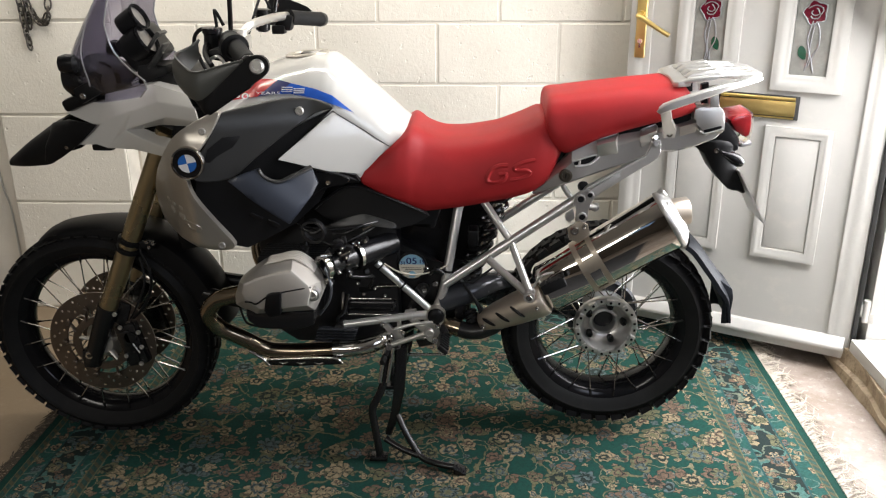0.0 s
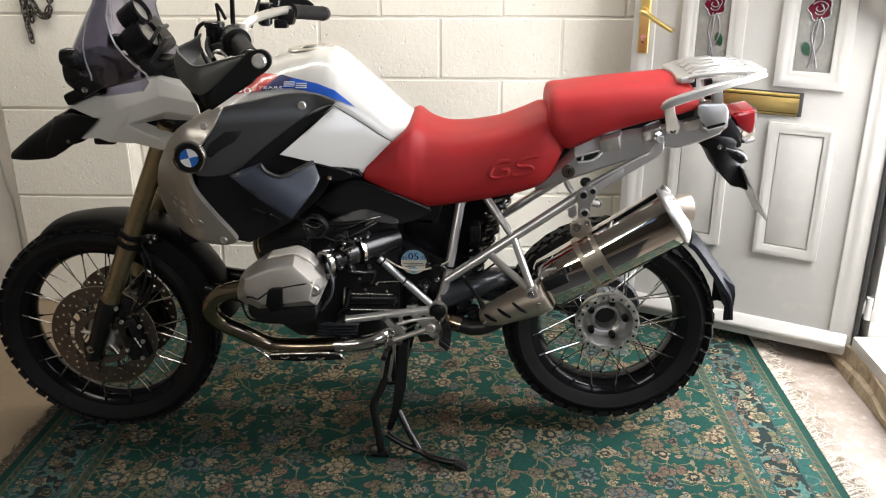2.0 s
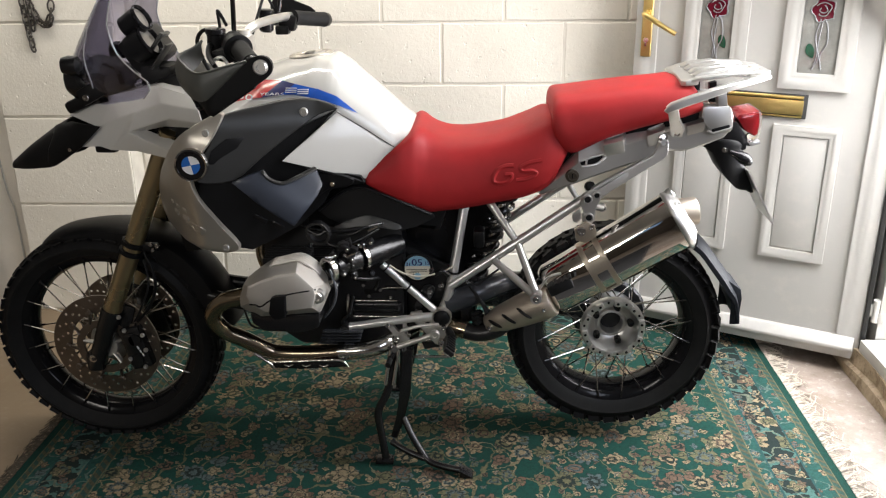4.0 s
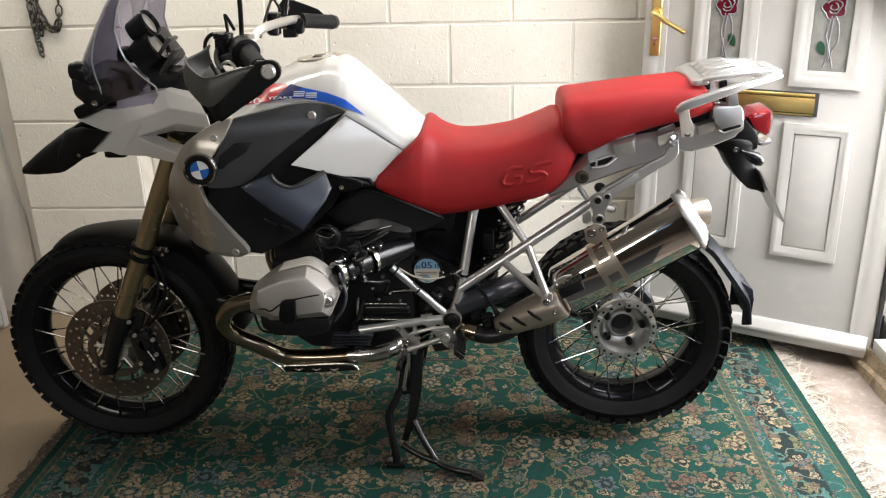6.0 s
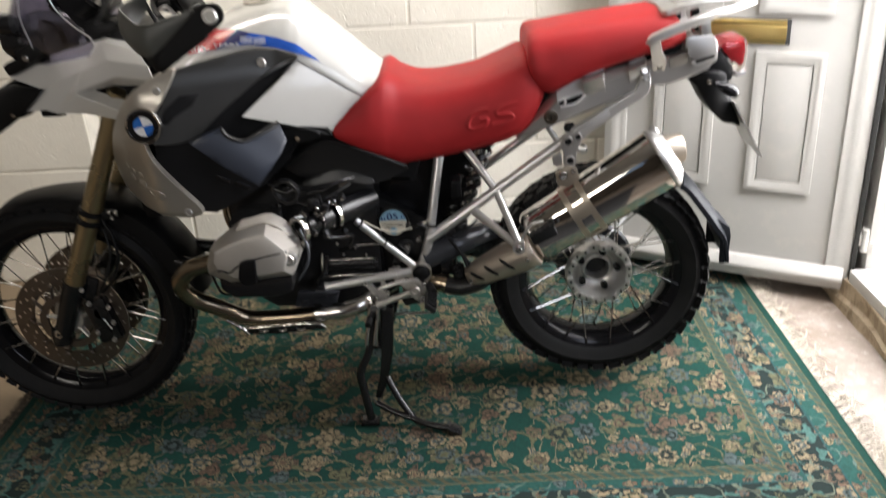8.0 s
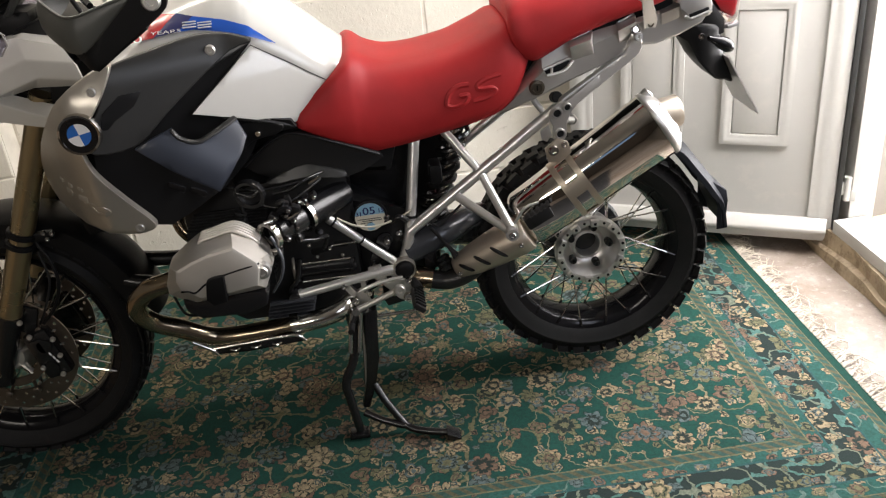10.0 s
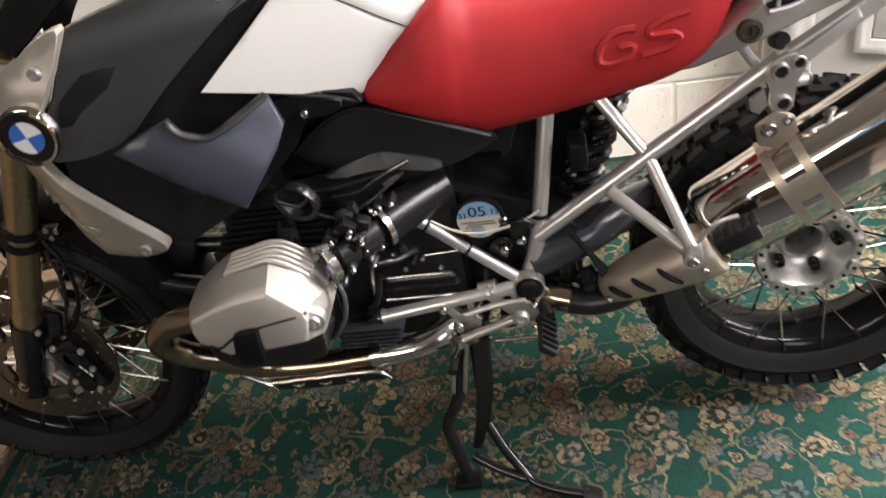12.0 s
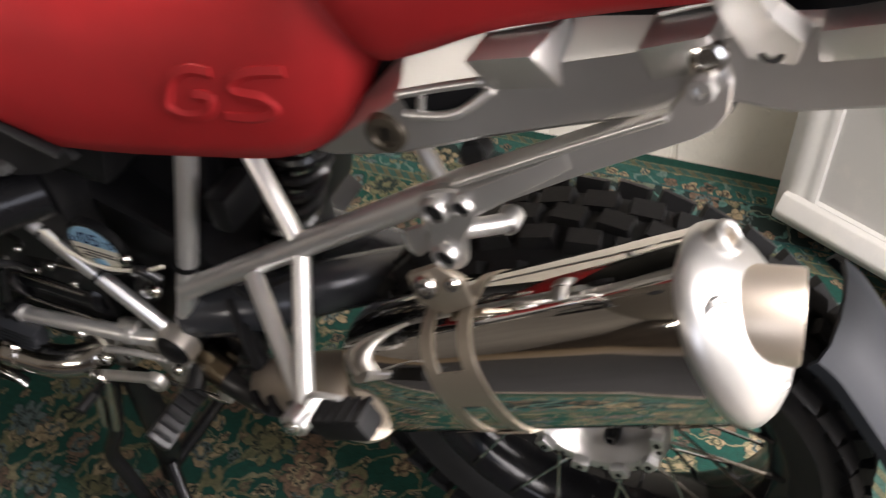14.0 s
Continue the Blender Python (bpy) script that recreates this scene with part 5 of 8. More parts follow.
bm = panel([(-0.754, 1.037), (-0.685, 0.986), (-0.614, 0.936), (-0.650, 0.896), (-0.690, 0.860), (-0.744, 0.876), (-0.810, 0.900), (-0.888, 0.927), (-0.825, 0.978)], tankside_y, 0.03, 0.018, smooth_edge=1, bevel=0.003)
pair("tank_side_panel", bm, WHITE_PAINT, bike, "white painted tank side panel")
bm = tube(bmesh.new(), [(x, tankside_y(x, z) - 0.0005, z) for x, z in ((-0.755, 1.0365), (-0.735, 1.0225), (-0.70, 0.9985), (-0.68, 0.985), (-0.65, 0.9625), (-0.614, 0.9365))], 0.0009, 6)
pair("tank_seam", bm, BLACK_PLASTIC, bike)
# filler cap
bm = bmesh.new()
up = V((-0.09, 0, 1)).normalized()
cc = V((-0.848, 0, 1.1555))
lathe(bm, [(0.0, 0.003), (0.026, 0.003), (0.030, 0.001), (0.042, 0.001), (0.045, 0.004), (0.057, 0.004), (0.060, 0.001), (0.060, -0.014), (0.0, -0.014)], cc, 48, up, False)
cap = part("filler_cap", bm, TITAN, tank, "silver filler cap")
bm = box(bmesh.new(), cc + up * 0.003, (0.030, 0.040, 0.003), 0.001)
part("cap_lever", bm, GREY_PANEL, cap)
# stripe along the tank
def on_tank(poly, mat, name, lift=0.0015, label=""):
    bm = panel(poly, lambda x, z: tank_y(x, z) - lift, 0, 0.012, smooth_edge=1)
    return pair(name, bm, mat, tank, label)


on_tank([(-1.02, 1.059), (-0.945, 1.074), (-0.897, 1.111), (-0.955, 1.110), (-0.99, 1.092)], DECAL_RED, "red_stripe", 0.003, "red stripe")
on_tank([(-0.945, 1.074), (-0.895, 1.080), (-0.862, 1.104), (-0.897, 1.111)], DECAL_NAVY, "navy_stripe", 0.003, "dark blue stripe")
on_tank([(-0.895, 1.080), (-0.862, 1.081), (-0.80, 1.069), (-0.752, 1.053), (-0.703, 1.030), (-0.755, 1.075), (-0.80, 1.092), (-0.862, 1.104)], DECAL_BLUE, "blue_stripe", 0.003, "bright blue stripe")


def tank_text(text, size, at, slope, lift=0.0045, spread=1.0, squash=1.0):
    bm = written(text, size, spread)
    bmesh.ops.triangulate(bm, faces=bm.faces[:])
    for v in bm.verts:
        x, z = at[0] + v.co.x * squash, at[1] + v.co.y + slope * v.co.x
        v.co = V((x, tank_y(x, z) - lift, z))
    return part("lettering", bm, DECAL_WHITE, tank, "white lettering", 60)


tank_text("30", 0.0165, (-1.018, 1.066), 0.10, spread=0.95, squash=3.2)
tank_text("YEARS", 0.0082, (-0.950, 1.0790), 0.03, squash=2.75)
for x0 in (-0.884, -0.853):
    for dz in (0.0, 0.0045, 0.009):
        pts = [(x0, 1.0835 + dz - 0.10 * (x0 + 0.862)), (x0 + 0.028, 1.0835 + dz - 0.10 * (x0 + 0.862))]
        bm = tube(bmesh.new(), [(x, tank_y(x, z) - 0.003, z) for x, z in pts], 0.0017, 5)
        part("decal_bar", bm, DECAL_WHITE, tank, "white decal bar")

# seats ------------------------------------------------------------
SEAT = [(-0.694, 0.853, 0.866, 0.172), (-0.688, 0.841, 0.876, 0.180), (-0.670, 0.830, 0.891, 0.182), (-0.640, 0.812, 0.917, 0.180), (-0.600, 0.790, 0.951, 0.176), (-0.570, 0.777, 0.978, 0.172), (-0.552, 0.768, 0.980, 0.168), (-0.532, 0.761, 0.968, 0.166), (-0.505, 0.763, 0.955, 0.164), (-0.472, 0.766, 0.947, 0.162), (-0.430, 0.771, 0.947, 0.159), (-0.393, 0.777, 0.951, 0.157), (-0.331, 0.789, 0.962, 0.155), (-0.290, 0.797, 0.977, 0.154), (-0.253, 0.808, 0.992, 0.153), (-0.222, 0.823, 1.006, 0.150), (-0.200, 0.842, 1.004, 0.145), (-0.180, 0.878, 0.990, 0.138), (-0.160, 0.920, 0.962, 0.120)]
PILLION = [(-0.206, 0.990, 1.040, 0.126), (-0.200, 0.962, 1.053, 0.136), (-0.184, 0.935, 1.060, 0.141), (-0.156, 0.917, 1.063, 0.143), (-0.125, 0.927, 1.067, 0.144), (-0.068, 0.955, 1.073, 0.144), (-0.02, 0.971, 1.078, 0.143), (0.032, 0.986, 1.083, 0.142), (0.085, 0.999, 1.088, 0.140), (0.125, 1.008, 1.092, 0.137), (0.152, 1.015, 1.086, 0.130), (0.172, 1.022, 1.062, 0.122), (0.180, 1.030, 1.045, 0.110)]


def cushion(rows, name, label, crown=0.62):
    """A padded seat: flanks that swell a little, a rounded shoulder and a gently dished top."""
    def ring(x, zl, zt, w):
        h, k = zt - zl, ramp([(-0.60, 1.0), (-0.53, 0.0)], x)
        sec = [(-w * 0.80, zl - 0.004), (-w * 0.96, zl), (-w * 1.02, zl + h * 0.12), (-w * 1.03, zl + h * 0.35), (-w * (0.97 + 0.05 * k), zl + h * 0.62), (-w * (0.88 + 0.12 * k), zl + h * (0.82 + 0.04 * k)), (-w * (crown * 1.15 + 0.22 * k), zl + h * (0.955 + 0.02 * k)), (-w * crown * 0.8, zl + h * 0.99), (-w * 0.25, zt), (0, zt)]
        sec += [(-y, z) for y, z in sec[-2::-1]]
        return [V((x, y, z)) for y, z in sec]
    pts = [curve([(r[0], 0, r[k]) for r in rows], 3) for k in (1, 2, 3)]
    rings = [ring(a.x, a.z, b.z, c.z) for a, b, c in zip(*pts)]
    ob = part(name, loft(bmesh.new(), rings), RED_SEAT, bike, label, 70)
    return ob, rings


seat, seat_rings = cushion(SEAT, "rider_seat", "red vinyl rider seat")
pillion, _ = cushion(PILLION, "pillion_seat", "red vinyl pillion seat")


def seat_y(x, z):
    for k in range(len(SEAT) - 1):
        a, b = SEAT[k], SEAT[k + 1]
        if a[0] <= x <= b[0]:
            s = (x - a[0]) / (b[0] - a[0])
            zl, zt, w = (a[j] + (b[j] - a[j]) * s for j in (1, 2, 3))
            return -w * ramp([(0, 0.96), (0.12, 1.02), (0.35, 1.03), (0.62, 0.97), (0.82, 0.88)], (z - zl) / (zt - zl))
    return -0.155


# raised mark pressed into the flank, as open rounded strokes
SM = V((-0.297, 0, 0.868))
ux, uz = V((0.985, 0, 0.15)) * 1.08, V((0.24, 0, 0.97)) * 0.92


def on_seat(pts, r, name, lift):
    line = []
    for a, b in pts:
        p = SM + ux * a + uz * b
        line.append((p.x, seat_y(p.x, p.z) - lift, p.z))
    return tube(bmesh.new(), curve(line, 4), r, 8)


for pts in ([(-0.012, 0.022), (-0.035, 0.024), (-0.052, 0.012), (-0.054, -0.014), (-0.035, -0.024), (-0.014, -0.020), (-0.010, -0.004), (-0.028, -0.002)],
            [(0.056, 0.026), (0.026, 0.024), (0.008, 0.014), (0.014, 0.002), (0.040, -0.002), (0.050, -0.012), (0.034, -0.022), (0.004, -0.022)]):
    part("raised_mark", on_seat(pts, 0.0085, "raised_mark", -0.0054), RED_SEAT, seat, "mark pressed into the vinyl")
# frame and subframe ------------------------------------------------
PV, NA, NX, NC = V((-0.502, -0.144, 0.451)), V((-0.240, -0.238, 0.554)), V((-0.290, -0.120, 0.661)), V((-0.351, -0.136, 0.613))
bar("seat_post", [(-0.433, -0.070, 0.768), (-0.473, -0.124, 0.537), PV + V((0, 0.012, 0))], 0.0130, SILVER, both=True, label="silver frame tube")
bar("frame_gusset", [(-0.439, -0.078, 0.725), (-0.427, -0.070, 0.760), (-0.400, -0.066, 0.785), (-0.350, -0.060, 0.790)], 0.011, SILVER, both=True)
main_tube = bar("main_tube", [(-0.475, -0.127, 0.534), (-0.099, -0.114, 0.795)], 0.0135, SILVER, both=True, label="silver diagonal frame tube")
bar("rear_brace", [(-0.396, -0.062, 0.803), NX, NA], 0.0105, SILVER, n=1, label="silver brace tube")
bar("lower_brace", [NC, NA + V((0, 0.004, -0.006))], 0.0105, SILVER, label="silver brace tube")
bar("front_strut", [(-0.661, -0.147, 0.605), PV], 0.0105, SILVER, both=True, label="silver strut")
bar("lower_strut", [(-0.762, -0.167, 0.423), (-0.547, -0.160, 0.454), PV + V((-0.01, -0.006, 0.002))], 0.0112, SILVER, n=1, both=True, label="silver strut")
bm = lathe(bmesh.new(), [(0.0, 0.006), (0.005, 0.006), (0.007, 0.010), (0.0125, 0.010), (0.0145, 0.006), (0.0145, -0.02), (0.0, -0.02)], (-0.769, -0.172, 0.423), 22, (0, -1, 0), False)
pair("strut_eye", bm, BLACK_METAL, bike, "black strut end bolt")
sd = (V((-0.547, -0.160, 0.454)) - V((-0.762, -0.167, 0.423))).normalized()
for s0, r in ((0.006, 0.0132), (0.195, 0.0135), (0.203, 0.0128)):
    a = V((-0.762, -0.167, 0.423)) + sd * s0
    pair("strut_collar", tube(bmesh.new(), [a, a + sd * 0.006], r, 16), SILVER, bike)
for p, q in (((-0.661, -0.147, 0.605), PV), ):
    d = (V(q) - V(p)).normalized()
    for s in (0.012, 0.095):
        a = V(p) + d * s
        bm = tube(bmesh.new(), [a, a + d * 0.005], 0.0118, 12)
        pair("strut_ring", bm, BLACK_METAL, bike)
bm = tube(bmesh.new(), [(-0.467, -0.117, 0.573), (-0.468, -0.118, 0.567)], 0.0148, 14)
pair("cable_tie", bm, BLACK_PLASTIC, bike)
bm = tube(bmesh.new(), [NA + V((-0.004, -0.018, -0.002)), NA + V((0.0, 0.020, 0.0))], 0.015, 14)
part("peg_mount", bm, SILVER, bike)
bolt(NA + V((-0.004, -0.018, -0.002)), 0.009, STEEL, bike, 0.006)
# round black pivot cap and its hub
bm = lathe(bmesh.new(), [(0.0, 0.030), (0.015, 0.029), (0.022, 0.024), (0.0245, 0.016), (0.0245, -0.03), (0.0, -0.03)], PV + V((0.004, 0.002, 0.0)), 28, (0, -1, 0), False)
pair("pivot_cap", bm, BLACK_PLASTIC, bike, "black round pivot cap")
bolt((-0.768, -0.152, 0.421), 0.010, STEEL, bike, 0.006, both=True)
bm = tube(bmesh.new(), [(-0.583, -0.152, 0.449), (-0.552, -0.152, 0.4545)], 0.0148, 16)
pair("strut_sleeve", bm, CAST, bike)
# rear carrier: long cast side members with a sloping upper face, hooded lugs and a recess painted dark
CARRIER = [(-0.235, 0.799, 0.806, 0.815, -0.128), (-0.219, 0.804, 0.822, 0.830, -0.134), (-0.174, 0.823, 0.862, 0.878, -0.144), (-0.136, 0.838, 0.894, 0.922, -0.148), (-0.100, 0.850, 0.904, 0.940, -0.142), (-0.078, 0.857, 0.911, 0.949, -0.137),
           (-0.017, 0.876, 0.937, 0.961, -0.129), (0.038, 0.893, 0.953, 0.978, -0.124), (0.070, 0.907, 0.963, 0.986, -0.122), (0.099, 0.917, 0.973, 0.990, -0.120), (0.133, 0.915, 0.983, 0.997, -0.119), (0.190, 0.930, 0.995, 1.004, -0.117), (0.240, 0.951, 1.000, 1.006, -0.115), (0.254, 0.968, 0.990, 1.000, -0.112)]


def carrier_face(x, z, lift=0.0):
    """The outer surface of the side member."""
    ze, zt, y = (ramp([(r[0], r[k]) for r in CARRIER], x) for k in (2, 3, 4))
    return (y if z <= ze else y + 0.020 * min(1, (z - ze) / max(0.004, zt - ze))) - lift


rings = []
for x, zb, ze, zt, y in CARRIER:
    rings.append([V((x, a, b)) for a, b in ((y + 0.040, zt), (y + 0.020, zt), (y + 0.003, ze + 0.003), (y, ze - 0.002), (y + 0.001, zb + 0.006), (y + 0.007, zb), (y + 0.040, zb))])
carrier = pair("rear_carrier", loft(bmesh.new(), rings), CARRIER_CAST, bike, "silver cast rear carrier", 26)
POCKET = [(-0.134, 0.896), (-0.078, 0.911), (-0.070, 0.905), (-0.088, 0.891), (-0.126, 0.882)]
# no opening is cut: a black plate stands in for the shaded inside
bm = panel(POCKET, lambda x, z: carrier_face(x, z, 0.0025), 0.003, 0.012, smooth_edge=1, bevel=0)
part("pocket", bm, BLACK_PLASTIC, carrier)
bar("pocket_rim", [(x, carrier_face(x, z, 0.002), z) for x, z in ((-0.136, 0.897), (-0.105, 0.906), (-0.074, 0.914))], 0.0036, CARRIER_CAST, carrier, n=1)
bar("pocket_rim", [(x, carrier_face(x, z, d), z) for x, z, d in ((-0.129, 0.884, 0.006), (-0.105, 0.886, 0.008), (-0.086, 0.891, 0.008), (-0.072, 0.902, 0.004), (-0.066, 0.907, 0.001))], 0.0042, CARRIER_CAST, carrier, n=2)
bar("pocket_post", [(-0.118, carrier_face(-0.118, 0.890, 0.005), 0.884), (-0.116, carrier_face(-0.116, 0.890, 0.004), 0.900)], 0.003, CARRIER_CAST, carrier)


def hood(a, b, c, d, inner_a, inner_b):
    """A hooded lug: a flat shelf on top, a face that runs back down to the casting, and two gussets."""
    bm = bmesh.new()
    v = [bm.verts.new(p) for p in (a, b, c, d, inner_a, inner_b)]
    for f in ((0, 1, 5, 4), (0, 3, 2, 1), (0, 4, 3), (1, 2, 5), (4, 5, 2, 3)):
        bm.faces.new([v[i] for i in f])
    soften(bm, bm.edges[:], 0.0022)
    return bm


HOODS = (((-0.077, -0.157, 0.942), (-0.028, -0.158, 0.955), (-0.013, -0.124, 0.908), (-0.062, -0.126, 0.892), (-0.068, -0.118, 0.953), (-0.014, -0.112, 0.967)),
         ((0.036, -0.142, 0.962), (0.077, -0.138, 0.976), (0.090, -0.116, 0.936), (0.046, -0.118, 0.920), (0.042, -0.106, 0.977), (0.088, -0.102, 0.990)),
         ((0.138, -0.128, 0.984), (0.182, -0.126, 0.997), (0.186, -0.112, 0.956), (0.144, -0.113, 0.944), (0.140, -0.096, 0.997), (0.188, -0.094, 1.006)))
for corners in HOODS:
    hooded = pair("carrier_lug", hood(*corners), CARRIER_CAST, bike, angle=24)
    a, b, ia, ib = (V(corners[k]) for k in (0, 1, 4, 5))
    bar("lug_lip", [a * 0.35 + ia * 0.65 + V((0.004, 0, 0.004)), b * 0.35 + ib * 0.65 + V((-0.004, 0, 0.004))], 0.0022, CARRIER_CAST, hooded, 8)
# seat lock: dark ring with a keyhole
bm = lathe(bmesh.new(), [(0.0, 0.002), (0.010, 0.002), (0.011, 0.005), (0.0165, 0.004), (0.018, 0.0), (0.018, -0.006), (0.0, -0.006)], (-0.151, -0.148, 0.858), 28, (0.05, -1, 0), False)
lock = pair("seat_lock", bm, LOCK_BRONZE, bike, "dark bronze seat lock with a keyhole")
part("keyhole", box(bmesh.new(), (-0.151, -0.1502, 0.858), (0.0035, 0.002, 0.012), 0.0008), BLACK_PLASTIC, lock)
bar("carrier_prop", [(-0.158, -0.100, 0.832), (-0.149, -0.098, 0.811), (-0.129, -0.106, 0.782), (-0.120, -0.112, 0.770)], 0.0075, SILVER, n=1, both=True)
bm = lathe(bmesh.new(), [(0.0, 0.012), (0.010, 0.012), (0.013, 0.009), (0.013, -0.012), (0.0, -0.012)], (-0.098, -0.098, 0.815), 18, (0.1, -1, 0.3), False)
part("rubber_stop", bm, RUBBER, bike, "black rubber stop")
bm = panel([(-0.205, 0.84), (-0.155, 0.91), (-0.10, 0.935), (0.0, 0.963), (0.13, 0.985), (0.17, 1.00), (0.17, 1.03), (0.0, 0.99), (-0.1, 0.965), (-0.17, 0.93)], lambda x, z: -0.112, 0.03, 0.02, smooth_edge=1)
pair("seat_base", bm, BLACK_PLASTIC, bike)


# stay from the muffler bracket up to the carrier, with its raised channel
def stay_y(x):
    return -0.151 + 0.135 * (x + 0.09)


STAY = [(-0.112, 0.795), (-0.098, 0.824), (-0.088, 0.830), (0.058, 0.910), (0.066, 0.926), (0.069, 0.950), (0.078, 0.958), (0.089, 0.954), (0.096, 0.938), (0.097, 0.915), (0.091, 0.902), (0.079, 0.892), (0.004, 0.848), (-0.054, 0.811), (-0.080, 0.790)]
bm = panel(STAY, lambda x, z: stay_y(x), 0.020, 0.02, smooth_edge=1, bevel=0.003)
stay = pair("carrier_stay", bm, CARRIER_CAST, bike, "flat silver cast stay", 26)
rib = [(-0.092, 0.818), (-0.010, 0.866), (-0.006, 0.852), (-0.070, 0.806)]
bm = loft(bmesh.new(), [[(x, stay_y(x) - (0.009 if k in (0, 3) else 0.001), z) for k, (x, z) in enumerate(rib)], [(x, stay_y(x) + 0.006, z) for x, z in [(-0.096, 0.820), (0.008, 0.878), (0.016, 0.862), (-0.070, 0.799)]]])
soften(bm, bm.edges[:], 0.0015)
part("stay_rib", bm, CARRIER_CAST, stay, angle=24)
bar("stay_edge", [(x, stay_y(x) - 0.001, z) for x, z in ((-0.094, 0.825), (-0.020, 0.866), (0.058, 0.908))], 0.0034, CARRIER_CAST, stay, n=1)
# bobbin bolt in the stay's head
bm = bmesh.new()
lathe(bm, [(0.0, 0.018), (0.0040, 0.018), (0.0045, 0.025), (0.0085, 0.025), (0.0095, 0.022), (0.0095, 0.016), (0.0060, 0.014), (0.0060, 0.005), (0.0125, 0.003), (0.0125, -0.006), (0.0, -0.006)], (0.081, -0.130, 0.944), 24, (-0.05, -1, 0.12), False)
part("bobbin", bm, SATIN_CAST, stay, "steel bobbin bolt")
bm = lathe(bmesh.new(), [(0.0, 0.003), (0.006, 0.003), (0.007, 0.006), (0.011, 0.005), (0.0125, 0.0), (0.0, 0.0)], (0.079, -0.131, 0.958), 20, (0, -1, 0.3), False)
part("washer", bm, STEEL, stay)
# drilled bracket plate below the stay
bm = panel([(-0.128, 0.786), (-0.120, 0.811), (-0.092, 0.822), (-0.072, 0.814), (-0.077, 0.792), (-0.087, 0.768), (-0.088, 0.738), (-0.102, 0.728), (-0.121, 0.736), (-0.120, 0.765)], lambda x, z: -0.157, 0.012, 0.02, bevel=0.002, smooth_edge=2)
bracket = part("bracket_plate", bm, SATIN_CAST, bike, "silver bracket plate with bolt holes")
bm = tube(bmesh.new(), curve([(-0.090, -0.150, 0.775), (-0.078, -0.135, 0.768), (-0.066, -0.118, 0.761)], 4), 0.009, 10)
part("bracket_arm", bm, SATIN_CAST, bracket)
for x, z, r, y in ((-0.110, 0.797, 0.012, -0.160), (-0.086, 0.808, 0.0095, -0.159), (-0.064, 0.760, 0.010, -0.118), (-0.104, 0.747, 0.0115, -0.160)):
    bm = lathe(bmesh.new(), [(r * 0.72, 0.0), (r * 0.78, -0.004), (r * 0.95, -0.004), (r * 1.10, 0.0), (r * 1.10, 0.014), (r * 0.72, 0.014)], (x, y, z), 20)
    part("boss", bm, SATIN_CAST, bracket)
    # black disc put in for the shade inside the open boss hole
    bm = lathe(bmesh.new(), [(0.0, 0.0), (r * 0.76, 0.0), (r * 0.76, 0.006), (0.0, 0.006)], (x, y, z), 14, (0, 1, 0), False)
    part("hole_plug", bm, RUBBER, bracket)
bm = prism(bmesh.new(), [(-0.148, 0.755), (-0.128, 0.768), (-0.122, 0.742), (-0.134, 0.728), (-0.146, 0.735)], -0.152, -0.146, 0.002)
part("bracket_tab", bm, SATIN_CAST, bracket)
bolt((-0.123, -0.164, 0.711), 0.0125, STEEL, bracket, 0.010)
bolt((-0.097, -0.162, 0.722), 0.008, STEEL, bracket, 0.008)
bolt((-0.132, -0.160, 0.690), 0.006, STEEL, bracket, 0.005)


# pillion grab rails, standing outside the seat ------------------------
def oblong(bm, rows, inset=0.3):
    """A bar of rounded oblong section along rows of (point, width in y, height)."""
    rings = []
    for i, (p, w, h) in enumerate(rows):
        a, b = V(rows[max(i - 1, 0)][0]), V(rows[min(i + 1, len(rows) - 1)][0])
        d = (b - a).normalized()
        side = d.cross(V((0, 0, 1)))
        side = side.normalized() if side.length > 0.2 else V((0, 1, 0))
        up = side.cross(d)
        w, h = w / 2, h / 2
        e = min(w, h) * inset
        rings.append([V(p) + side * s + up * t for s, t in ((-w, -h + e), (-w, h - e), (-w + e, h), (w - e, h), (w, h - e), (w, -h + e), (w - e, -h), (-w + e, -h))])
    return loft(bm, rings)


RAIL = [((0.073, -0.184, 1.034), 0.018, 0.012), ((0.076, -0.186, 1.040), 0.020, 0.018), ((0.086, -0.186, 1.047), 0.022, 0.021), ((0.115, -0.184, 1.058), 0.022, 0.021), ((0.176, -0.175, 1.077), 0.022, 0.021), ((0.228, -0.160, 1.091), 0.022, 0.018), ((0.299, -0.125, 1.101), 0.024, 0.012), ((0.338, -0.100, 1.106), 0.020, 0.008)]
grab = pair("grab_rail", oblong(bmesh.new(), RAIL), SATIN_CAST, bike, "silver grab rail", 30)
bm = bmesh.new()
foot = [(0.072, -0.190, 1.038), (0.098, -0.189, 1.043), (0.110, -0.158, 1.004), (0.132, -0.126, 0.976), (0.130, -0.120, 0.954), (0.101, -0.120, 0.954), (0.090, -0.150, 0.990)]
loft(bm, [[V(p) for p in foot], [V(p) + V((0.004, 0.012, 0.004)) for p in foot]])
soften(bm, bm.edges[:], 0.002)
pair("rail_foot", bm, CARRIER_CAST, bike, "flat silver rail foot", 26)
bolt((0.115, -0.123, 0.966), 0.009, STEEL, bike, 0.006, both=True)


def flat_bar(pts, w, h):
    """A flat bar with rounded edges along the points."""
    return oblong(bmesh.new(), [(p, w, h) for p in (curve(pts, 4) if len(pts) > 2 else pts)], 0.5)


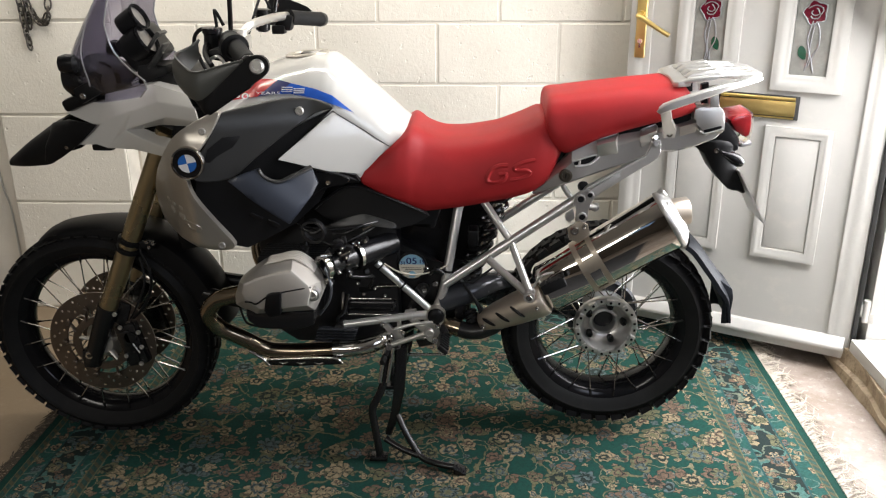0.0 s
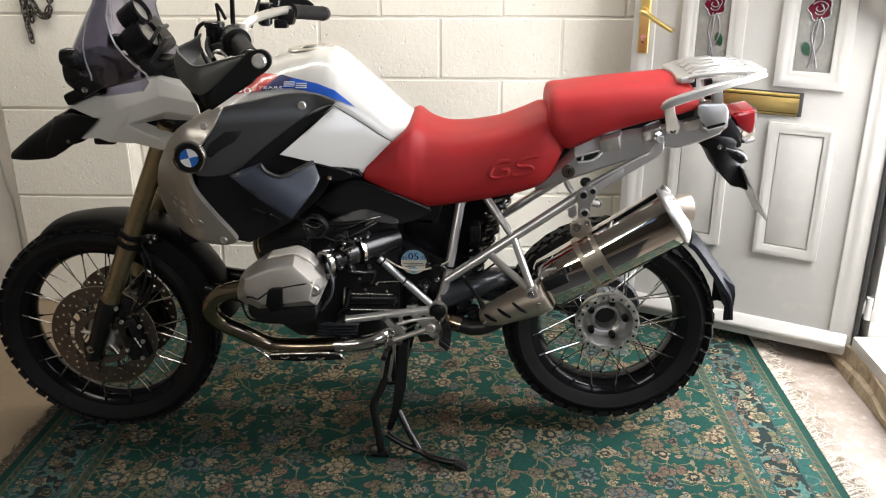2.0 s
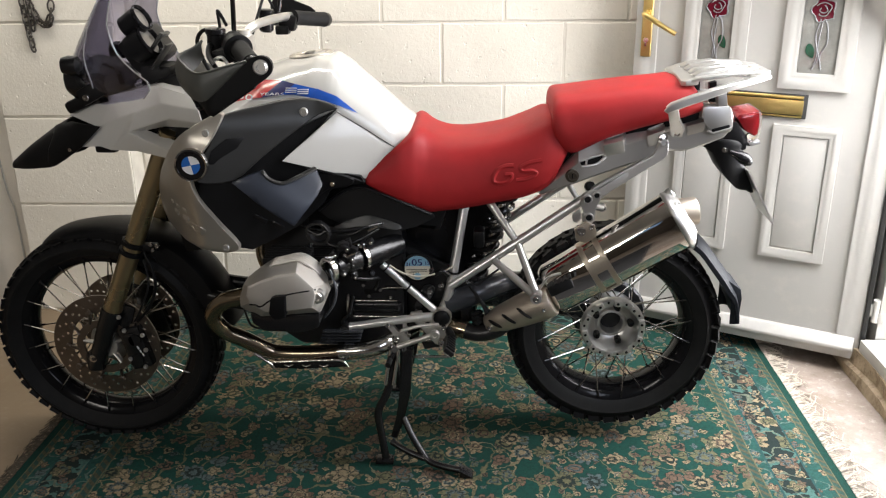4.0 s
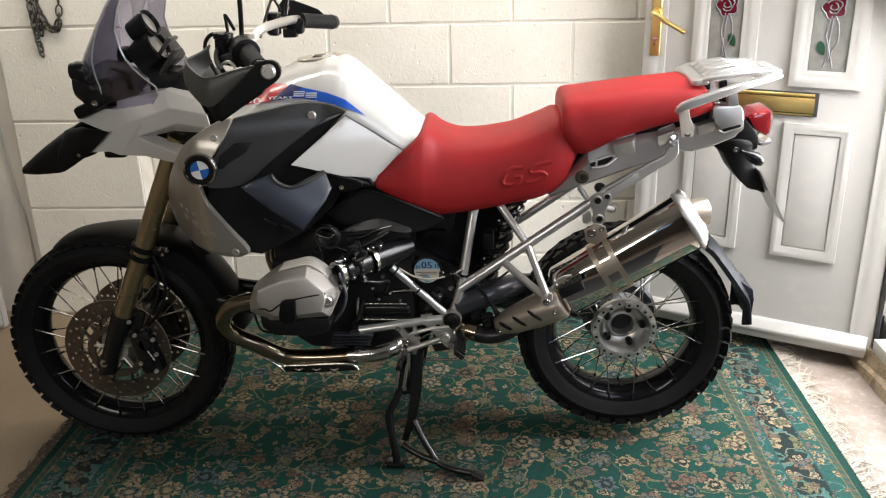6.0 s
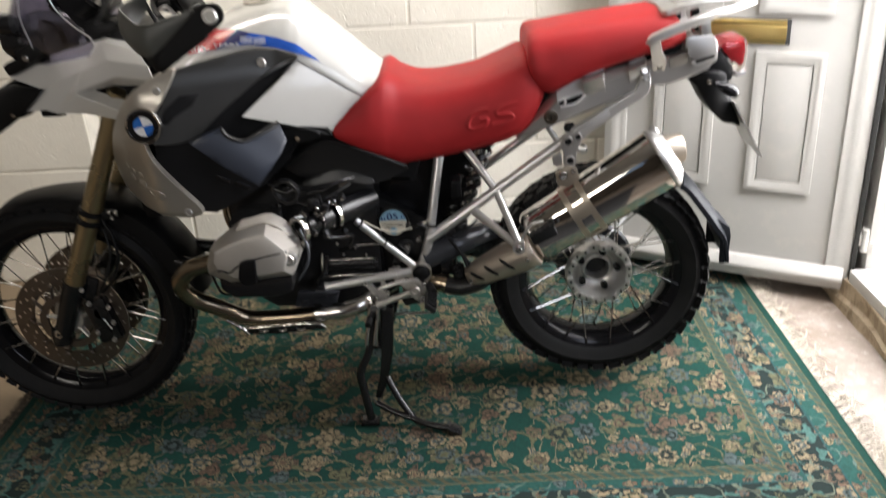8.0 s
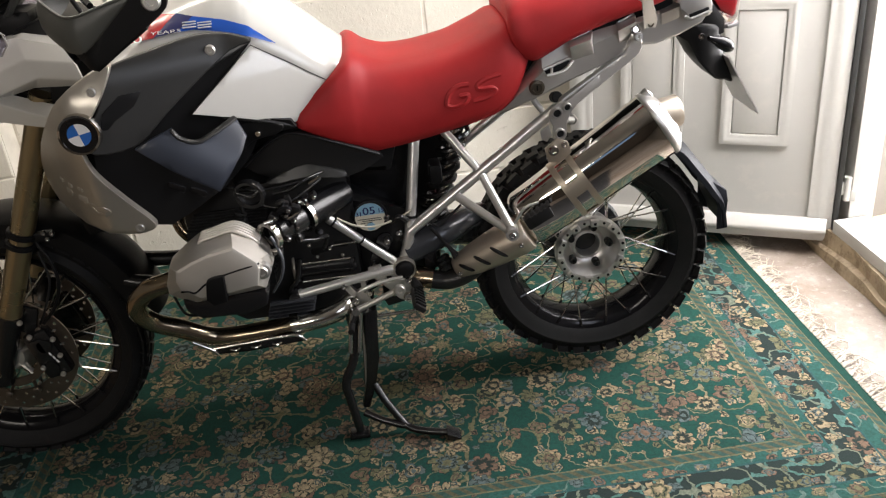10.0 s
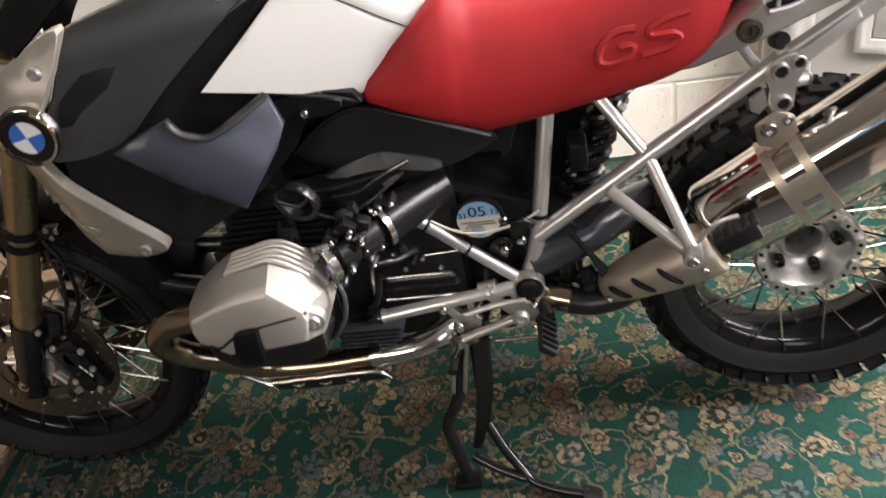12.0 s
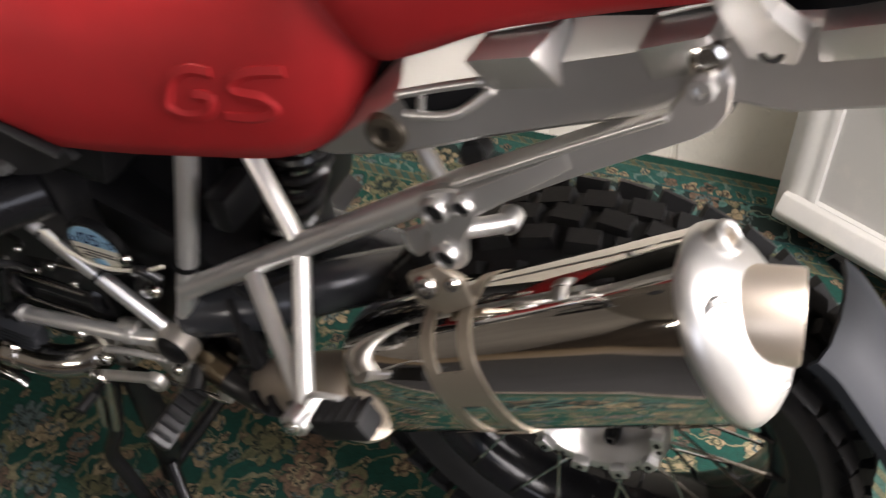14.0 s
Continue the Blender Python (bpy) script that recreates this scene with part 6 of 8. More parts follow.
rack = part("luggage_rack", flat_bar([(0.130, -0.100, 1.092), (0.165, -0.112, 1.104), (0.240, -0.112, 1.114), (0.320, -0.092, 1.116)], 0.026, 0.010), SATIN_CAST, bike, "silver luggage rack with slatted top")
part("rack_side", flat_bar([(0.130, 0.100, 1.092), (0.165, 0.112, 1.104), (0.240, 0.112, 1.114), (0.320, 0.092, 1.116)], 0.026, 0.010), SATIN_CAST, rack)
bm = bmesh.new()
front = [(0.118, -0.105), (0.128, -0.120), (0.160, -0.118), (0.168, -0.085), (0.160, -0.050), (0.160, 0.050), (0.168, 0.085), (0.160, 0.118), (0.128, 0.120), (0.118, 0.105), (0.126, 0.0)]
loft(bm, [[(x, y, 1.084 + 0.10 * (x - 0.118)) for x, y in front], [(x, y, 1.098 + 0.16 * (x - 0.118)) for x, y in front]])
soften(bm, bm.edges[:], 0.004)
part("rack_front", bm, CARRIER_CAST, rack, "curved silver front plate", 30)
for y in (-0.076, -0.026, 0.026, 0.076):
    bm = oblong(bmesh.new(), [((0.156, y, 1.104), 0.030, 0.008), ((0.170, y, 1.112), 0.032, 0.012), ((0.236, y, 1.121), 0.032, 0.012), ((0.246, y, 1.118), 0.028, 0.010), ((0.300, y * 0.95, 1.120), 0.026, 0.008)], 0.45)
    part("rack_slat", bm, SATIN_CAST, rack, angle=26)
for x, w, z, d in ((0.205, 0.118, 1.108, 0.030), (0.272, 0.104, 1.110, 0.022)):
    part("rack_crossbar", flat_bar([(x, -w, z), (x, w, z)], d, 0.010), CARRIER_CAST, rack)
bm = bmesh.new()
end = [(0.288, -0.114), (0.330, -0.098), (0.352, -0.070), (0.352, 0.070), (0.330, 0.098), (0.288, 0.114), (0.296, 0.05), (0.296, -0.05)]
loft(bm, [[(x, y, 1.104) for x, y in end], [(x, y, 1.117) for x, y in end]])
soften(bm, bm.edges[:], 0.004)
part("rack_end", bm, SATIN_CAST, rack, "broad silver end plate")
for y in (-0.020, 0.004):
    bm = lathe(bmesh.new(), [(0.0, 0.001), (0.005, 0.001), (0.006, 0.002), (0.010, 0.002), (0.010, -0.003), (0.0, -0.003)], (0.325, y, 1.1175), 14, (0, 0, 1), False)
    part("rack_eyelet", bm, TITAN, rack)
bm = prism(bmesh.new(), [(0.205, 1.072), (0.229, 1.076), (0.236, 1.034), (0.212, 1.030)], -0.132, -0.106, 0.003)
pair("rack_post", bm, SATIN_CAST, bike, "silver rack post")
bm = prism(bmesh.new(), [(0.192, 1.090), (0.210, 1.095), (0.214, 1.040), (0.198, 1.038)], -0.100, -0.080, 0.002)
pair("rack_post", bm, BLACK_PLASTIC, bike)
# tail casting: an outer shell, a lower sill, and a black bar for the slot's shade
TAIL = [(0.170, 1.006), (0.172, 1.034), (0.186, 1.038), (0.240, 1.038), (0.251, 1.020), (0.252, 0.985), (0.250, 0.970), (0.205, 0.963), (0.190, 0.976), (0.186, 1.000)]
casting = part("tail_casting", prism(bmesh.new(), TAIL, -0.136, 0.136, 0.009), CARRIER_CAST, bike, "silver cast tail section", 50)
bar("casting_sill", [(0.190, -0.133, 0.974), (0.204, -0.137, 0.968), (0.250, -0.137, 0.982)], 0.004, SATIN_CAST, casting, n=1)
part("casting_slot_shade", box(bmesh.new(), (0.222, -0.1362, 0.981), (0.046, 0.004, 0.008), 0.002, Matrix.Rotation(radians(-15), 3, "Y")), BLACK_PLASTIC, casting)
for x, z in ((0.208, 1.040), (0.184, 1.040)):
    bm = lathe(bmesh.new(), [(0.0, 0.002), (0.006, 0.002), (0.010, 0.004), (0.012, 0.0), (0.0, 0.0)], (x, -0.105, z - 0.001), 18, (0, 0, 1), False)
    part("casting_plug", bm, TITAN, casting)
# tail light
bm = prism(bmesh.new(), [(0.286, 0.988), (0.300, 0.995), (0.342, 1.003), (0.345, 0.975), (0.343, 0.947), (0.334, 0.940), (0.307, 0.957)], -0.052, 0.052, 0.006)
light = part("tail_light", bm, RED_LENS, bike, "red tail light lens")
cover = part("clear_cover", prism(bmesh.new(), [(0.277, 0.984), (0.286, 0.999), (0.346, 1.010), (0.351, 0.975), (0.347, 0.940), (0.326, 0.914), (0.310, 0.916)], -0.058, 0.058, 0.006), CLEAR, light, "clear outer lens")
cover.visible_shadow = False
bm = box(bmesh.new(), (0.338, -0.02, 0.922), (0.028, 0.08, 0.010), 0.004, Matrix.Rotation(radians(-16), 3, "Y"))
part("number_lamp", bm, CLEAR_LENS, light, "clear number plate lamp")
bm = prism(bmesh.new(), [(0.252, 0.985), (0.284, 0.982), (0.318, 0.938), (0.318, 0.905), (0.300, 0.900), (0.245, 0.93)], -0.056, 0.056, 0.006)
part("light_housing", bm, BLACK_PLASTIC, bike)
# plate hanger, indicator, plate
bm = panel([(0.188, 0.925), (0.240, 0.935), (0.290, 0.930), (0.318, 0.912), (0.312, 0.892), (0.330, 0.838), (0.360, 0.776), (0.333, 0.786), (0.302, 0.797), (0.254, 0.848), (0.228, 0.896)], lambda x, z: -0.050 - 0.02 * math.sin(x * 30), 0.10, 0.02, smooth_edge=2, bevel=0.006)
hanger = part("plate_hanger", bm, BLACK_PLASTIC, bike, "black plastic plate hanger")
bolt((0.256, -0.068, 0.908), 0.008, STEEL, hanger)
rings = []
for s, r in ((0.0, 0.006), (0.016, 0.009), (0.032, 0.015), (0.052, 0.017), (0.066, 0.012), (0.072, 0.004)):
    c = V((0.262, -0.098, 0.910)) + V((0.85, 0, -0.40)) * s
    rings.append([c + V((0.2 * r * math.sin(a), r * 1.2 * math.cos(a), r * math.sin(a))) for a in (2 * math.pi * i / 14 for i in range(14))])
ind = pair("indicator", loft(bmesh.new(), rings), BLACK_GLOSS, bike, "dark indicator lamp")
pz = [V((0.322, 0, 0.850)), V((0.405, 0, 0.702))]
dn2 = (pz[1] - pz[0]).normalized()
nn = V((-dn2.z, 0, dn2.x))
rings = [[pz[0] + nn * o + V((0, y, 0)) for o, y in ((0.0, -0.075), (0.004, -0.075), (0.004, 0.075), (0.0, 0.075))], [pz[1] + nn * o + V((0, y, 0)) for o, y in ((0.0, -0.075), (0.004, -0.075), (0.004, 0.075), (0.0, 0.075))]]
plate = part("number_plate", loft(bmesh.new(), rings), SILVER, bike, "pale number plate seen from its edge")
bm = bmesh.new()
for r2 in range(2):
    box(bm, pz[0] + dn2 * (0.050 + 0.055 * r2) + nn * 0.0048, (0.002, 0.11, 0.030), 0, Matrix.Rotation(math.atan2(-dn2.z, dn2.x) + math.pi / 2, 3, "Y"))
part("plate_bars", bm, BLACK_PLASTIC, plate)
# rear mudguard and its skirt
hug = [(p.x, p.z, 0.072, ramp([(0.1, 0.015), (0.22, 0.026), (0.33, 0.026), (0.36, 0.01)], p.x)) for p in curve([(0.215, 0, 0.645), (0.240, 0, 0.624), (0.280, 0, 0.572), (0.318, 0, 0.520), (0.345, 0, 0.470), (0.356, 0, 0.400)], 4)]
part("rear_mudguard", mudguard(hug, 0.072, 0.04), SLATE_DARK, bike, "dark slate rear mudguard")
bm = prism(bmesh.new(), [(0.300, 0.535), (0.348, 0.500), (0.352, 0.470), (0.350, 0.395), (0.340, 0.425), (0.325, 0.455)], -0.060, 0.060, 0.004)
part("mudguard_skirt", bm, SLATE_DARK, bike)

# exhaust ----------------------------------------------------------
MD, MU = V((0.847, 0, 0.5314)), V((-0.5314, 0, 0.847))
M0 = V((-0.182, -0.1425, 0.540))
MH, MW = 0.0770, 0.0655


def oval(s, kh, kw, n=40, lift=0.0, dy=0.0):
    c = M0 + MD * s + MU * lift + V((0, dy, 0))
    kh, kw, pts = kh * (1 + 0.28 * (s - 0.215)), kw * (1 + 0.28 * (s - 0.215)), []
    for i in range(n):
        a = 2 * math.pi * i / n
        cu, su = math.cos(a), math.sin(a)
        pts.append(c + MU * (MH * kh * math.copysign(abs(su) ** 0.85, su)) + V((0, MW * kw * math.copysign(abs(cu) ** 0.85, cu), 0)))
    return pts


bm = loft(bmesh.new(), [oval(-0.030, 0.62, 0.55), oval(-0.024, 0.84, 0.8), oval(-0.014, 0.95, 0.95), oval(-0.006, 1, 1), oval(0.10, 1, 1), oval(0.20, 1, 1), oval(0.30, 1, 1), oval(0.368, 1, 1), oval(0.372, 0.99, 0.99)])
muffler = part("muffler", bm, CHROME, bike, "polished chrome oval muffler", 50)
bm = loft(bmesh.new(), [oval(0.362, 1.01, 1.01), oval(0.364, 1.03, 1.035), oval(0.372, 1.03, 1.035), oval(0.380, 0.955, 0.94, lift=-0.001), oval(0.391, 0.80, 0.76, lift=0.0), oval(0.399, 0.60, 0.58, lift=0.002), oval(0.402, 0.48, 0.50, lift=0.004)])
cap2 = part("end_cap", bm, SATIN_CAST, muffler, "silver cast muffler end cap", 60)
OD = V((0.95, 0.10, 0.12)).normalized()
oc = V((0.186, -0.143, 0.764)) - OD * 0.057
bm = lathe(bmesh.new(), [(0.034, 0.0), (0.0375, 0.0), (0.0375, 0.046), (0.0365, 0.048), (0.0335, 0.046), (0.033, -0.01)], oc, 32, OD)
part("outlet", bm, HEAT_SHIELD, muffler, "bronze-tinted outlet pipe")
bm = lathe(bmesh.new(), [(0.0, 0.024), (0.0332, 0.024), (0.0332, 0.020), (0.0, 0.020)], oc, 24, OD, False)
part("outlet_bore", bm, BLACK_PLASTIC, muffler)
for c, way in ((V((0.128, -0.184, 0.788)), V((0.66, -0.68, 0.33))), (V((0.122, -0.122, 0.812)), V((0.70, 0.1, 0.70))), (V((0.180, -0.176, 0.706)), V((0.80, -0.55, -0.25)))):
    way.normalize()
    c = c - way * 0.004 - MD * 0.006
    bm = lathe(bmesh.new(), [(0.0105, 0.002), (0.0125, 0.003), (0.0150, 0.0), (0.0150, -0.012), (0.0105, -0.012)], c, 24, way)
    part("bolt_well", bm, CARRIER_CAST, muffler)
    bm = lathe(bmesh.new(), [(0.0, -0.003), (0.0035, -0.003), (0.004, 0.001), (0.0070, 0.001), (0.0080, -0.002), (0.0080, -0.012), (0.0, -0.012)], c, 16, way, False)
    part("cap_bolt", bm, HEAT_SHIELD, muffler)
# strap: two hoops joined by bridges
bm = bmesh.new()
for s0 in (0.104, 0.150):
    inner = [oval(s0, 1.005, 1.005), oval(s0, 1.022, 1.026), oval(s0 + 0.015, 1.022, 1.026), oval(s0 + 0.015, 1.005, 1.005)]
    loft(bm, inner + [inner[0]], cap=False)
strap = part("muffler_strap", bm, STRAP_STEEL, muffler, "dull steel muffler strap", 30)
for grp in ((9, 10), (17, 18, 19), (25, 26, 27)):
    bm = bmesh.new()
    a, b = oval(0.116, 1.02, 1.024), oval(0.158, 1.02, 1.024)
    for i in grp:
        bm.faces.new([bm.verts.new(p) for p in (a[i], a[i + 1], b[i + 1], b[i])])
    bmesh.ops.remove_doubles(bm, verts=bm.verts, dist=1e-5)
    bmesh.ops.recalc_face_normals(bm, faces=bm.faces)
    bmesh.ops.solidify(bm, geom=bm.faces[:], thickness=0.002)
    part("strap_bridge", bm, STRAP_STEEL, muffler)
bm = prism(bmesh.new(), [(-0.142, 0.716), (-0.112, 0.738), (-0.088, 0.728), (-0.080, 0.700), (-0.108, 0.676), (-0.136, 0.684)], -0.166, -0.158, 0.002)
part("strap_tab", bm, STRAP_STEEL, muffler)
# front neck, connecting pipe, slotted heat shield
bm = loft(bmesh.new(), [[M0 + MD * s + MU * (MH * k * math.sin(a)) + V((0, MW * k * math.cos(a), 0)) for a in (2 * math.pi * i / 24 for i in range(24))] for s, k in ((-0.05, 0.50), (-0.03, 0.62), (-0.016, 0.66), (-0.010, 0.66))])
part("muffler_neck", bm, BLACK_METAL, muffler)
bar("link_pipe", [(-0.56, -0.07, 0.415), (-0.463, -0.135, 0.412), (-0.399, -0.150, 0.400), (-0.345, -0.155, 0.415), (-0.300, -0.160, 0.455), (-0.235, -0.165, 0.505)], 0.024, ENGINE_DARK, label="dark link pipe")
bar("link_collar", [(-0.478, -0.128, 0.413), (-0.455, -0.138, 0.411), (-0.430, -0.145, 0.406)], 0.0265, HEADER)
HS0, HS1 = V((-0.372, -0.150, 0.428)), V((-0.192, -0.178, 0.522))
hd = (HS1 - HS0).normalized()
hu = V((-hd.z, 0, hd.x)).normalized()
hy = hd.cross(hu)
rings = []
for s, r in ((0.0, 0.022), (0.006, 0.029), (0.05, 0.038), (0.11, 0.045), (0.17, 0.049), (0.196, 0.048), (0.202, 0.044)):
    rings.append([HS0 + hd * s + (hu * math.sin(a) + hy * math.cos(a)) * r for a in (2 * math.pi * i / 28 for i in range(28))])
shield = part("heat_shield", loft(bmesh.new(), rings), HEAT_SHIELD, bike, "bronze slotted heat shield", 50)
# slots are not cut: black bars stand in for the shade inside them
for s, r in ((0.040, 0.0366), (0.083, 0.0425), (0.130, 0.0468)):
    bm = bmesh.new()
    pts = []
    sgn = 1 if (HS0 + hy).y < HS0.y else -1
    for a in (-14, -4, 6, 16, 26, 36):
        w = radians(a)
        pts.append(HS0 + hd * (s - 0.022 * a / 45) + (hu * math.sin(w) + hy * sgn * math.cos(w)) * r)
    tube(bm, pts, [0.0045, 0.008, 0.0085, 0.0085, 0.008, 0.0045], 8, flat=0.5)
    part("shield_slot", bm, BLACK_PLASTIC, shield)
for s in (0.012, 0.180):
    p = HS0 + hd * s + hy * (1 if (HS0 + hy).y < HS0.y else -1) * (0.030 if s < 0.1 else 0.049)
    bolt(p, 0.006, STEEL, shield)
# pillion foot peg, folded up
pd = (V((-0.085, 0, 0.600)) - V((-0.235, 0, 0.525))).normalized()
bm = bmesh.new()
box(bm, V((-0.181, -0.250, 0.589)), (0.066, 0.030, 0.030), 0.006, Matrix.Rotation(-math.atan2(pd.z, pd.x), 3, "Y"))
peg2 = part("pillion_peg", bm, RUBBER, bike, "black rubber folded pillion peg")
for k in range(5):
    bm = box(bmesh.new(), V((-0.181, -0.250, 0.589)) + pd * (-0.026 + 0.013 * k) + V((0, 0, 0.016)), (0.007, 0.030, 0.005), 0.001, Matrix.Rotation(-math.atan2(pd.z, pd.x), 3, "Y"))
    part("tooth", bm, RUBBER, peg2)
bar("peg_bracket", [NA + V((0.006, 0, 0.020)), V((-0.212, -0.250, 0.614)), V((-0.180, -0.250, 0.624))], 0.0032, SILVER, n=3)
# header pipe loop
bar("header_pipe", [(-0.960, -0.300, 0.585), (-1.015, -0.300, 0.572), (-1.070, -0.290, 0.552), (-1.106, -0.272, 0.505), (-1.092, -0.245, 0.450), (-1.037, -0.225, 0.408), (-0.985, -0.207, 0.368), (-0.945, -0.200, 0.356), (-0.860, -0.196, 0.354), (-0.760, -0.190, 0.358)], 0.0225, HEADER, both=True, seg=20, label="heat-tinted header pipe")
bar("collector_pipe", [(-0.775, -0.190, 0.357), (-0.706, -0.187, 0.364), (-0.660, -0.170, 0.373), (-0.630, -0.130, 0.380), (-0.57, -0.06, 0.390)], 0.0240, STEEL, both=True, seg=20, label="polished collector pipe")
bm = tube(bmesh.new(), [(-0.785, -0.190, 0.3585), (-0.765, -0.190, 0.361)], 0.0275, 20)
pair("pipe_clamp", bm, STEEL, bike)
bm = bmesh.new()
prism(bm, [(-0.979, 0.336), (-0.894, 0.341), (-0.785, 0.345), (-0.757, 0.326), (-0.895, 0.318), (-0.968, 0.320)], -0.222, -0.208, 0.003)
guard = pair("pipe_guard", bm, BLACK_METAL, bike, "dark pipe guard with a bright rolled edge")
for x in (-0.925, -0.875, -0.825):
    bm = tube(bmesh.new(), curve([(x - 0.012, -0.223, 0.331), (x, -0.223, 0.327), (x + 0.012, -0.223, 0.332)], 4), 0.0022, 6)
    part("guard_slot", bm, STEEL, guard)
bar("guard_lip", [(-1.019, -0.225, 0.366), (-0.979, -0.224, 0.337), (-0.968, -0.223, 0.321)], 0.0045, STEEL, both=True)
bar("guard_edge", [(-0.979, -0.222, 0.338), (-0.894, -0.221, 0.342), (-0.786, -0.221, 0.346), (-0.757, -0.221, 0.327)], 0.0038, STEEL, both=True)

# engine -----------------------------------------------------------
bm = bmesh.new()
prism(bm, [(-0.99, 0.42), (-0.90, 0.355), (-0.66, 0.35), (-0.60, 0.38), (-0.60, 0.70), (-0.70, 0.76), (-0.93, 0.74), (-0.99, 0.66)], -0.145, 0.145, 0.02)
part("crankcase", bm, ENGINE_DARK, bike, "dark cast crankcase")
bm = prism(bmesh.new(), [(-0.62, 0.40), (-0.50, 0.38), (-0.40, 0.42), (-0.40, 0.53), (-0.47, 0.56), (-0.62, 0.66)], -0.100, 0.100, 0.02)
part("gearbox", bm, ENGINE_DARK, bike, "dark cast gearbox")
for k in range(5):
    bm = box(bmesh.new(), (-0.784 + 0.003 * k, -0.183, 0.383 + 0.0092 * k), (0.112, 0.026, 0.0018), 0.0006)
    pair("oil_fin", bm, SWING_GREY, bike)
bm = prism(bmesh.new(), [(-0.86, 0.70), (-0.62, 0.74), (-0.50, 0.70), (-0.47, 0.80), (-0.60, 0.87), (-0.86, 0.86)], -0.15, 0.15, 0.015)
part("airbox", bm, BLACK_PLASTIC, bike, "black air filter box")
bm = prism(bmesh.new(), [(-0.70, 0.56), (-0.52, 0.52), (-0.47, 0.58), (-0.44, 0.76), (-0.60, 0.76)], -0.050, 0.050, 0.012)
part("battery_cover", bm, BLACK_GLOSS, bike, "black inner cover")
# cylinder barrel fins, head and cover
for k in range(7):
    bm = box(bmesh.new(), (-0.875, -0.160 - 0.017 * k, 0.590), (0.17, 0.004, 0.15), 0.015)
    pair("cylinder_fin", bm, BLACK_PLASTIC, bike)
COVER_BACK = [(-1.015, 0.575), (-1.0, 0.616), (-0.966, 0.643), (-0.935, 0.664), (-0.854, 0.681), (-0.81, 0.659), (-0.782, 0.622), (-0.779, 0.593), (-0.804, 0.536), (-0.893, 0.526), (-0.966, 0.519), (-1.015, 0.551)]
COVER_FACE = [(-0.973, 0.615), (-0.968, 0.639), (-0.934, 0.655), (-0.897, 0.667), (-0.844, 0.677), (-0.82, 0.653), (-0.804, 0.636), (-0.801, 0.618), (-0.81, 0.582), (-0.871, 0.573), (-0.931, 0.569), (-0.968, 0.595)]


def cover_ring(y, s, grow=1.0):
    """A section of the cover, s of the way from its wide back outline to its smaller front face."""
    mid = (-0.885, 0.605)
    return [V((mid[0] + (a[0] + (b[0] - a[0]) * s - mid[0]) * grow, y, mid[1] + (a[1] + (b[1] - a[1]) * s - mid[1]) * grow)) for a, b in zip(COVER_BACK, COVER_FACE)]


bm = loft(bmesh.new(), [cover_ring(-0.262, 0.0, 0.96), cover_ring(-0.268, 0.0), cover_ring(-0.318, 0.04), cover_ring(-0.326, 0.10), cover_ring(-0.380, 0.90), cover_ring(-0.388, 1.0), cover_ring(-0.391, 1.0, 0.93), cover_ring(-0.394, 1.0, 0.5)])
head = pair("cylinder_head_cover", bm, HEAD_CAST, bike, "silver cast cylinder head cover", 24)
for k in range(5):
    row = cover_ring(-0.276 - 0.0115 * k, 0.0)
    pts = [row[3] + V((0.010, 0, 0.001)), row[3] + V((0.014, 0, 0.0062)), row[3].lerp(row[4], 0.5) + V((0, 0, 0.004)), row[4] + V((0, 0, 0.004)), row[4].lerp(row[5], 0.6) + V((0.003, 0, 0.003)), row[5].lerp(row[6], 0.3) + V((0.001, 0, 0))]
    part("cover_rib", tube(bmesh.new(), curve(pts, 4), 0.0036, 8), HEAD_CAST, head)
bar("cover_seam", [(-0.968, -0.388, 0.590), (-0.953, -0.391, 0.591), (-0.938, -0.393, 0.587), (-0.910, -0.394, 0.606), (-0.866, -0.3935, 0.621), (-0.815, -0.390, 0.630), (-0.800, -0.380, 0.629)], 0.0022, BLACK_PLASTIC, head)
bm = prism(bmesh.new(), [(-0.91, 0.614), (-0.918, 0.572), (-0.905, 0.554), (-0.876, 0.56), (-0.872, 0.622), (-0.897, 0.62)], -0.404, -0.360, 0.005)
part("plug_cover", bm, BLACK_PLASTIC, head, "black spark plug cover")
bm = lathe(bmesh.new(), [(0.0, 0.004), (0.007, 0.004), (0.008, 0.009), (0.011, 0.009), (0.013, 0.005), (0.018, 0.003), (0.020, -0.010), (0.0, -0.010)], (-0.798, -0.372, 0.606), 20, (0, -1, 0), False)
part("cover_bolt", bm, SATIN_CAST, head)
bm = prism(bmesh.new(), [(-0.985, 0.548), (-0.950, 0.545), (-0.930, 0.535), (-0.885, 0.545), (-0.800, 0.545), (-0.805, 0.505), (-0.850, 0.490), (-0.950, 0.492), (-0.98, 0.515)], -0.345, -0.15, 0.016)
pair("cylinder_head", bm, BLACK_METAL, bike, "black cylinder head underside")
bar("cover_clip", [(-0.775, -0.310, 0.655), (-0.758, -0.325, 0.610), (-0.764, -0.335, 0.570), (-0.790, -0.335, 0.532)], 0.0045, SWING_GREY, both=True, flat=0.5)
bar("guard_cable", [(-1.01, -0.30, 0.535), (-0.99, -0.32, 0.500), (-0.965, -0.30, 0.48)], 0.003, RUBBER)
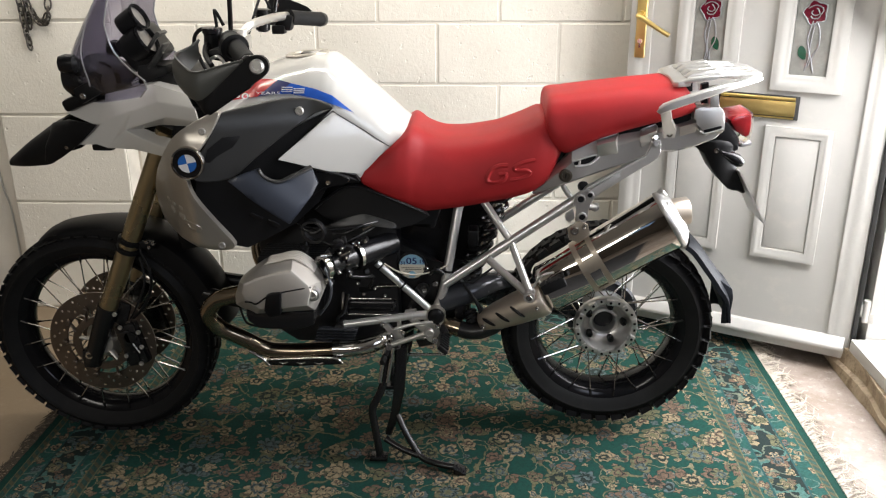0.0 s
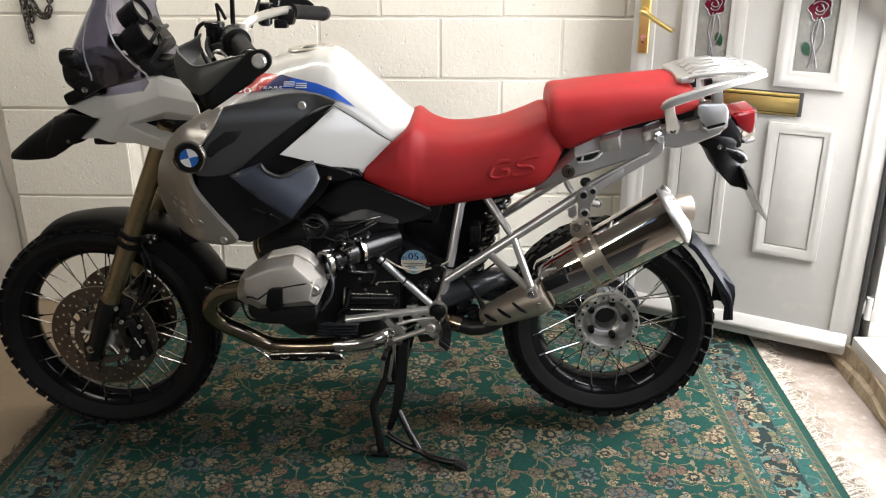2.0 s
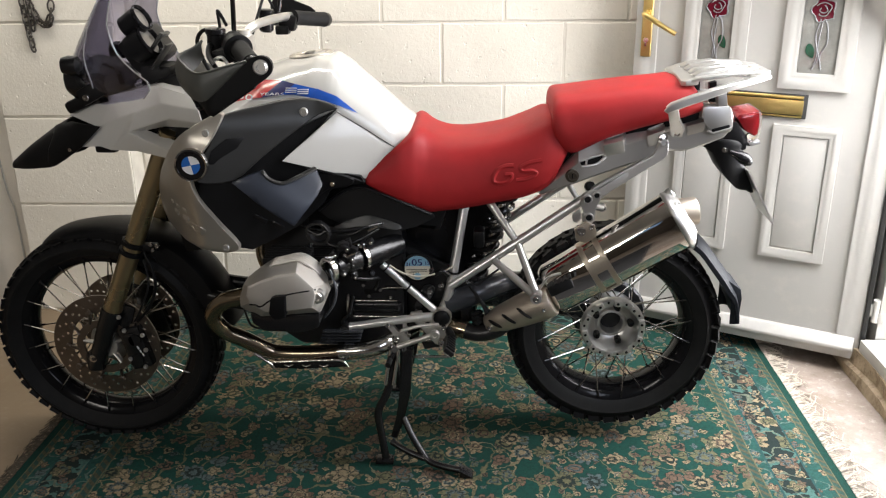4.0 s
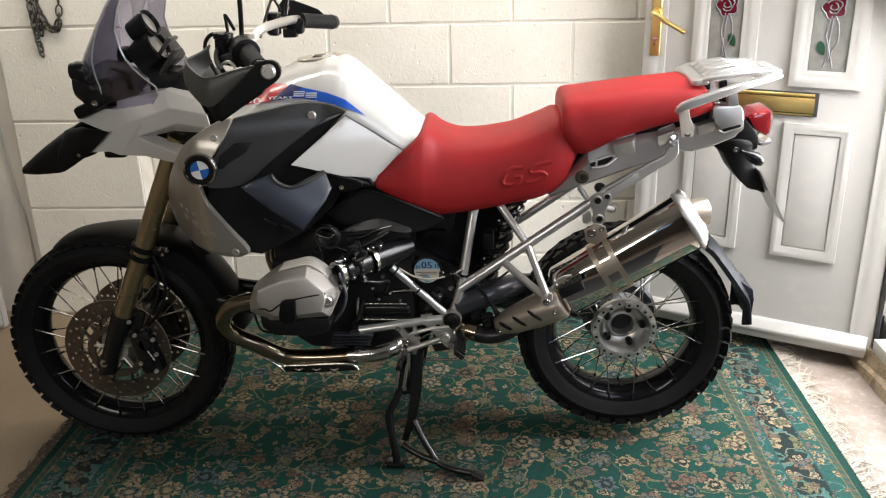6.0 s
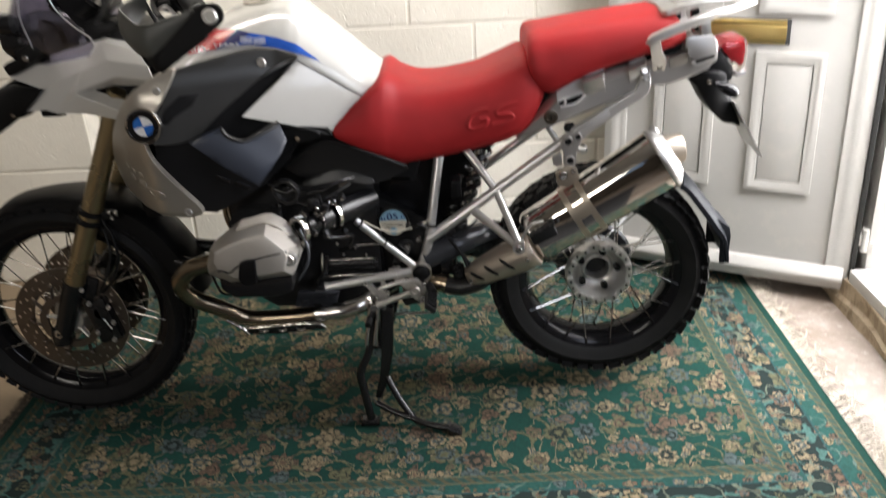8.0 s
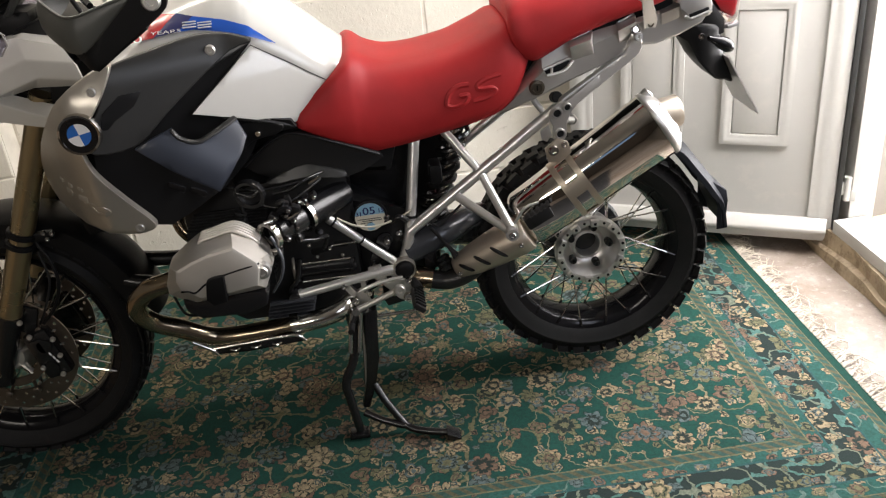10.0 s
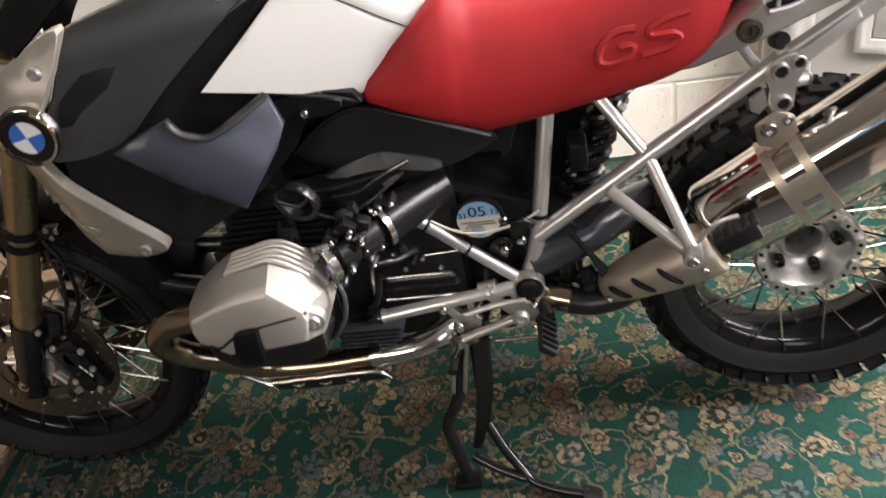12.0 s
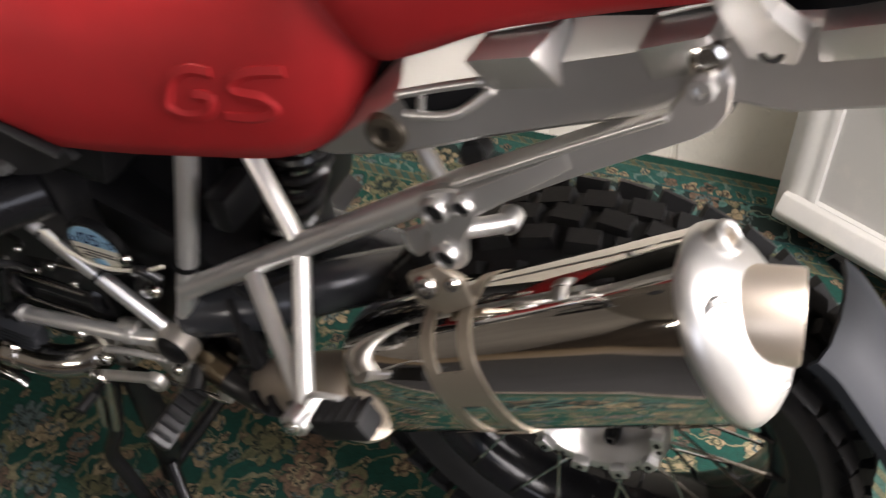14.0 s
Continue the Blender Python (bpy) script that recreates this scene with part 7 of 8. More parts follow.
# starter motor, gearbox brackets and small plumbing below the intake
bm = lathe(bmesh.new(), [(0.0, 0.0), (0.030, 0.0), (0.037, 0.004), (0.037, 0.010), (0.025, 0.012), (0.025, 0.130), (0.027, 0.131), (0.027, 0.138), (0.020, 0.146), (0.0, 0.147)], (-0.757, -0.128, 0.476), 26, (1, 0, 0), False)
starter = part("starter_motor", bm, BLACK_GLOSS, bike, "black cylindrical starter motor")
bm = lathe(bmesh.new(), [(0.0, 0.0), (0.034, 0.0), (0.0385, 0.003), (0.0385, 0.007), (0.0, 0.008)], (-0.764, -0.128, 0.480), 26, (1, 0, 0), False)
part("starter_flange", bm, TITAN, starter)
for z in (0.452, 0.500):
    bar("starter_stud", [(-0.745, -0.156, z), (-0.622, -0.156, z)], 0.0028, STEEL, starter)
bm = panel([(-0.556, 0.523), (-0.542, 0.537), (-0.524, 0.535), (-0.517, 0.518), (-0.540, 0.480), (-0.572, 0.452), (-0.580, 0.462)], lambda x, z: -0.128, 0.008, 0.02, bevel=0.002, smooth_edge=2)
bracket2 = part("gearbox_bracket", bm, BLACK_METAL, bike)
bolt((-0.531, -0.133, 0.518), 0.009, STEEL, bracket2, 0.007)
bolt((-0.570, -0.133, 0.462), 0.005, STEEL, bracket2, 0.005)
bm = lathe(bmesh.new(), [(0.024, 0.022), (0.0268, 0.024), (0.0275, 0.018), (0.0275, 0.0), (0.024, 0.0)], PV + V((0.004, 0.002, 0.0)), 28, (0, -1, 0))
pair("cap_ring", bm, TITAN, bike, "thin metal ring round the pivot cap")
bar("stand_rod", [(-0.590, -0.135, 0.314), (-0.472, -0.135, 0.316)], 0.0045, STEEL)
bm = prism(bmesh.new(), [(-0.486, 0.318), (-0.468, 0.316), (-0.464, 0.380), (-0.478, 0.390)], -0.138, -0.130, 0.002)
part("stand_plate", bm, CAST, bike)
bar("oil_line", [(-0.779, -0.165, 0.424), (-0.772, -0.172, 0.450), (-0.755, -0.175, 0.470), (-0.742, -0.168, 0.520)], 0.006, BLACK_METAL)
for x, z in ((-0.700, 0.512), (-0.668, 0.530), (-0.640, 0.508), (-0.715, 0.545)):
    bolt((x, -0.148, z), 0.0055, STEEL, starter, 0.006)
for k, (x, z, w) in enumerate(((-0.690, 0.525, 0.05), (-0.640, 0.535, 0.035), (-0.725, 0.560, 0.04))):
    part("wire_connector", box(bmesh.new(), (x, -0.135, z), (w, 0.022, 0.018), 0.004, Matrix.Rotation(radians(12 * k - 8), 3, "Y")), BLACK_PLASTIC, starter)
# throttle body, intake and hoses
IN1, CL1, CL2 = V((-0.617, -0.134, 0.661)), V((-0.706, -0.228, 0.657)), V((-0.778, -0.300, 0.649))
td = (CL2 - IN1).normalized()
bm = tube(bmesh.new(), [IN1, IN1 + (CL1 - IN1) * 0.5, CL1 + td * 0.004], [0.032, 0.0335, 0.0345], 26)
pair("intake_tube", bm, BLACK_GLOSS, bike, "black intake tube")
bm = tube(bmesh.new(), [CL1 + td * s for s in (0.004, 0.012, 0.014, 0.050, 0.052, 0.085)], [0.027, 0.027, 0.031, 0.031, 0.026, 0.026], 24)
throttle = pair("throttle_body", bm, BLACK_METAL, bike, "dark throttle body")
for c in (CL1, CL2):
    bm = lathe(bmesh.new(), [(0.034, -0.005), (0.0385, -0.005), (0.039, 0.005), (0.034, 0.005)] if c is CL1 else [(0.027, -0.006), (0.034, -0.006), (0.0345, 0.006), (0.027, 0.006)], c, 30, td)
    pair("hose_clamp", bm, STEEL, bike, "steel hose clamp")
    bm = tube(bmesh.new(), [c + V((-0.006, -0.012, 0.038)), c + V((0.012, -0.004, 0.038))], 0.005, 10)
    pair("clamp_screw", bm, STEEL, bike)
wc = V((-0.810, -0.250, 0.733))
bm = lathe(bmesh.new(), [(0.026, -0.006), (0.034, -0.008), (0.035, 0.0), (0.034, 0.008), (0.026, 0.006)], wc, 30, (0.25, 1, 0.2))
pair("cable_wheel", bm, BLACK_METAL, bike, "dark throttle cable wheel")
bar("wheel_spoke", [wc + V((-0.026, -0.004, 0.008)), wc + V((0.004, -0.008, -0.002)), wc + V((0.026, -0.004, 0.012))], 0.005, BLACK_METAL, n=3)
for k in range(9):
    p = V((-0.838, -0.25, 0.692)) + V((-0.022, 0, -0.055)) * (k / 8)
    part("bellows_ring", lathe(bmesh.new(), [(0.009, -0.002), (0.0135, -0.001), (0.0135, 0.001), (0.009, 0.002)], p, 16, (-0.022, 0, -0.055)), RUBBER, bike)
rg = random.Random(12)
for k in range(34):
    s = rg.uniform(-0.02, 0.085)
    c = CL1 + td * s + V((rg.uniform(-0.022, 0.022), rg.uniform(-0.026, 0.0), rg.uniform(-0.055, 0.062)))
    bm = bmesh.new()
    if k % 3:
        box(bm, c, (rg.uniform(0.012, 0.030), rg.uniform(0.014, 0.026), rg.uniform(0.008, 0.022)), 0.003, Matrix.Rotation(rg.uniform(-0.7, 0.7), 3, "Y"))
    else:
        lathe(bm, [(0.0, 0.014), (0.005, 0.014), (0.008, 0.010), (0.008, -0.01), (0.0, -0.01)], c, 14, (rg.uniform(-0.3, 0.3), -1, rg.uniform(-0.2, 0.4)), False)
    part("injector_fitting", bm, (BLACK_METAL, BLACK_GLOSS, ENGINE_DARK)[k % 3], throttle)
    if k % 2 == 0:
        bolt(c + V((0.004, -0.015, 0.002)), rg.uniform(0.0035, 0.0055), STEEL, throttle, 0.004)
for x, z, w in ((-0.723, 0.684, 0.028), (-0.671, 0.736, 0.030), (-0.803, 0.662, 0.020)):
    part("steel_clip", box(bmesh.new(), (x, -0.285 if x < -0.7 else -0.225, z), (w, 0.004, 0.006), 0.001, Matrix.Rotation(radians(-28), 3, "Y")), STEEL, throttle)
for pts, r in (([(-0.865, -0.20, 0.735), (-0.80, -0.215, 0.725), (-0.72, -0.20, 0.725), (-0.63, -0.165, 0.730)], 0.0035), ([(-0.84, -0.21, 0.60), (-0.83, -0.245, 0.64), (-0.835, -0.235, 0.70)], 0.006),               ([(-0.765, -0.22, 0.715), (-0.725, -0.225, 0.722), (-0.690, -0.215, 0.737), (-0.64, -0.165, 0.735)], 0.0035), ([(-0.805, -0.235, 0.705), (-0.760, -0.240, 0.690), (-0.715, -0.235, 0.705), (-0.66, -0.185, 0.722)], 0.003), ([(-0.72, -0.26, 0.61), (-0.69, -0.24, 0.60), (-0.665, -0.20, 0.585), (-0.68, -0.17, 0.54)], 0.005)):
    bar("hose", pts, r, BLACK_METAL)
for x, z in ((-0.500, 0.545), (-0.525, 0.590)):
    bolt((x, -0.148, z), 0.008, STEEL, bike)
bm = tube(bmesh.new(), curve([(-0.515, -0.150, 0.575), (-0.495, -0.156, 0.590), (-0.478, -0.152, 0.575)], 5), 0.007, 10)
part("cable_hook", bm, BLACK_METAL, bike)
bar("bright_rod", [(-0.665, -0.146, 0.533), (-0.60, -0.146, 0.536)], 0.0025, STEEL)
# side cover under the tank
def cover_y(x, z):
    return -0.160 - 0.012 * math.sin(max(0, min(1, (x + 0.83) / 0.31)) * math.pi) - 0.05 * max(0, z - 0.79)


bm = panel([(-0.826, 0.766), (-0.777, 0.803), (-0.735, 0.828), (-0.692, 0.832), (-0.600, 0.795), (-0.519, 0.757), (-0.527, 0.738), (-0.604, 0.711), (-0.690, 0.735), (-0.758, 0.728)], cover_y, 0.02, 0.02, smooth_edge=2, bevel=0.004)
pair("side_cover", bm, COVER_BLACK, bike, "charcoal satin side cover")
bm = panel([(-0.782, 0.726), (-0.707, 0.753), (-0.674, 0.753), (-0.604, 0.729), (-0.614, 0.718), (-0.696, 0.729), (-0.748, 0.722)], lambda x, z: cover_y(x, z) - 0.002 - 0.35 * max(0, 0.752 - z), 0.016, 0.015, smooth_edge=2, bevel=0.003)
pair("cover_ridge", bm, GREY_PANEL, bike)
bar("cover_lip", [(-0.822, -0.166, 0.768), (-0.775, -0.172, 0.806), (-0.735, -0.176, 0.829), (-0.692, -0.176, 0.832), (-0.600, -0.172, 0.794), (-0.522, -0.164, 0.757)], 0.008, COVER_BLACK, both=True, flat=0.5)
bm = panel([(-0.890, 0.925), (-0.819, 0.900), (-0.690, 0.866), (-0.660, 0.846), (-0.520, 0.775), (-0.515, 0.755), (-0.600, 0.790), (-0.692, 0.828), (-0.78, 0.848)], lambda x, z: -0.150 - 0.19 * max(0, -0.66 - x), 0.03, 0.02, smooth_edge=1)
pair("under_seat_trim", bm, BLACK_PLASTIC, bike)
# tax disc holder
dc = V((-0.563, -0.148, 0.597))
bm = lathe(bmesh.new(), [(0.0, 0.003), (0.036, 0.003), (0.038, 0.005), (0.041, 0.004), (0.041, -0.006), (0.0, -0.006)], dc, 36, (0, -1, 0), False)
holder = part("disc_holder", bm, BLACK_PLASTIC, bike, "round licence disc in a black holder")
ring0 = [(0.0355 * math.cos(2 * math.pi * i / 36), 0.0355 * math.sin(2 * math.pi * i / 36)) for i in range(36)]
bm = prism(bmesh.new(), [(dc.x + x, dc.z + z) for x, z in ring0], dc.y - 0.0042, dc.y - 0.002, 0)
part("disc_paper", bm, PAPER, holder, "pale printed paper disc")
bm = prism(bmesh.new(), [(dc.x + x, dc.z + z) for x, z in ring0 if z > 0.002], dc.y - 0.0050, dc.y - 0.0030, 0)
part("disc_print", bm, SKY_BLUE, holder)
for text, size, x0, z0, wide in (("05", 0.027, -0.0165, 0.008, 1.15), ("31", 0.015, -0.0330, 0.006, 1.0), ("15", 0.015, 0.0190, 0.010, 1.0)):
    for dx in (0.0, 0.0009):
        bm = written(text, size)
        bmesh.ops.triangulate(bm, faces=bm.faces[:])
        for v in bm.verts:
            v.co = V((dc.x + x0 + dx + v.co.x * wide, dc.y - 0.0056 - dx * 0.2, dc.z + z0 + v.co.y))
        part("disc_number", bm, DECAL_NAVY, holder)
bm = bmesh.new()
for i, (x, z, w) in enumerate(((-0.002, -0.004, 0.056), (0.004, -0.009, 0.046), (-0.010, -0.014, 0.028), (-0.004, -0.019, 0.020))):
    box(bm, (dc.x + x, dc.y - 0.0046, dc.z + z), (w, 0.001, 0.0016), 0)
part("disc_lines", bm, GREY_PANEL, holder)
bm = lathe(bmesh.new(), [(0.0, 0.0), (0.010, 0.0), (0.010, 0.0012), (0.0, 0.0012)], (dc.x, dc.y - 0.0042, dc.z - 0.024), 20, (0, -1, 0), False)
part("disc_stamp", bm, SKY_BLUE, holder)
bar("disc_tie", [(-0.640, -0.155, 0.606), (-0.60, -0.158, 0.583), (-0.555, -0.157, 0.574), (-0.50, -0.154, 0.585), (-0.465, -0.152, 0.602)], 0.0025, PAPER)
# foot peg plate, gear lever, pegs
bm = panel([(-0.669, 0.434), (-0.634, 0.440), (-0.599, 0.440), (-0.594, 0.405), (-0.590, 0.373), (-0.612, 0.357), (-0.639, 0.360), (-0.632, 0.390), (-0.645, 0.412)], lambda x, z: -0.160, 0.014, 0.02, [[(-0.638, 0.428), (-0.608, 0.430), (-0.608, 0.408), (-0.621, 0.406)]], 0.003, 1)
peg_plate = pair("peg_plate", bm, CAST, bike, "silver cast foot peg plate")
bm = panel([(-0.582, 0.444), (-0.546, 0.451), (-0.495, 0.440), (-0.484, 0.420), (-0.480, 0.394), (-0.499, 0.360), (-0.520, 0.372), (-0.543, 0.402)], lambda x, z: -0.162, 0.014, 0.02, [[(-0.545, 0.437), (-0.531, 0.438), (-0.530, 0.424), (-0.543, 0.423)]], 0.003, 1)
pair("heel_plate", bm, CAST, bike, "silver cast heel plate")
for x, z, r in ((-0.627, 0.388, 0.011), (-0.497, 0.380, 0.012), (-0.606, 0.362, 0.011), (-0.492, 0.425, 0.008), (-0.648, 0.432, 0.008)):
    bolt((x, -0.170, z), r, STEEL, peg_plate, 0.008)
bar("gear_linkage", [(-0.626, -0.186, 0.370), (-0.518, -0.186, 0.412)], 0.0075, CAST, label="silver gear linkage rod")
bar("gear_lever", [(-0.610, -0.185, 0.363), (-0.632, -0.192, 0.352), (-0.642, -0.200, 0.340)], 0.0075, BLACK_METAL, label="black gear lever", seg=10)
bar("lever_toe", [(-0.642, -0.198, 0.340), (-0.645, -0.232, 0.338)], 0.008, RUBBER)
bolt((-0.516, -0.188, 0.413), 0.0145, CAST, peg_plate, 0.010)
bar("shift_rod", [(-0.612, -0.172, 0.415), (-0.56, -0.172, 0.43), (-0.505, -0.17, 0.436)], 0.005, SILVER)
for x, z in ((-0.598, 0.408), (-0.590, 0.398)):
    bolt((x, -0.160, z), 0.007, STEEL, peg_plate)
bm = bmesh.new()
box(bm, (-0.475, -0.214, 0.392), (0.032, 0.088, 0.014), 0.004, Matrix.Rotation(radians(40), 3, "Y"))
peg = pair("foot_peg", bm, ENGINE_DARK, bike, "dark toothed foot peg")
for k in range(6):
    bm = box(bmesh.new(), (-0.470, -0.178 - 0.014 * k, 0.400), (0.028, 0.005, 0.007), 0.001, Matrix.Rotation(radians(40), 3, "Y"))
    part("tooth", bm, RUBBER, peg)
bar("peg_hinge", [(-0.480, -0.150, 0.412), (-0.470, -0.178, 0.400)], 0.012, ENGINE_DARK, both=True)
bar("brake_rod", [(-0.555, -0.13, 0.365), (-0.455, -0.13, 0.375)], 0.005, STEEL)
# swing arm and drive shaft on the far side, rear shock
bar("drive_shaft", [(-0.46, 0.085, 0.44), (-0.25, 0.095, 0.41), (-0.04, 0.100, 0.375)], 0.048, SWING_GREY, seg=20, label="dark grey drive shaft arm")
bar("swing_pivot", [(-0.49, -0.115, 0.475), (-0.40, -0.095, 0.500), (-0.33, -0.04, 0.505), (-0.26, 0.05, 0.47)], 0.034, SWING_GREY, seg=20, label="dark grey swing arm yoke")
bm = tube(bmesh.new(), [(-0.415 + 0.10 * i / 120 + 0.032 * math.cos(i * 0.5), -0.01 + 0.032 * math.sin(i * 0.5), 0.50 + 0.0023 * i) for i in range(120)], 0.0065, 6)
part("shock_spring", bm, BLACK_METAL, bike, "black coil spring")
bar("shock_body", [(-0.41, -0.01, 0.47), (-0.31, -0.01, 0.80)], 0.019, STEEL)
bm = box(bmesh.new(), (-0.395, -0.085, 0.665), (0.03, 0.06, 0.05), 0.01)
part("shock_reservoir", bm, BLACK_PLASTIC, bike)
# panel made up to darken the gap behind the spring
bm = prism(bmesh.new(), [(-0.455, 0.52), (-0.375, 0.55), (-0.350, 0.66), (-0.345, 0.79), (-0.440, 0.79), (-0.460, 0.66)], 0.035, 0.120, 0.012)
part("shock_shield", bm, BLACK_PLASTIC, bike, "black panel added to close the dark gap behind the shock")
bar("wiring", [(-0.43, -0.105, 0.55), (-0.40, -0.11, 0.53), (-0.37, -0.10, 0.55), (-0.34, -0.09, 0.57)], 0.003, RUBBER)
bm = bmesh.new()
lathe(bm, [(0.0, 0.0), (0.016, 0.0), (0.021, 0.006), (0.018, 0.012), (0.022, 0.018), (0.018, 0.024), (0.022, 0.030), (0.016, 0.040), (0.0, 0.044)], (-0.405, -0.125, 0.455), 18, (0.35, -0.5, -0.75), False)
box(bm, (-0.430, -0.105, 0.450), (0.035, 0.04, 0.06), 0.010)
part("clutch_slave", bm, BLACK_METAL, bike)
for k in range(3):
    bar("brake_hose", [(-0.420 + 0.012 * k, -0.12, 0.530 - 0.02 * k), (-0.385 + 0.010 * k, -0.150, 0.490 - 0.012 * k), (-0.372 + 0.010 * k, -0.155, 0.440), (-0.400 + 0.016 * k, -0.130, 0.400)], 0.0042, RUBBER)
bm = prism(bmesh.new(), [(-0.30, 0.80), (-0.18, 0.83), (-0.05, 0.87), (0.10, 0.90), (0.10, 0.93), (-0.1, 0.92), (-0.30, 0.86)], -0.11, 0.11, 0.01)
part("inner_mudguard", bm, BLACK_PLASTIC, bike)
# centre stand --------------------------------------------------
stand_l = curve([(-0.632, -0.175, 0.345), (-0.651, -0.198, 0.244), (-0.680, -0.208, 0.179), (-0.677, -0.208, 0.125), (-0.664, -0.208, 0.022)], 5)
bm = tube(bmesh.new(), stand_l, 0.0115, 12)
prism(bm, [(-0.690, 0.022), (-0.642, 0.020), (-0.640, 0.010), (-0.694, 0.010)], -0.228, -0.190, 0.003)
stand = pair("centre_stand_leg", bm, BLACK_METAL, bike, "black centre stand leg")
bm = prism(bmesh.new(), [(-0.616, 0.360), (-0.578, 0.360), (-0.590, 0.219), (-0.608, 0.141), (-0.632, 0.066), (-0.652, 0.070), (-0.632, 0.141), (-0.622, 0.218)], -0.178, -0.150, 0.006)
pair("stand_plate", bm, BLACK_METAL, bike)
bar("stand_crossbar", [(-0.630, -0.16, 0.10), (-0.630, 0.16, 0.10)], 0.012, BLACK_METAL)
bar("stand_tang", [(-0.612, -0.172, 0.135), (-0.588, -0.195, 0.092), (-0.563, -0.212, 0.055), (-0.537, -0.230, 0.028), (-0.490, -0.248, 0.021), (-0.435, -0.260, 0.018)], 0.0100, BLACK_METAL, label="black foot tang", seg=10)
bar("stand_lever", [(-0.648, -0.192, 0.066), (-0.600, -0.212, 0.047), (-0.550, -0.228, 0.034)], 0.0095, BLACK_METAL, seg=10)
bm = prism(bmesh.new(), [(-0.444, 0.030), (-0.412, 0.012), (-0.408, 0.006), (-0.446, 0.009)], -0.284, -0.242, 0.003)
part("tang_pad", bm, BLACK_METAL, bike)
for dx in (-0.010, 0.012):
    bar("stand_spring", [(-0.630 + dx, -0.190, 0.366), (-0.647 + dx, -0.205, 0.262)], 0.0060, STEEL, label="steel stand spring")
bm = lathe(bmesh.new(), [(0.0, 0.010), (0.010, 0.010), (0.012, 0.0), (0.0, 0.0)], (-0.629, -0.186, 0.368), 16, (0, -1, 0), False)
part("spring_post", bm, STEEL, bike)
bm = prism(bmesh.new(), [(-0.56, 0.36), (-0.47, 0.37), (-0.465, 0.40), (-0.50, 0.345), (-0.55, 0.335)], -0.13, 0.13, 0.006)
part("stand_bracket", bm, ENGINE_DARK, bike)

# handlebar and controls ----------------------------------------
hb = curve([(-0.972, -0.296, 1.224), (-1.010, -0.190, 1.226), (-1.040, -0.090, 1.200), (-1.046, -0.05, 1.180), (-1.046, 0.04, 1.188), (-1.040, 0.070, 1.205), (-1.017, 0.120, 1.224), (-0.965, 0.280, 1.228), (-0.905, 0.415, 1.205)], 5)
part("handlebar", tube(bmesh.new(), hb, 0.0125, 14), SATIN_CAST, bike, "silver handlebar")
for p0, p1 in ((V((-0.900, -0.415, 1.191)), V((-0.972, -0.295, 1.227))), (V((-0.886, 0.415, 1.205)), V((-0.958, 0.285, 1.224)))):
    d = (p1 - p0).normalized()
    L = (p1 - p0).length
    bm = tube(bmesh.new(), [p0 + d * L * i / 8 for i in range(9)], [0.023, 0.0215, 0.022, 0.0212, 0.022, 0.0212, 0.022, 0.0215, 0.025], 16)
    part("grip", bm, RUBBER, bike, "black rubber grip")
    bm = lathe(bmesh.new(), [(0.0, 0.014), (0.006, 0.014), (0.007, 0.018), (0.016, 0.017), (0.021, 0.010), (0.021, -0.006), (0.0, -0.006)], p0 - d * 0.004, 22, -d, False)
    part("bar_weight", bm, BLACK_METAL, bike)
bolt(V((-0.869, -0.458, 1.190)), 0.0165, SATIN_CAST, bike, 0.010)
for sg in (-1, 1):
    bm = bmesh.new()
    box(bm, (-0.968, sg * 0.285, 1.212), (0.050, 0.050, 0.046), 0.010, Matrix.Rotation(radians(15), 3, "Y"))
    box(bm, (-0.985, sg * 0.275, 1.190), (0.040, 0.040, 0.026), 0.006)
    tube(bm, curve([(-1.01, sg * 0.23, 1.225), (-1.035, sg * 0.27, 1.215), (-1.02, sg * 0.34, 1.200), (-0.985, sg * 0.41, 1.185)], 5), 0.006, 8)
    part("switch_block", bm, BLACK_PLASTIC, bike, "black switch block with lever")
    bm = bmesh.new()
    rc = V((-1.027, sg * 0.25, 1.222))
    lathe(bm, [(0.0, 0.030), (0.020, 0.030), (0.024, 0.028), (0.024, 0.016), (0.021, 0.014), (0.021, -0.030), (0.014, -0.036), (0.0, -0.036)], rc, 24, (0.05, 0, 1), False)
    part("fluid_reservoir", bm, BLACK_GLOSS, bike, "black fluid reservoir")
    bar("mirror_stem", [(-0.985, sg * 0.235, 1.245), (-0.978, sg * 0.250, 1.30), (-0.968, sg * 0.27, 1.40), (-0.945, sg * 0.31, 1.47)], 0.006, BLACK_METAL)
    bm = bmesh.new()
    rings = [[V((-0.945 + dx, sg * 0.33 + 0.075 * k * math.cos(a), 1.50 + 0.045 * k * math.sin(a))) for a in (2 * math.pi * i / 24 for i in range(24))] for dx, k in ((-0.030, 0.5), (-0.018, 0.9), (0.0, 1.0), (0.006, 0.98))]
    part("mirror", loft(bm, rings), BLACK_PLASTIC, bike, "black mirror housing")
bm = box(bmesh.new(), (-0.985, 0.255, 1.262), (0.012, 0.014, 0.012), 0.003)
part("red_switch", bm, RED_LENS, bike, "red kill switch")
bm = bmesh.new()
box(bm, (-1.045, 0, 1.18), (0.06, 0.15, 0.045), 0.012)
for sg in (-1, 1):
    tube(bm, [(-1.045, sg * 0.05, 1.16), (-1.04, sg * 0.05, 1.215)], 0.02, 16)
part("bar_clamp", bm, CAST, bike, "silver handlebar clamp")
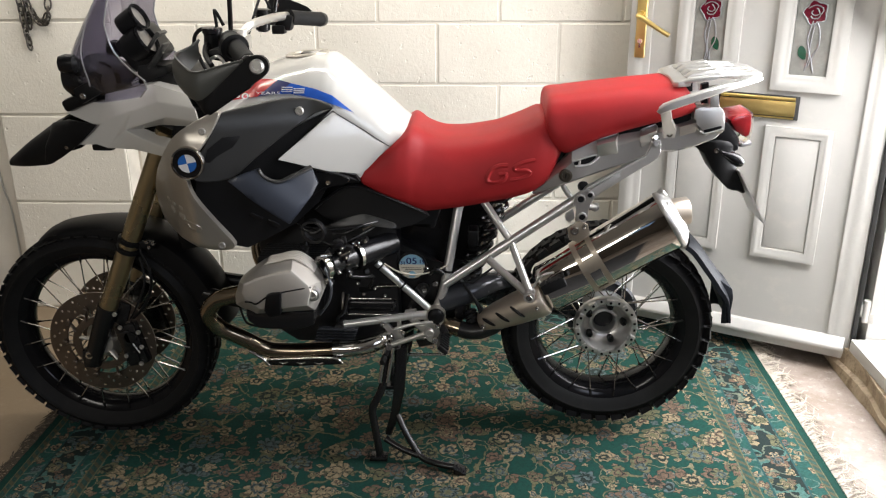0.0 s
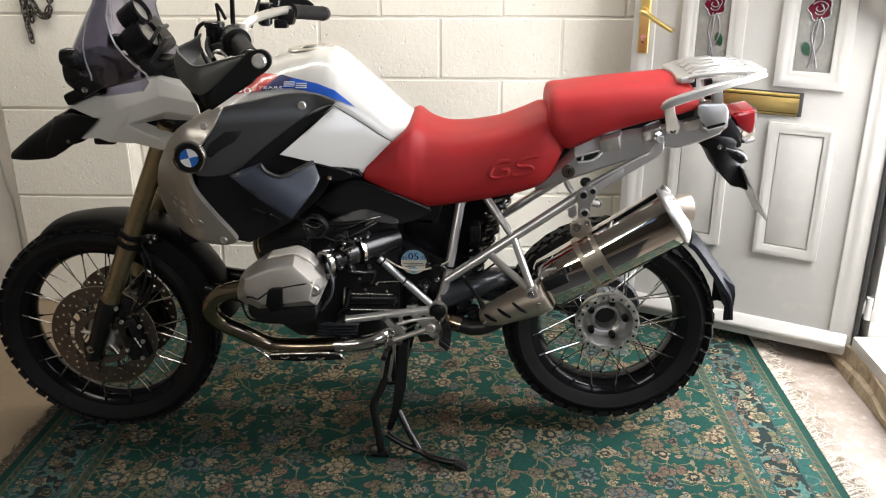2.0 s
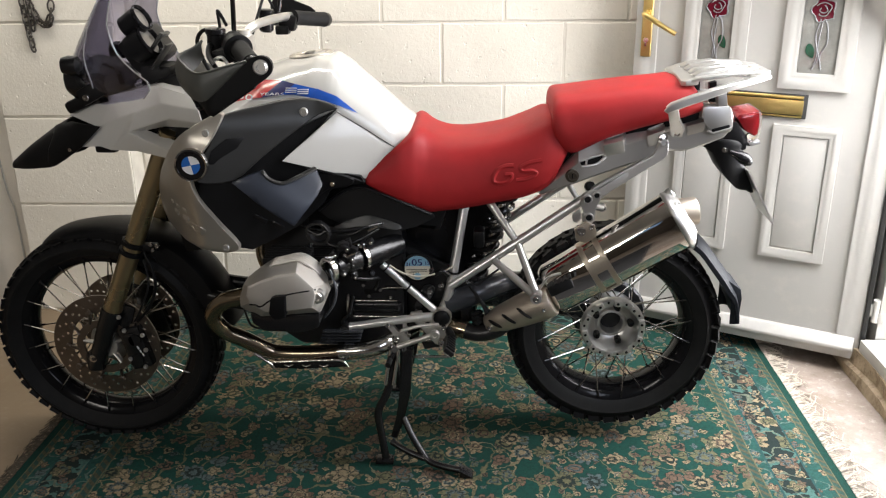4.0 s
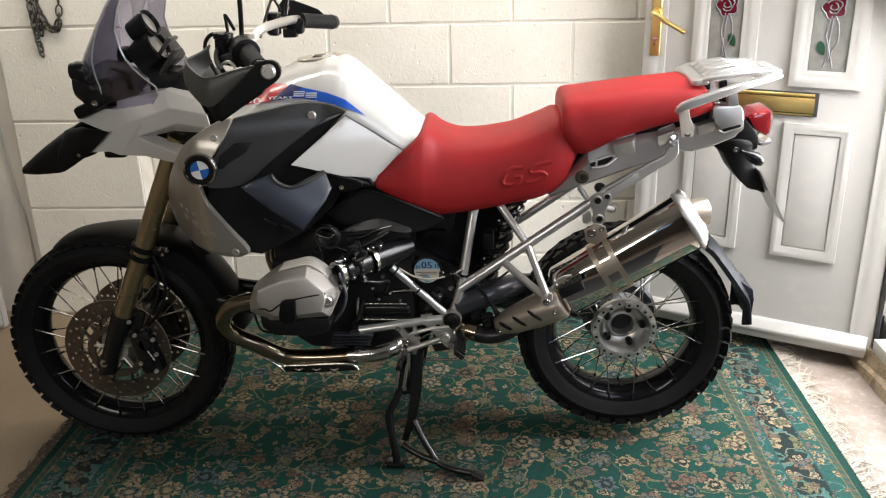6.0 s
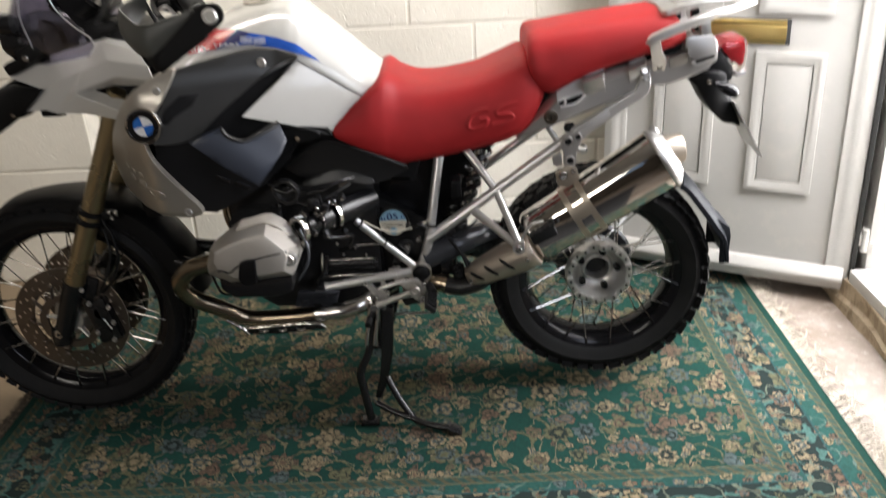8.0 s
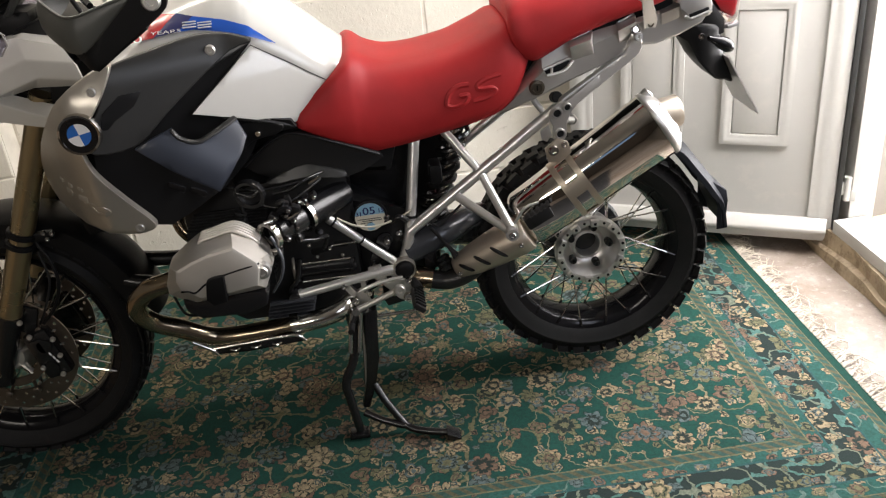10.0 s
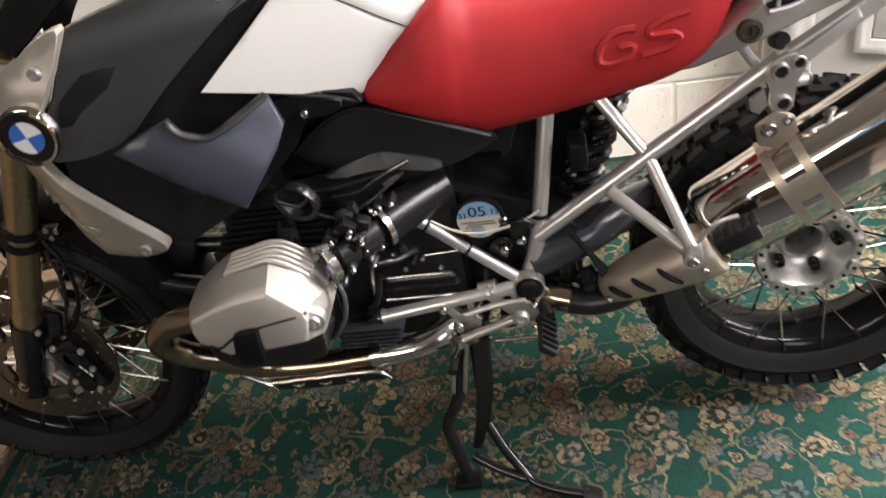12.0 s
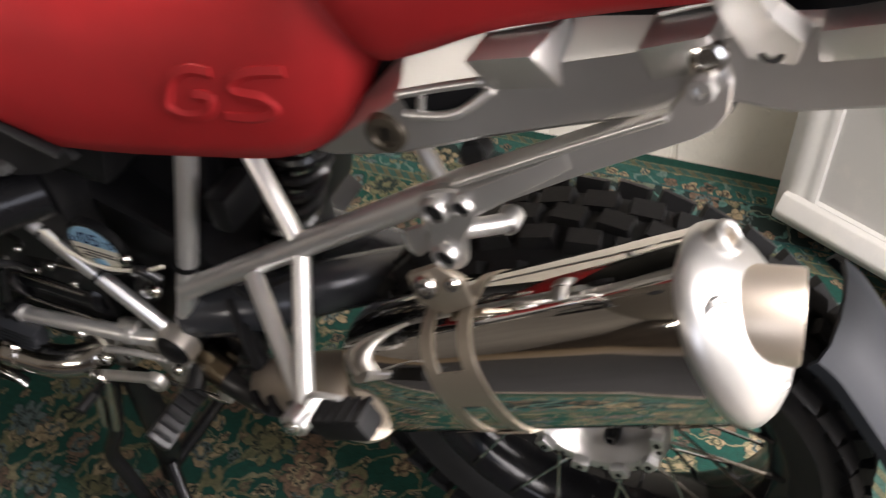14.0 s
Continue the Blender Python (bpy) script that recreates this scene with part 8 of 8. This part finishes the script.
bar("clutch_hose", [(-1.01, -0.21, 1.225), (-1.06, -0.22, 1.245), (-1.10, -0.17, 1.20), (-1.08, -0.12, 1.10)], 0.005, RUBBER)
bar("cable", [(-1.00, -0.24, 1.255), (-1.02, -0.235, 1.29), (-1.03, -0.20, 1.26), (-1.05, -0.12, 1.16)], 0.004, RUBBER, both=True)
# hand guards: deep curved shells
RIM = [(-0.903, -0.447, 1.201), (-0.951, -0.449, 1.190), (-0.990, -0.448, 1.179), (-1.011, -0.445, 1.175), (-1.032, -0.430, 1.176), (-1.059, -0.400, 1.187), (-1.084, -0.365, 1.201), (-1.078, -0.335, 1.207), (-1.063, -0.310, 1.214), (-1.048, -0.290, 1.227)]
KEEL = [(-0.904, -0.446, 1.196), (-0.952, -0.448, 1.153), (-0.983, -0.447, 1.128), (-1.005, -0.444, 1.112), (-1.034, -0.430, 1.113), (-1.063, -0.400, 1.127), (-1.086, -0.365, 1.140), (-1.080, -0.338, 1.150), (-1.062, -0.312, 1.168), (-1.047, -0.292, 1.190)]
cols = []
for a, b in zip(curve(RIM, 4), curve(KEEL, 4)):
    m = (a + b) / 2 + V((-0.006, -0.006, 0)) * min(1, (a - b).length / 0.06)
    cols.append([a, a.lerp(m, 0.5) + V((-0.002, -0.002, 0)), m, b.lerp(m, 0.5) + V((-0.002, -0.002, 0)), b])
bm = loft(bmesh.new(), cols, round_ring=False, cap=False)
bmesh.ops.recalc_face_normals(bm, faces=bm.faces)
bmesh.ops.solidify(bm, geom=bm.faces[:], thickness=0.004)
guard = part("hand_guard", bm, GUARD_GREY, bike, "grey-green wrapped hand guard", 60)
part("guard_lip", tube(bmesh.new(), curve(RIM, 4), 0.0028, 8), GUARD_GREY, guard)
# black arm below the guard, out to the bar end
bm = panel([(-1.040, 1.124), (-1.013, 1.095), (-0.990, 1.082), (-0.939, 1.115), (-0.891, 1.145), (-0.858, 1.166), (-0.846, 1.180), (-0.844, 1.194), (-0.850, 1.207), (-0.864, 1.214), (-0.885, 1.211), (-0.901, 1.199), (-0.952, 1.154), (-1.004, 1.113)], lambda x, z: -0.456 + 0.9 * max(0, -0.995 - x), 0.012, 0.012, smooth_edge=2, bevel=0.003)
part("guard_arm", bm, BLACK_PLASTIC, guard, "black guard arm")
bm = loft(bmesh.new(), [[V((x + 0.15 * d, -0.448 + 0.9 * max(0, -0.995 - x) + d, z + d * 0.30)) for x, z in ((-1.040, 1.124), (-1.013, 1.095), (-0.990, 1.082), (-0.939, 1.115), (-0.891, 1.145))] for d in (0.0, 0.030, 0.055)], round_ring=False, cap=False)
bmesh.ops.recalc_face_normals(bm, faces=bm.faces)
bmesh.ops.solidify(bm, geom=bm.faces[:], thickness=0.004)
part("guard_floor", bm, BLACK_PLASTIC, guard)
gd = (V((-0.900, -0.415, 1.191)) - V((-0.972, -0.295, 1.227))).normalized()
bm = lathe(bmesh.new(), [(0.0, -0.028), (0.026, -0.028), (0.031, -0.022), (0.031, -0.004), (0.034, -0.003), (0.034, 0.003), (0.027, 0.005), (0.022, 0.012), (0.0, 0.012)], (-0.952, -0.330, 1.213), 26, gd, False)
part("grip_flange", bm, BLACK_PLASTIC, bike, "black grip flange and switch collar")
bm = prism(bmesh.new(), [(-1.025, 1.190), (-0.975, 1.178), (-0.955, 1.200), (-0.960, 1.215), (-1.015, 1.208)], -0.330, -0.270, 0.006)
part("lever_bracket", bm, BLACK_PLASTIC, bike)
bar("lever_link", [(-1.018, -0.345, 1.183), (-0.990, -0.345, 1.196), (-0.975, -0.345, 1.180)], 0.004, SILVER)
bm = panel([(-1.040, 1.275), (-0.966, 1.256), (-0.915, 1.228), (-0.990, 1.212), (-1.059, 1.226)], lambda x, z: 0.44, 0.006, 0.016, smooth_edge=2, bevel=0.001)
part("hand_guard", bm, BLACK_PLASTIC, bike, "black hand guard")
# screen, instruments, headlight
def screen_ring(z):
    xc = ramp([(1.03, -1.505), (1.10, -1.520), (1.165, -1.490), (1.25, -1.430), (1.31, -1.385), (1.42, -1.31)], z)
    back = ramp([(1.03, 0.20), (1.10, 0.290), (1.14, 0.225), (1.19, 0.160), (1.25, 0.105), (1.31, 0.075), (1.42, 0.05)], z)
    w = ramp([(1.03, 0.10), (1.10, 0.165), (1.2, 0.175), (1.31, 0.170), (1.38, 0.13), (1.42, 0.07)], z)
    return [V((xc + back * abs(u) ** 1.8, w * math.sin(u * math.pi / 2), z)) for u in (i / 10 for i in range(-10, 11))]


bm = loft(bmesh.new(), [screen_ring(1.03 + 0.39 * i / 20) for i in range(21)], round_ring=False)
bmesh.ops.recalc_face_normals(bm, faces=bm.faces)
bmesh.ops.solidify(bm, geom=bm.faces[:], thickness=0.003)
screen = part("windscreen", bm, SMOKE, bike, "smoke-tinted windscreen")
screen.visible_shadow = False
# pale tubes draw the bright glint along the screen's crease and edges
for u in (-6, 6):
    bm = tube(bmesh.new(), [screen_ring(1.06 + 0.36 * i / 16)[10 + u] + V((0.002, 0, 0)) for i in range(17)], 0.0025, 6)
    part("screen_crease", bm, CLEAR_LENS, screen)
    bm = tube(bmesh.new(), [screen_ring(1.04 + 0.38 * i / 16)[10 + (10 if u > 0 else -10)] for i in range(17)], 0.0022, 6)
    part("screen_edge", bm, CLEAR_LENS, screen)
bm = bmesh.new()
for (x, y, z), r in (((-1.290, -0.050, 1.253), 0.034), ((-1.272, -0.062, 1.198), 0.043)):
    ax = V((0.85, -0.06, 0.50)).normalized()
    lathe(bm, [(0.0, -0.05), (r * 0.9, -0.045), (r, -0.01), (r, 0.012), (r * 0.94, 0.014), (r * 0.90, 0.004), (0.0, 0.004)], (x, y, z), 32, ax, False)
box(bm, (-1.305, 0.03, 1.17), (0.09, 0.15, 0.10), 0.02, Matrix.Rotation(radians(-35), 3, "Y"))
box(bm, (-1.265, 0.0, 1.10), (0.09, 0.10, 0.07), 0.02)
clocks = part("instrument_panel", bm, BLACK_PLASTIC, bike, "black instrument cluster with round dials")
for (x, y, z), r in (((-1.290, -0.050, 1.253), 0.030), ((-1.272, -0.062, 1.198), 0.039)):
    ax = V((0.85, -0.06, 0.50)).normalized()
    bm = lathe(bmesh.new(), [(r, 0.010), (r + 0.004, 0.017), (r + 0.007, 0.012), (r + 0.005, 0.006)], (x, y, z), 36, ax)
    part("dial_ring", bm, BLACK_GLOSS, clocks)
    bm = lathe(bmesh.new(), [(0.0, 0.006), (r, 0.006), (r, 0.003), (0.0, 0.003)], (x, y, z), 32, ax, False)
    part("dial_face", bm, DIAL_PALE, clocks, "pale dial face")
bm = bmesh.new()
q = Matrix.Rotation(radians(-52), 3, "Y")
c = V((-1.246, -0.075, 1.192))
box(bm, c, (0.075, 0.012, 0.010), 0.003, q)
box(bm, c + V((0.015, 0.0, -0.030)), (0.080, 0.05, 0.006), 0.003, q)
for s in (-0.03, 0.03):
    box(bm, c + q @ V((s, 0.03, 0)), (0.010, 0.06, 0.010), 0.003, q)
part("display_frame", bm, GREY_PANEL, clocks)
bm = bmesh.new()
for sg, r in ((-1, 0.056), (1, 0.052)):
    rings = []
    for s, k in ((-0.045, 0.35), (-0.040, 0.75), (-0.015, 1.0), (0.03, 1.02), (0.07, 0.85)):
        rings.append([V((-1.452 + s, sg * 0.062 + r * k * math.cos(a), 1.095 + r * k * math.sin(a) - 0.2 * s)) for a in (2 * math.pi * i / 26 for i in range(26))])
    loft(bm, rings)
part("headlight", bm, BLACK_GLOSS, bike, "twin headlight in a black housing")
bm = bmesh.new()
box(bm, (-1.455, -0.085, 1.045), (0.10, 0.035, 0.035), 0.012, Matrix.Rotation(radians(-22), 3, "Y"))
box(bm, (-1.415, -0.115, 1.075), (0.075, 0.02, 0.045), 0.008, Matrix.Rotation(radians(-28), 3, "Y"))
pair("screen_bracket", bm, BLACK_PLASTIC, bike)
bolt((-1.428, -0.126, 1.063), 0.009, STEEL, bike, both=True)
bm = bmesh.new()
rings = []
for x, r in ((-1.525, 0.008), (-1.518, 0.024), (-1.490, 0.030), (-1.455, 0.028), (-1.440, 0.014)):
    rings.append([V((-1.443 + (x + 1.483) * 0.62, -0.150 + 0.7 * r * math.cos(a), 1.150 + 0.85 * r * math.sin(a))) for a in (2 * math.pi * i / 18 for i in range(18))])
pair("front_indicator", loft(bm, rings), BLACK_GLOSS, bike, "dark front indicator")
bar("indicator_stem", [(-1.440, -0.145, 1.145), (-1.43, -0.09, 1.11)], 0.010, BLACK_PLASTIC, both=True)
bm = prism(bmesh.new(), [(-1.27, 1.05), (-1.16, 1.02), (-1.09, 1.04), (-1.09, 1.10), (-1.17, 1.13), (-1.27, 1.09)], -0.075, 0.075, 0.015)
part("steering_head", bm, BLACK_PLASTIC, bike)
bm = prism(bmesh.new(), [(-1.22, 0.62), (-1.02, 0.66), (-1.0, 1.0), (-1.06, 1.06), (-1.20, 1.0), (-1.25, 0.80)], -0.12, 0.12, 0.02)
part("oil_cooler", bm, BLACK_PLASTIC, bike)

# ---- blocks of the back wall, laid in half bond ----
def block_mesh(name, lx, lz, depth=0.012, seed=0):
    """A painted block: slightly wandering edges, rounded back a little into the joint."""
    r = random.Random(seed)
    edge = 0.0035
    xs = [-lx / 2, -lx / 2 + edge] + [-lx / 2 + lx * k / 8 for k in range(1, 8)] + [lx / 2 - edge, lx / 2]
    zs = [-lz / 2, -lz / 2 + edge] + [-lz / 2 + lz * k / 4 for k in range(1, 4)] + [lz / 2 - edge, lz / 2]
    if lx < 0.11:
        xs = [-lx / 2, -lx / 2 + edge, 0.0, lx / 2 - edge, lx / 2]
    bm = bmesh.new()
    wave_x, wave_z = [r.uniform(-0.0014, 0.0014) for _ in xs], [r.uniform(-0.0014, 0.0014) for _ in zs]
    grid = []
    for a, x in enumerate(xs):
        col = []
        for b, z in enumerate(zs):
            rim = a in (0, len(xs) - 1) or b in (0, len(zs) - 1)
            x2 = x + (wave_z[b] if a < 2 or a > len(xs) - 3 else 0)
            z2 = z + (wave_x[a] if b < 2 or b > len(zs) - 3 else 0)
            col.append(bm.verts.new((x2, -depth / 2 + (0.0022 if rim else r.uniform(-0.0003, 0.0003)), z2)))
        grid.append(col)
    for a in range(len(xs) - 1):
        for b in range(len(zs) - 1):
            bm.faces.new((grid[a][b], grid[a + 1][b], grid[a + 1][b + 1], grid[a][b + 1]))
    open_edges = [e for e in bm.edges if len(e.link_faces) == 1]
    got = bmesh.ops.extrude_edge_only(bm, edges=open_edges)
    for g in got["geom"]:
        if isinstance(g, bmesh.types.BMVert):
            g.co.y = depth / 2
    bmesh.ops.recalc_face_normals(bm, faces=bm.faces)
    ob = part(name, bm, BLOCK, None, angle=9)
    me = ob.data
    bpy.data.objects.remove(ob)
    return me


COURSE, LONG, JOINT = 0.2296, 0.4587, 0.009
whole = [block_mesh("block", LONG - JOINT, COURSE - JOINT, seed=i) for i in range(4)]
top0 = 1.1386
rb = random.Random(9)
for row in range(-5, 6):
    zc = top0 - COURSE / 2 + row * COURSE
    if zc - COURSE / 2 < -0.09 or zc + COURSE / 2 > TOP + 0.1:
        continue
    start = -0.0876 if row % 2 == 0 else 0.1466
    for k in range(-5, 3):
        x0, x1 = start + (k - 1) * LONG, start + k * LONG
        a, b = max(x0, -1.752), min(x1, 0.92)
        if b - a < 0.05:
            continue
        zt, zb = min(zc + COURSE / 2, TOP), max(zc - COURSE / 2, -0.02)
        if (b - a) > LONG - 0.002 and zt - zb > COURSE - 0.002:
            me = whole[rb.randrange(4)]
        else:
            me = block_mesh("block", b - a - JOINT, zt - zb - JOINT, seed=row * 10 + k)
        ob = new("block", me)
        ob.parent = wall_north
        ob.location = ((a + b) / 2, WALL_Y + 0.0005 + rb.uniform(-0.0006, 0.0006), (zt + zb) / 2)
levels = [0.0, 0.245, 0.458, 0.808, 1.160, 1.51, 1.86, 2.2, TOP]
for a, b in zip(levels, levels[1:]):
    ob = new("block", block_mesh("block", 0.472, b - a - JOINT, seed=int(a * 100)))
    ob.parent = pier
    ob.location = (-1.995, 0.851, (a + b) / 2)
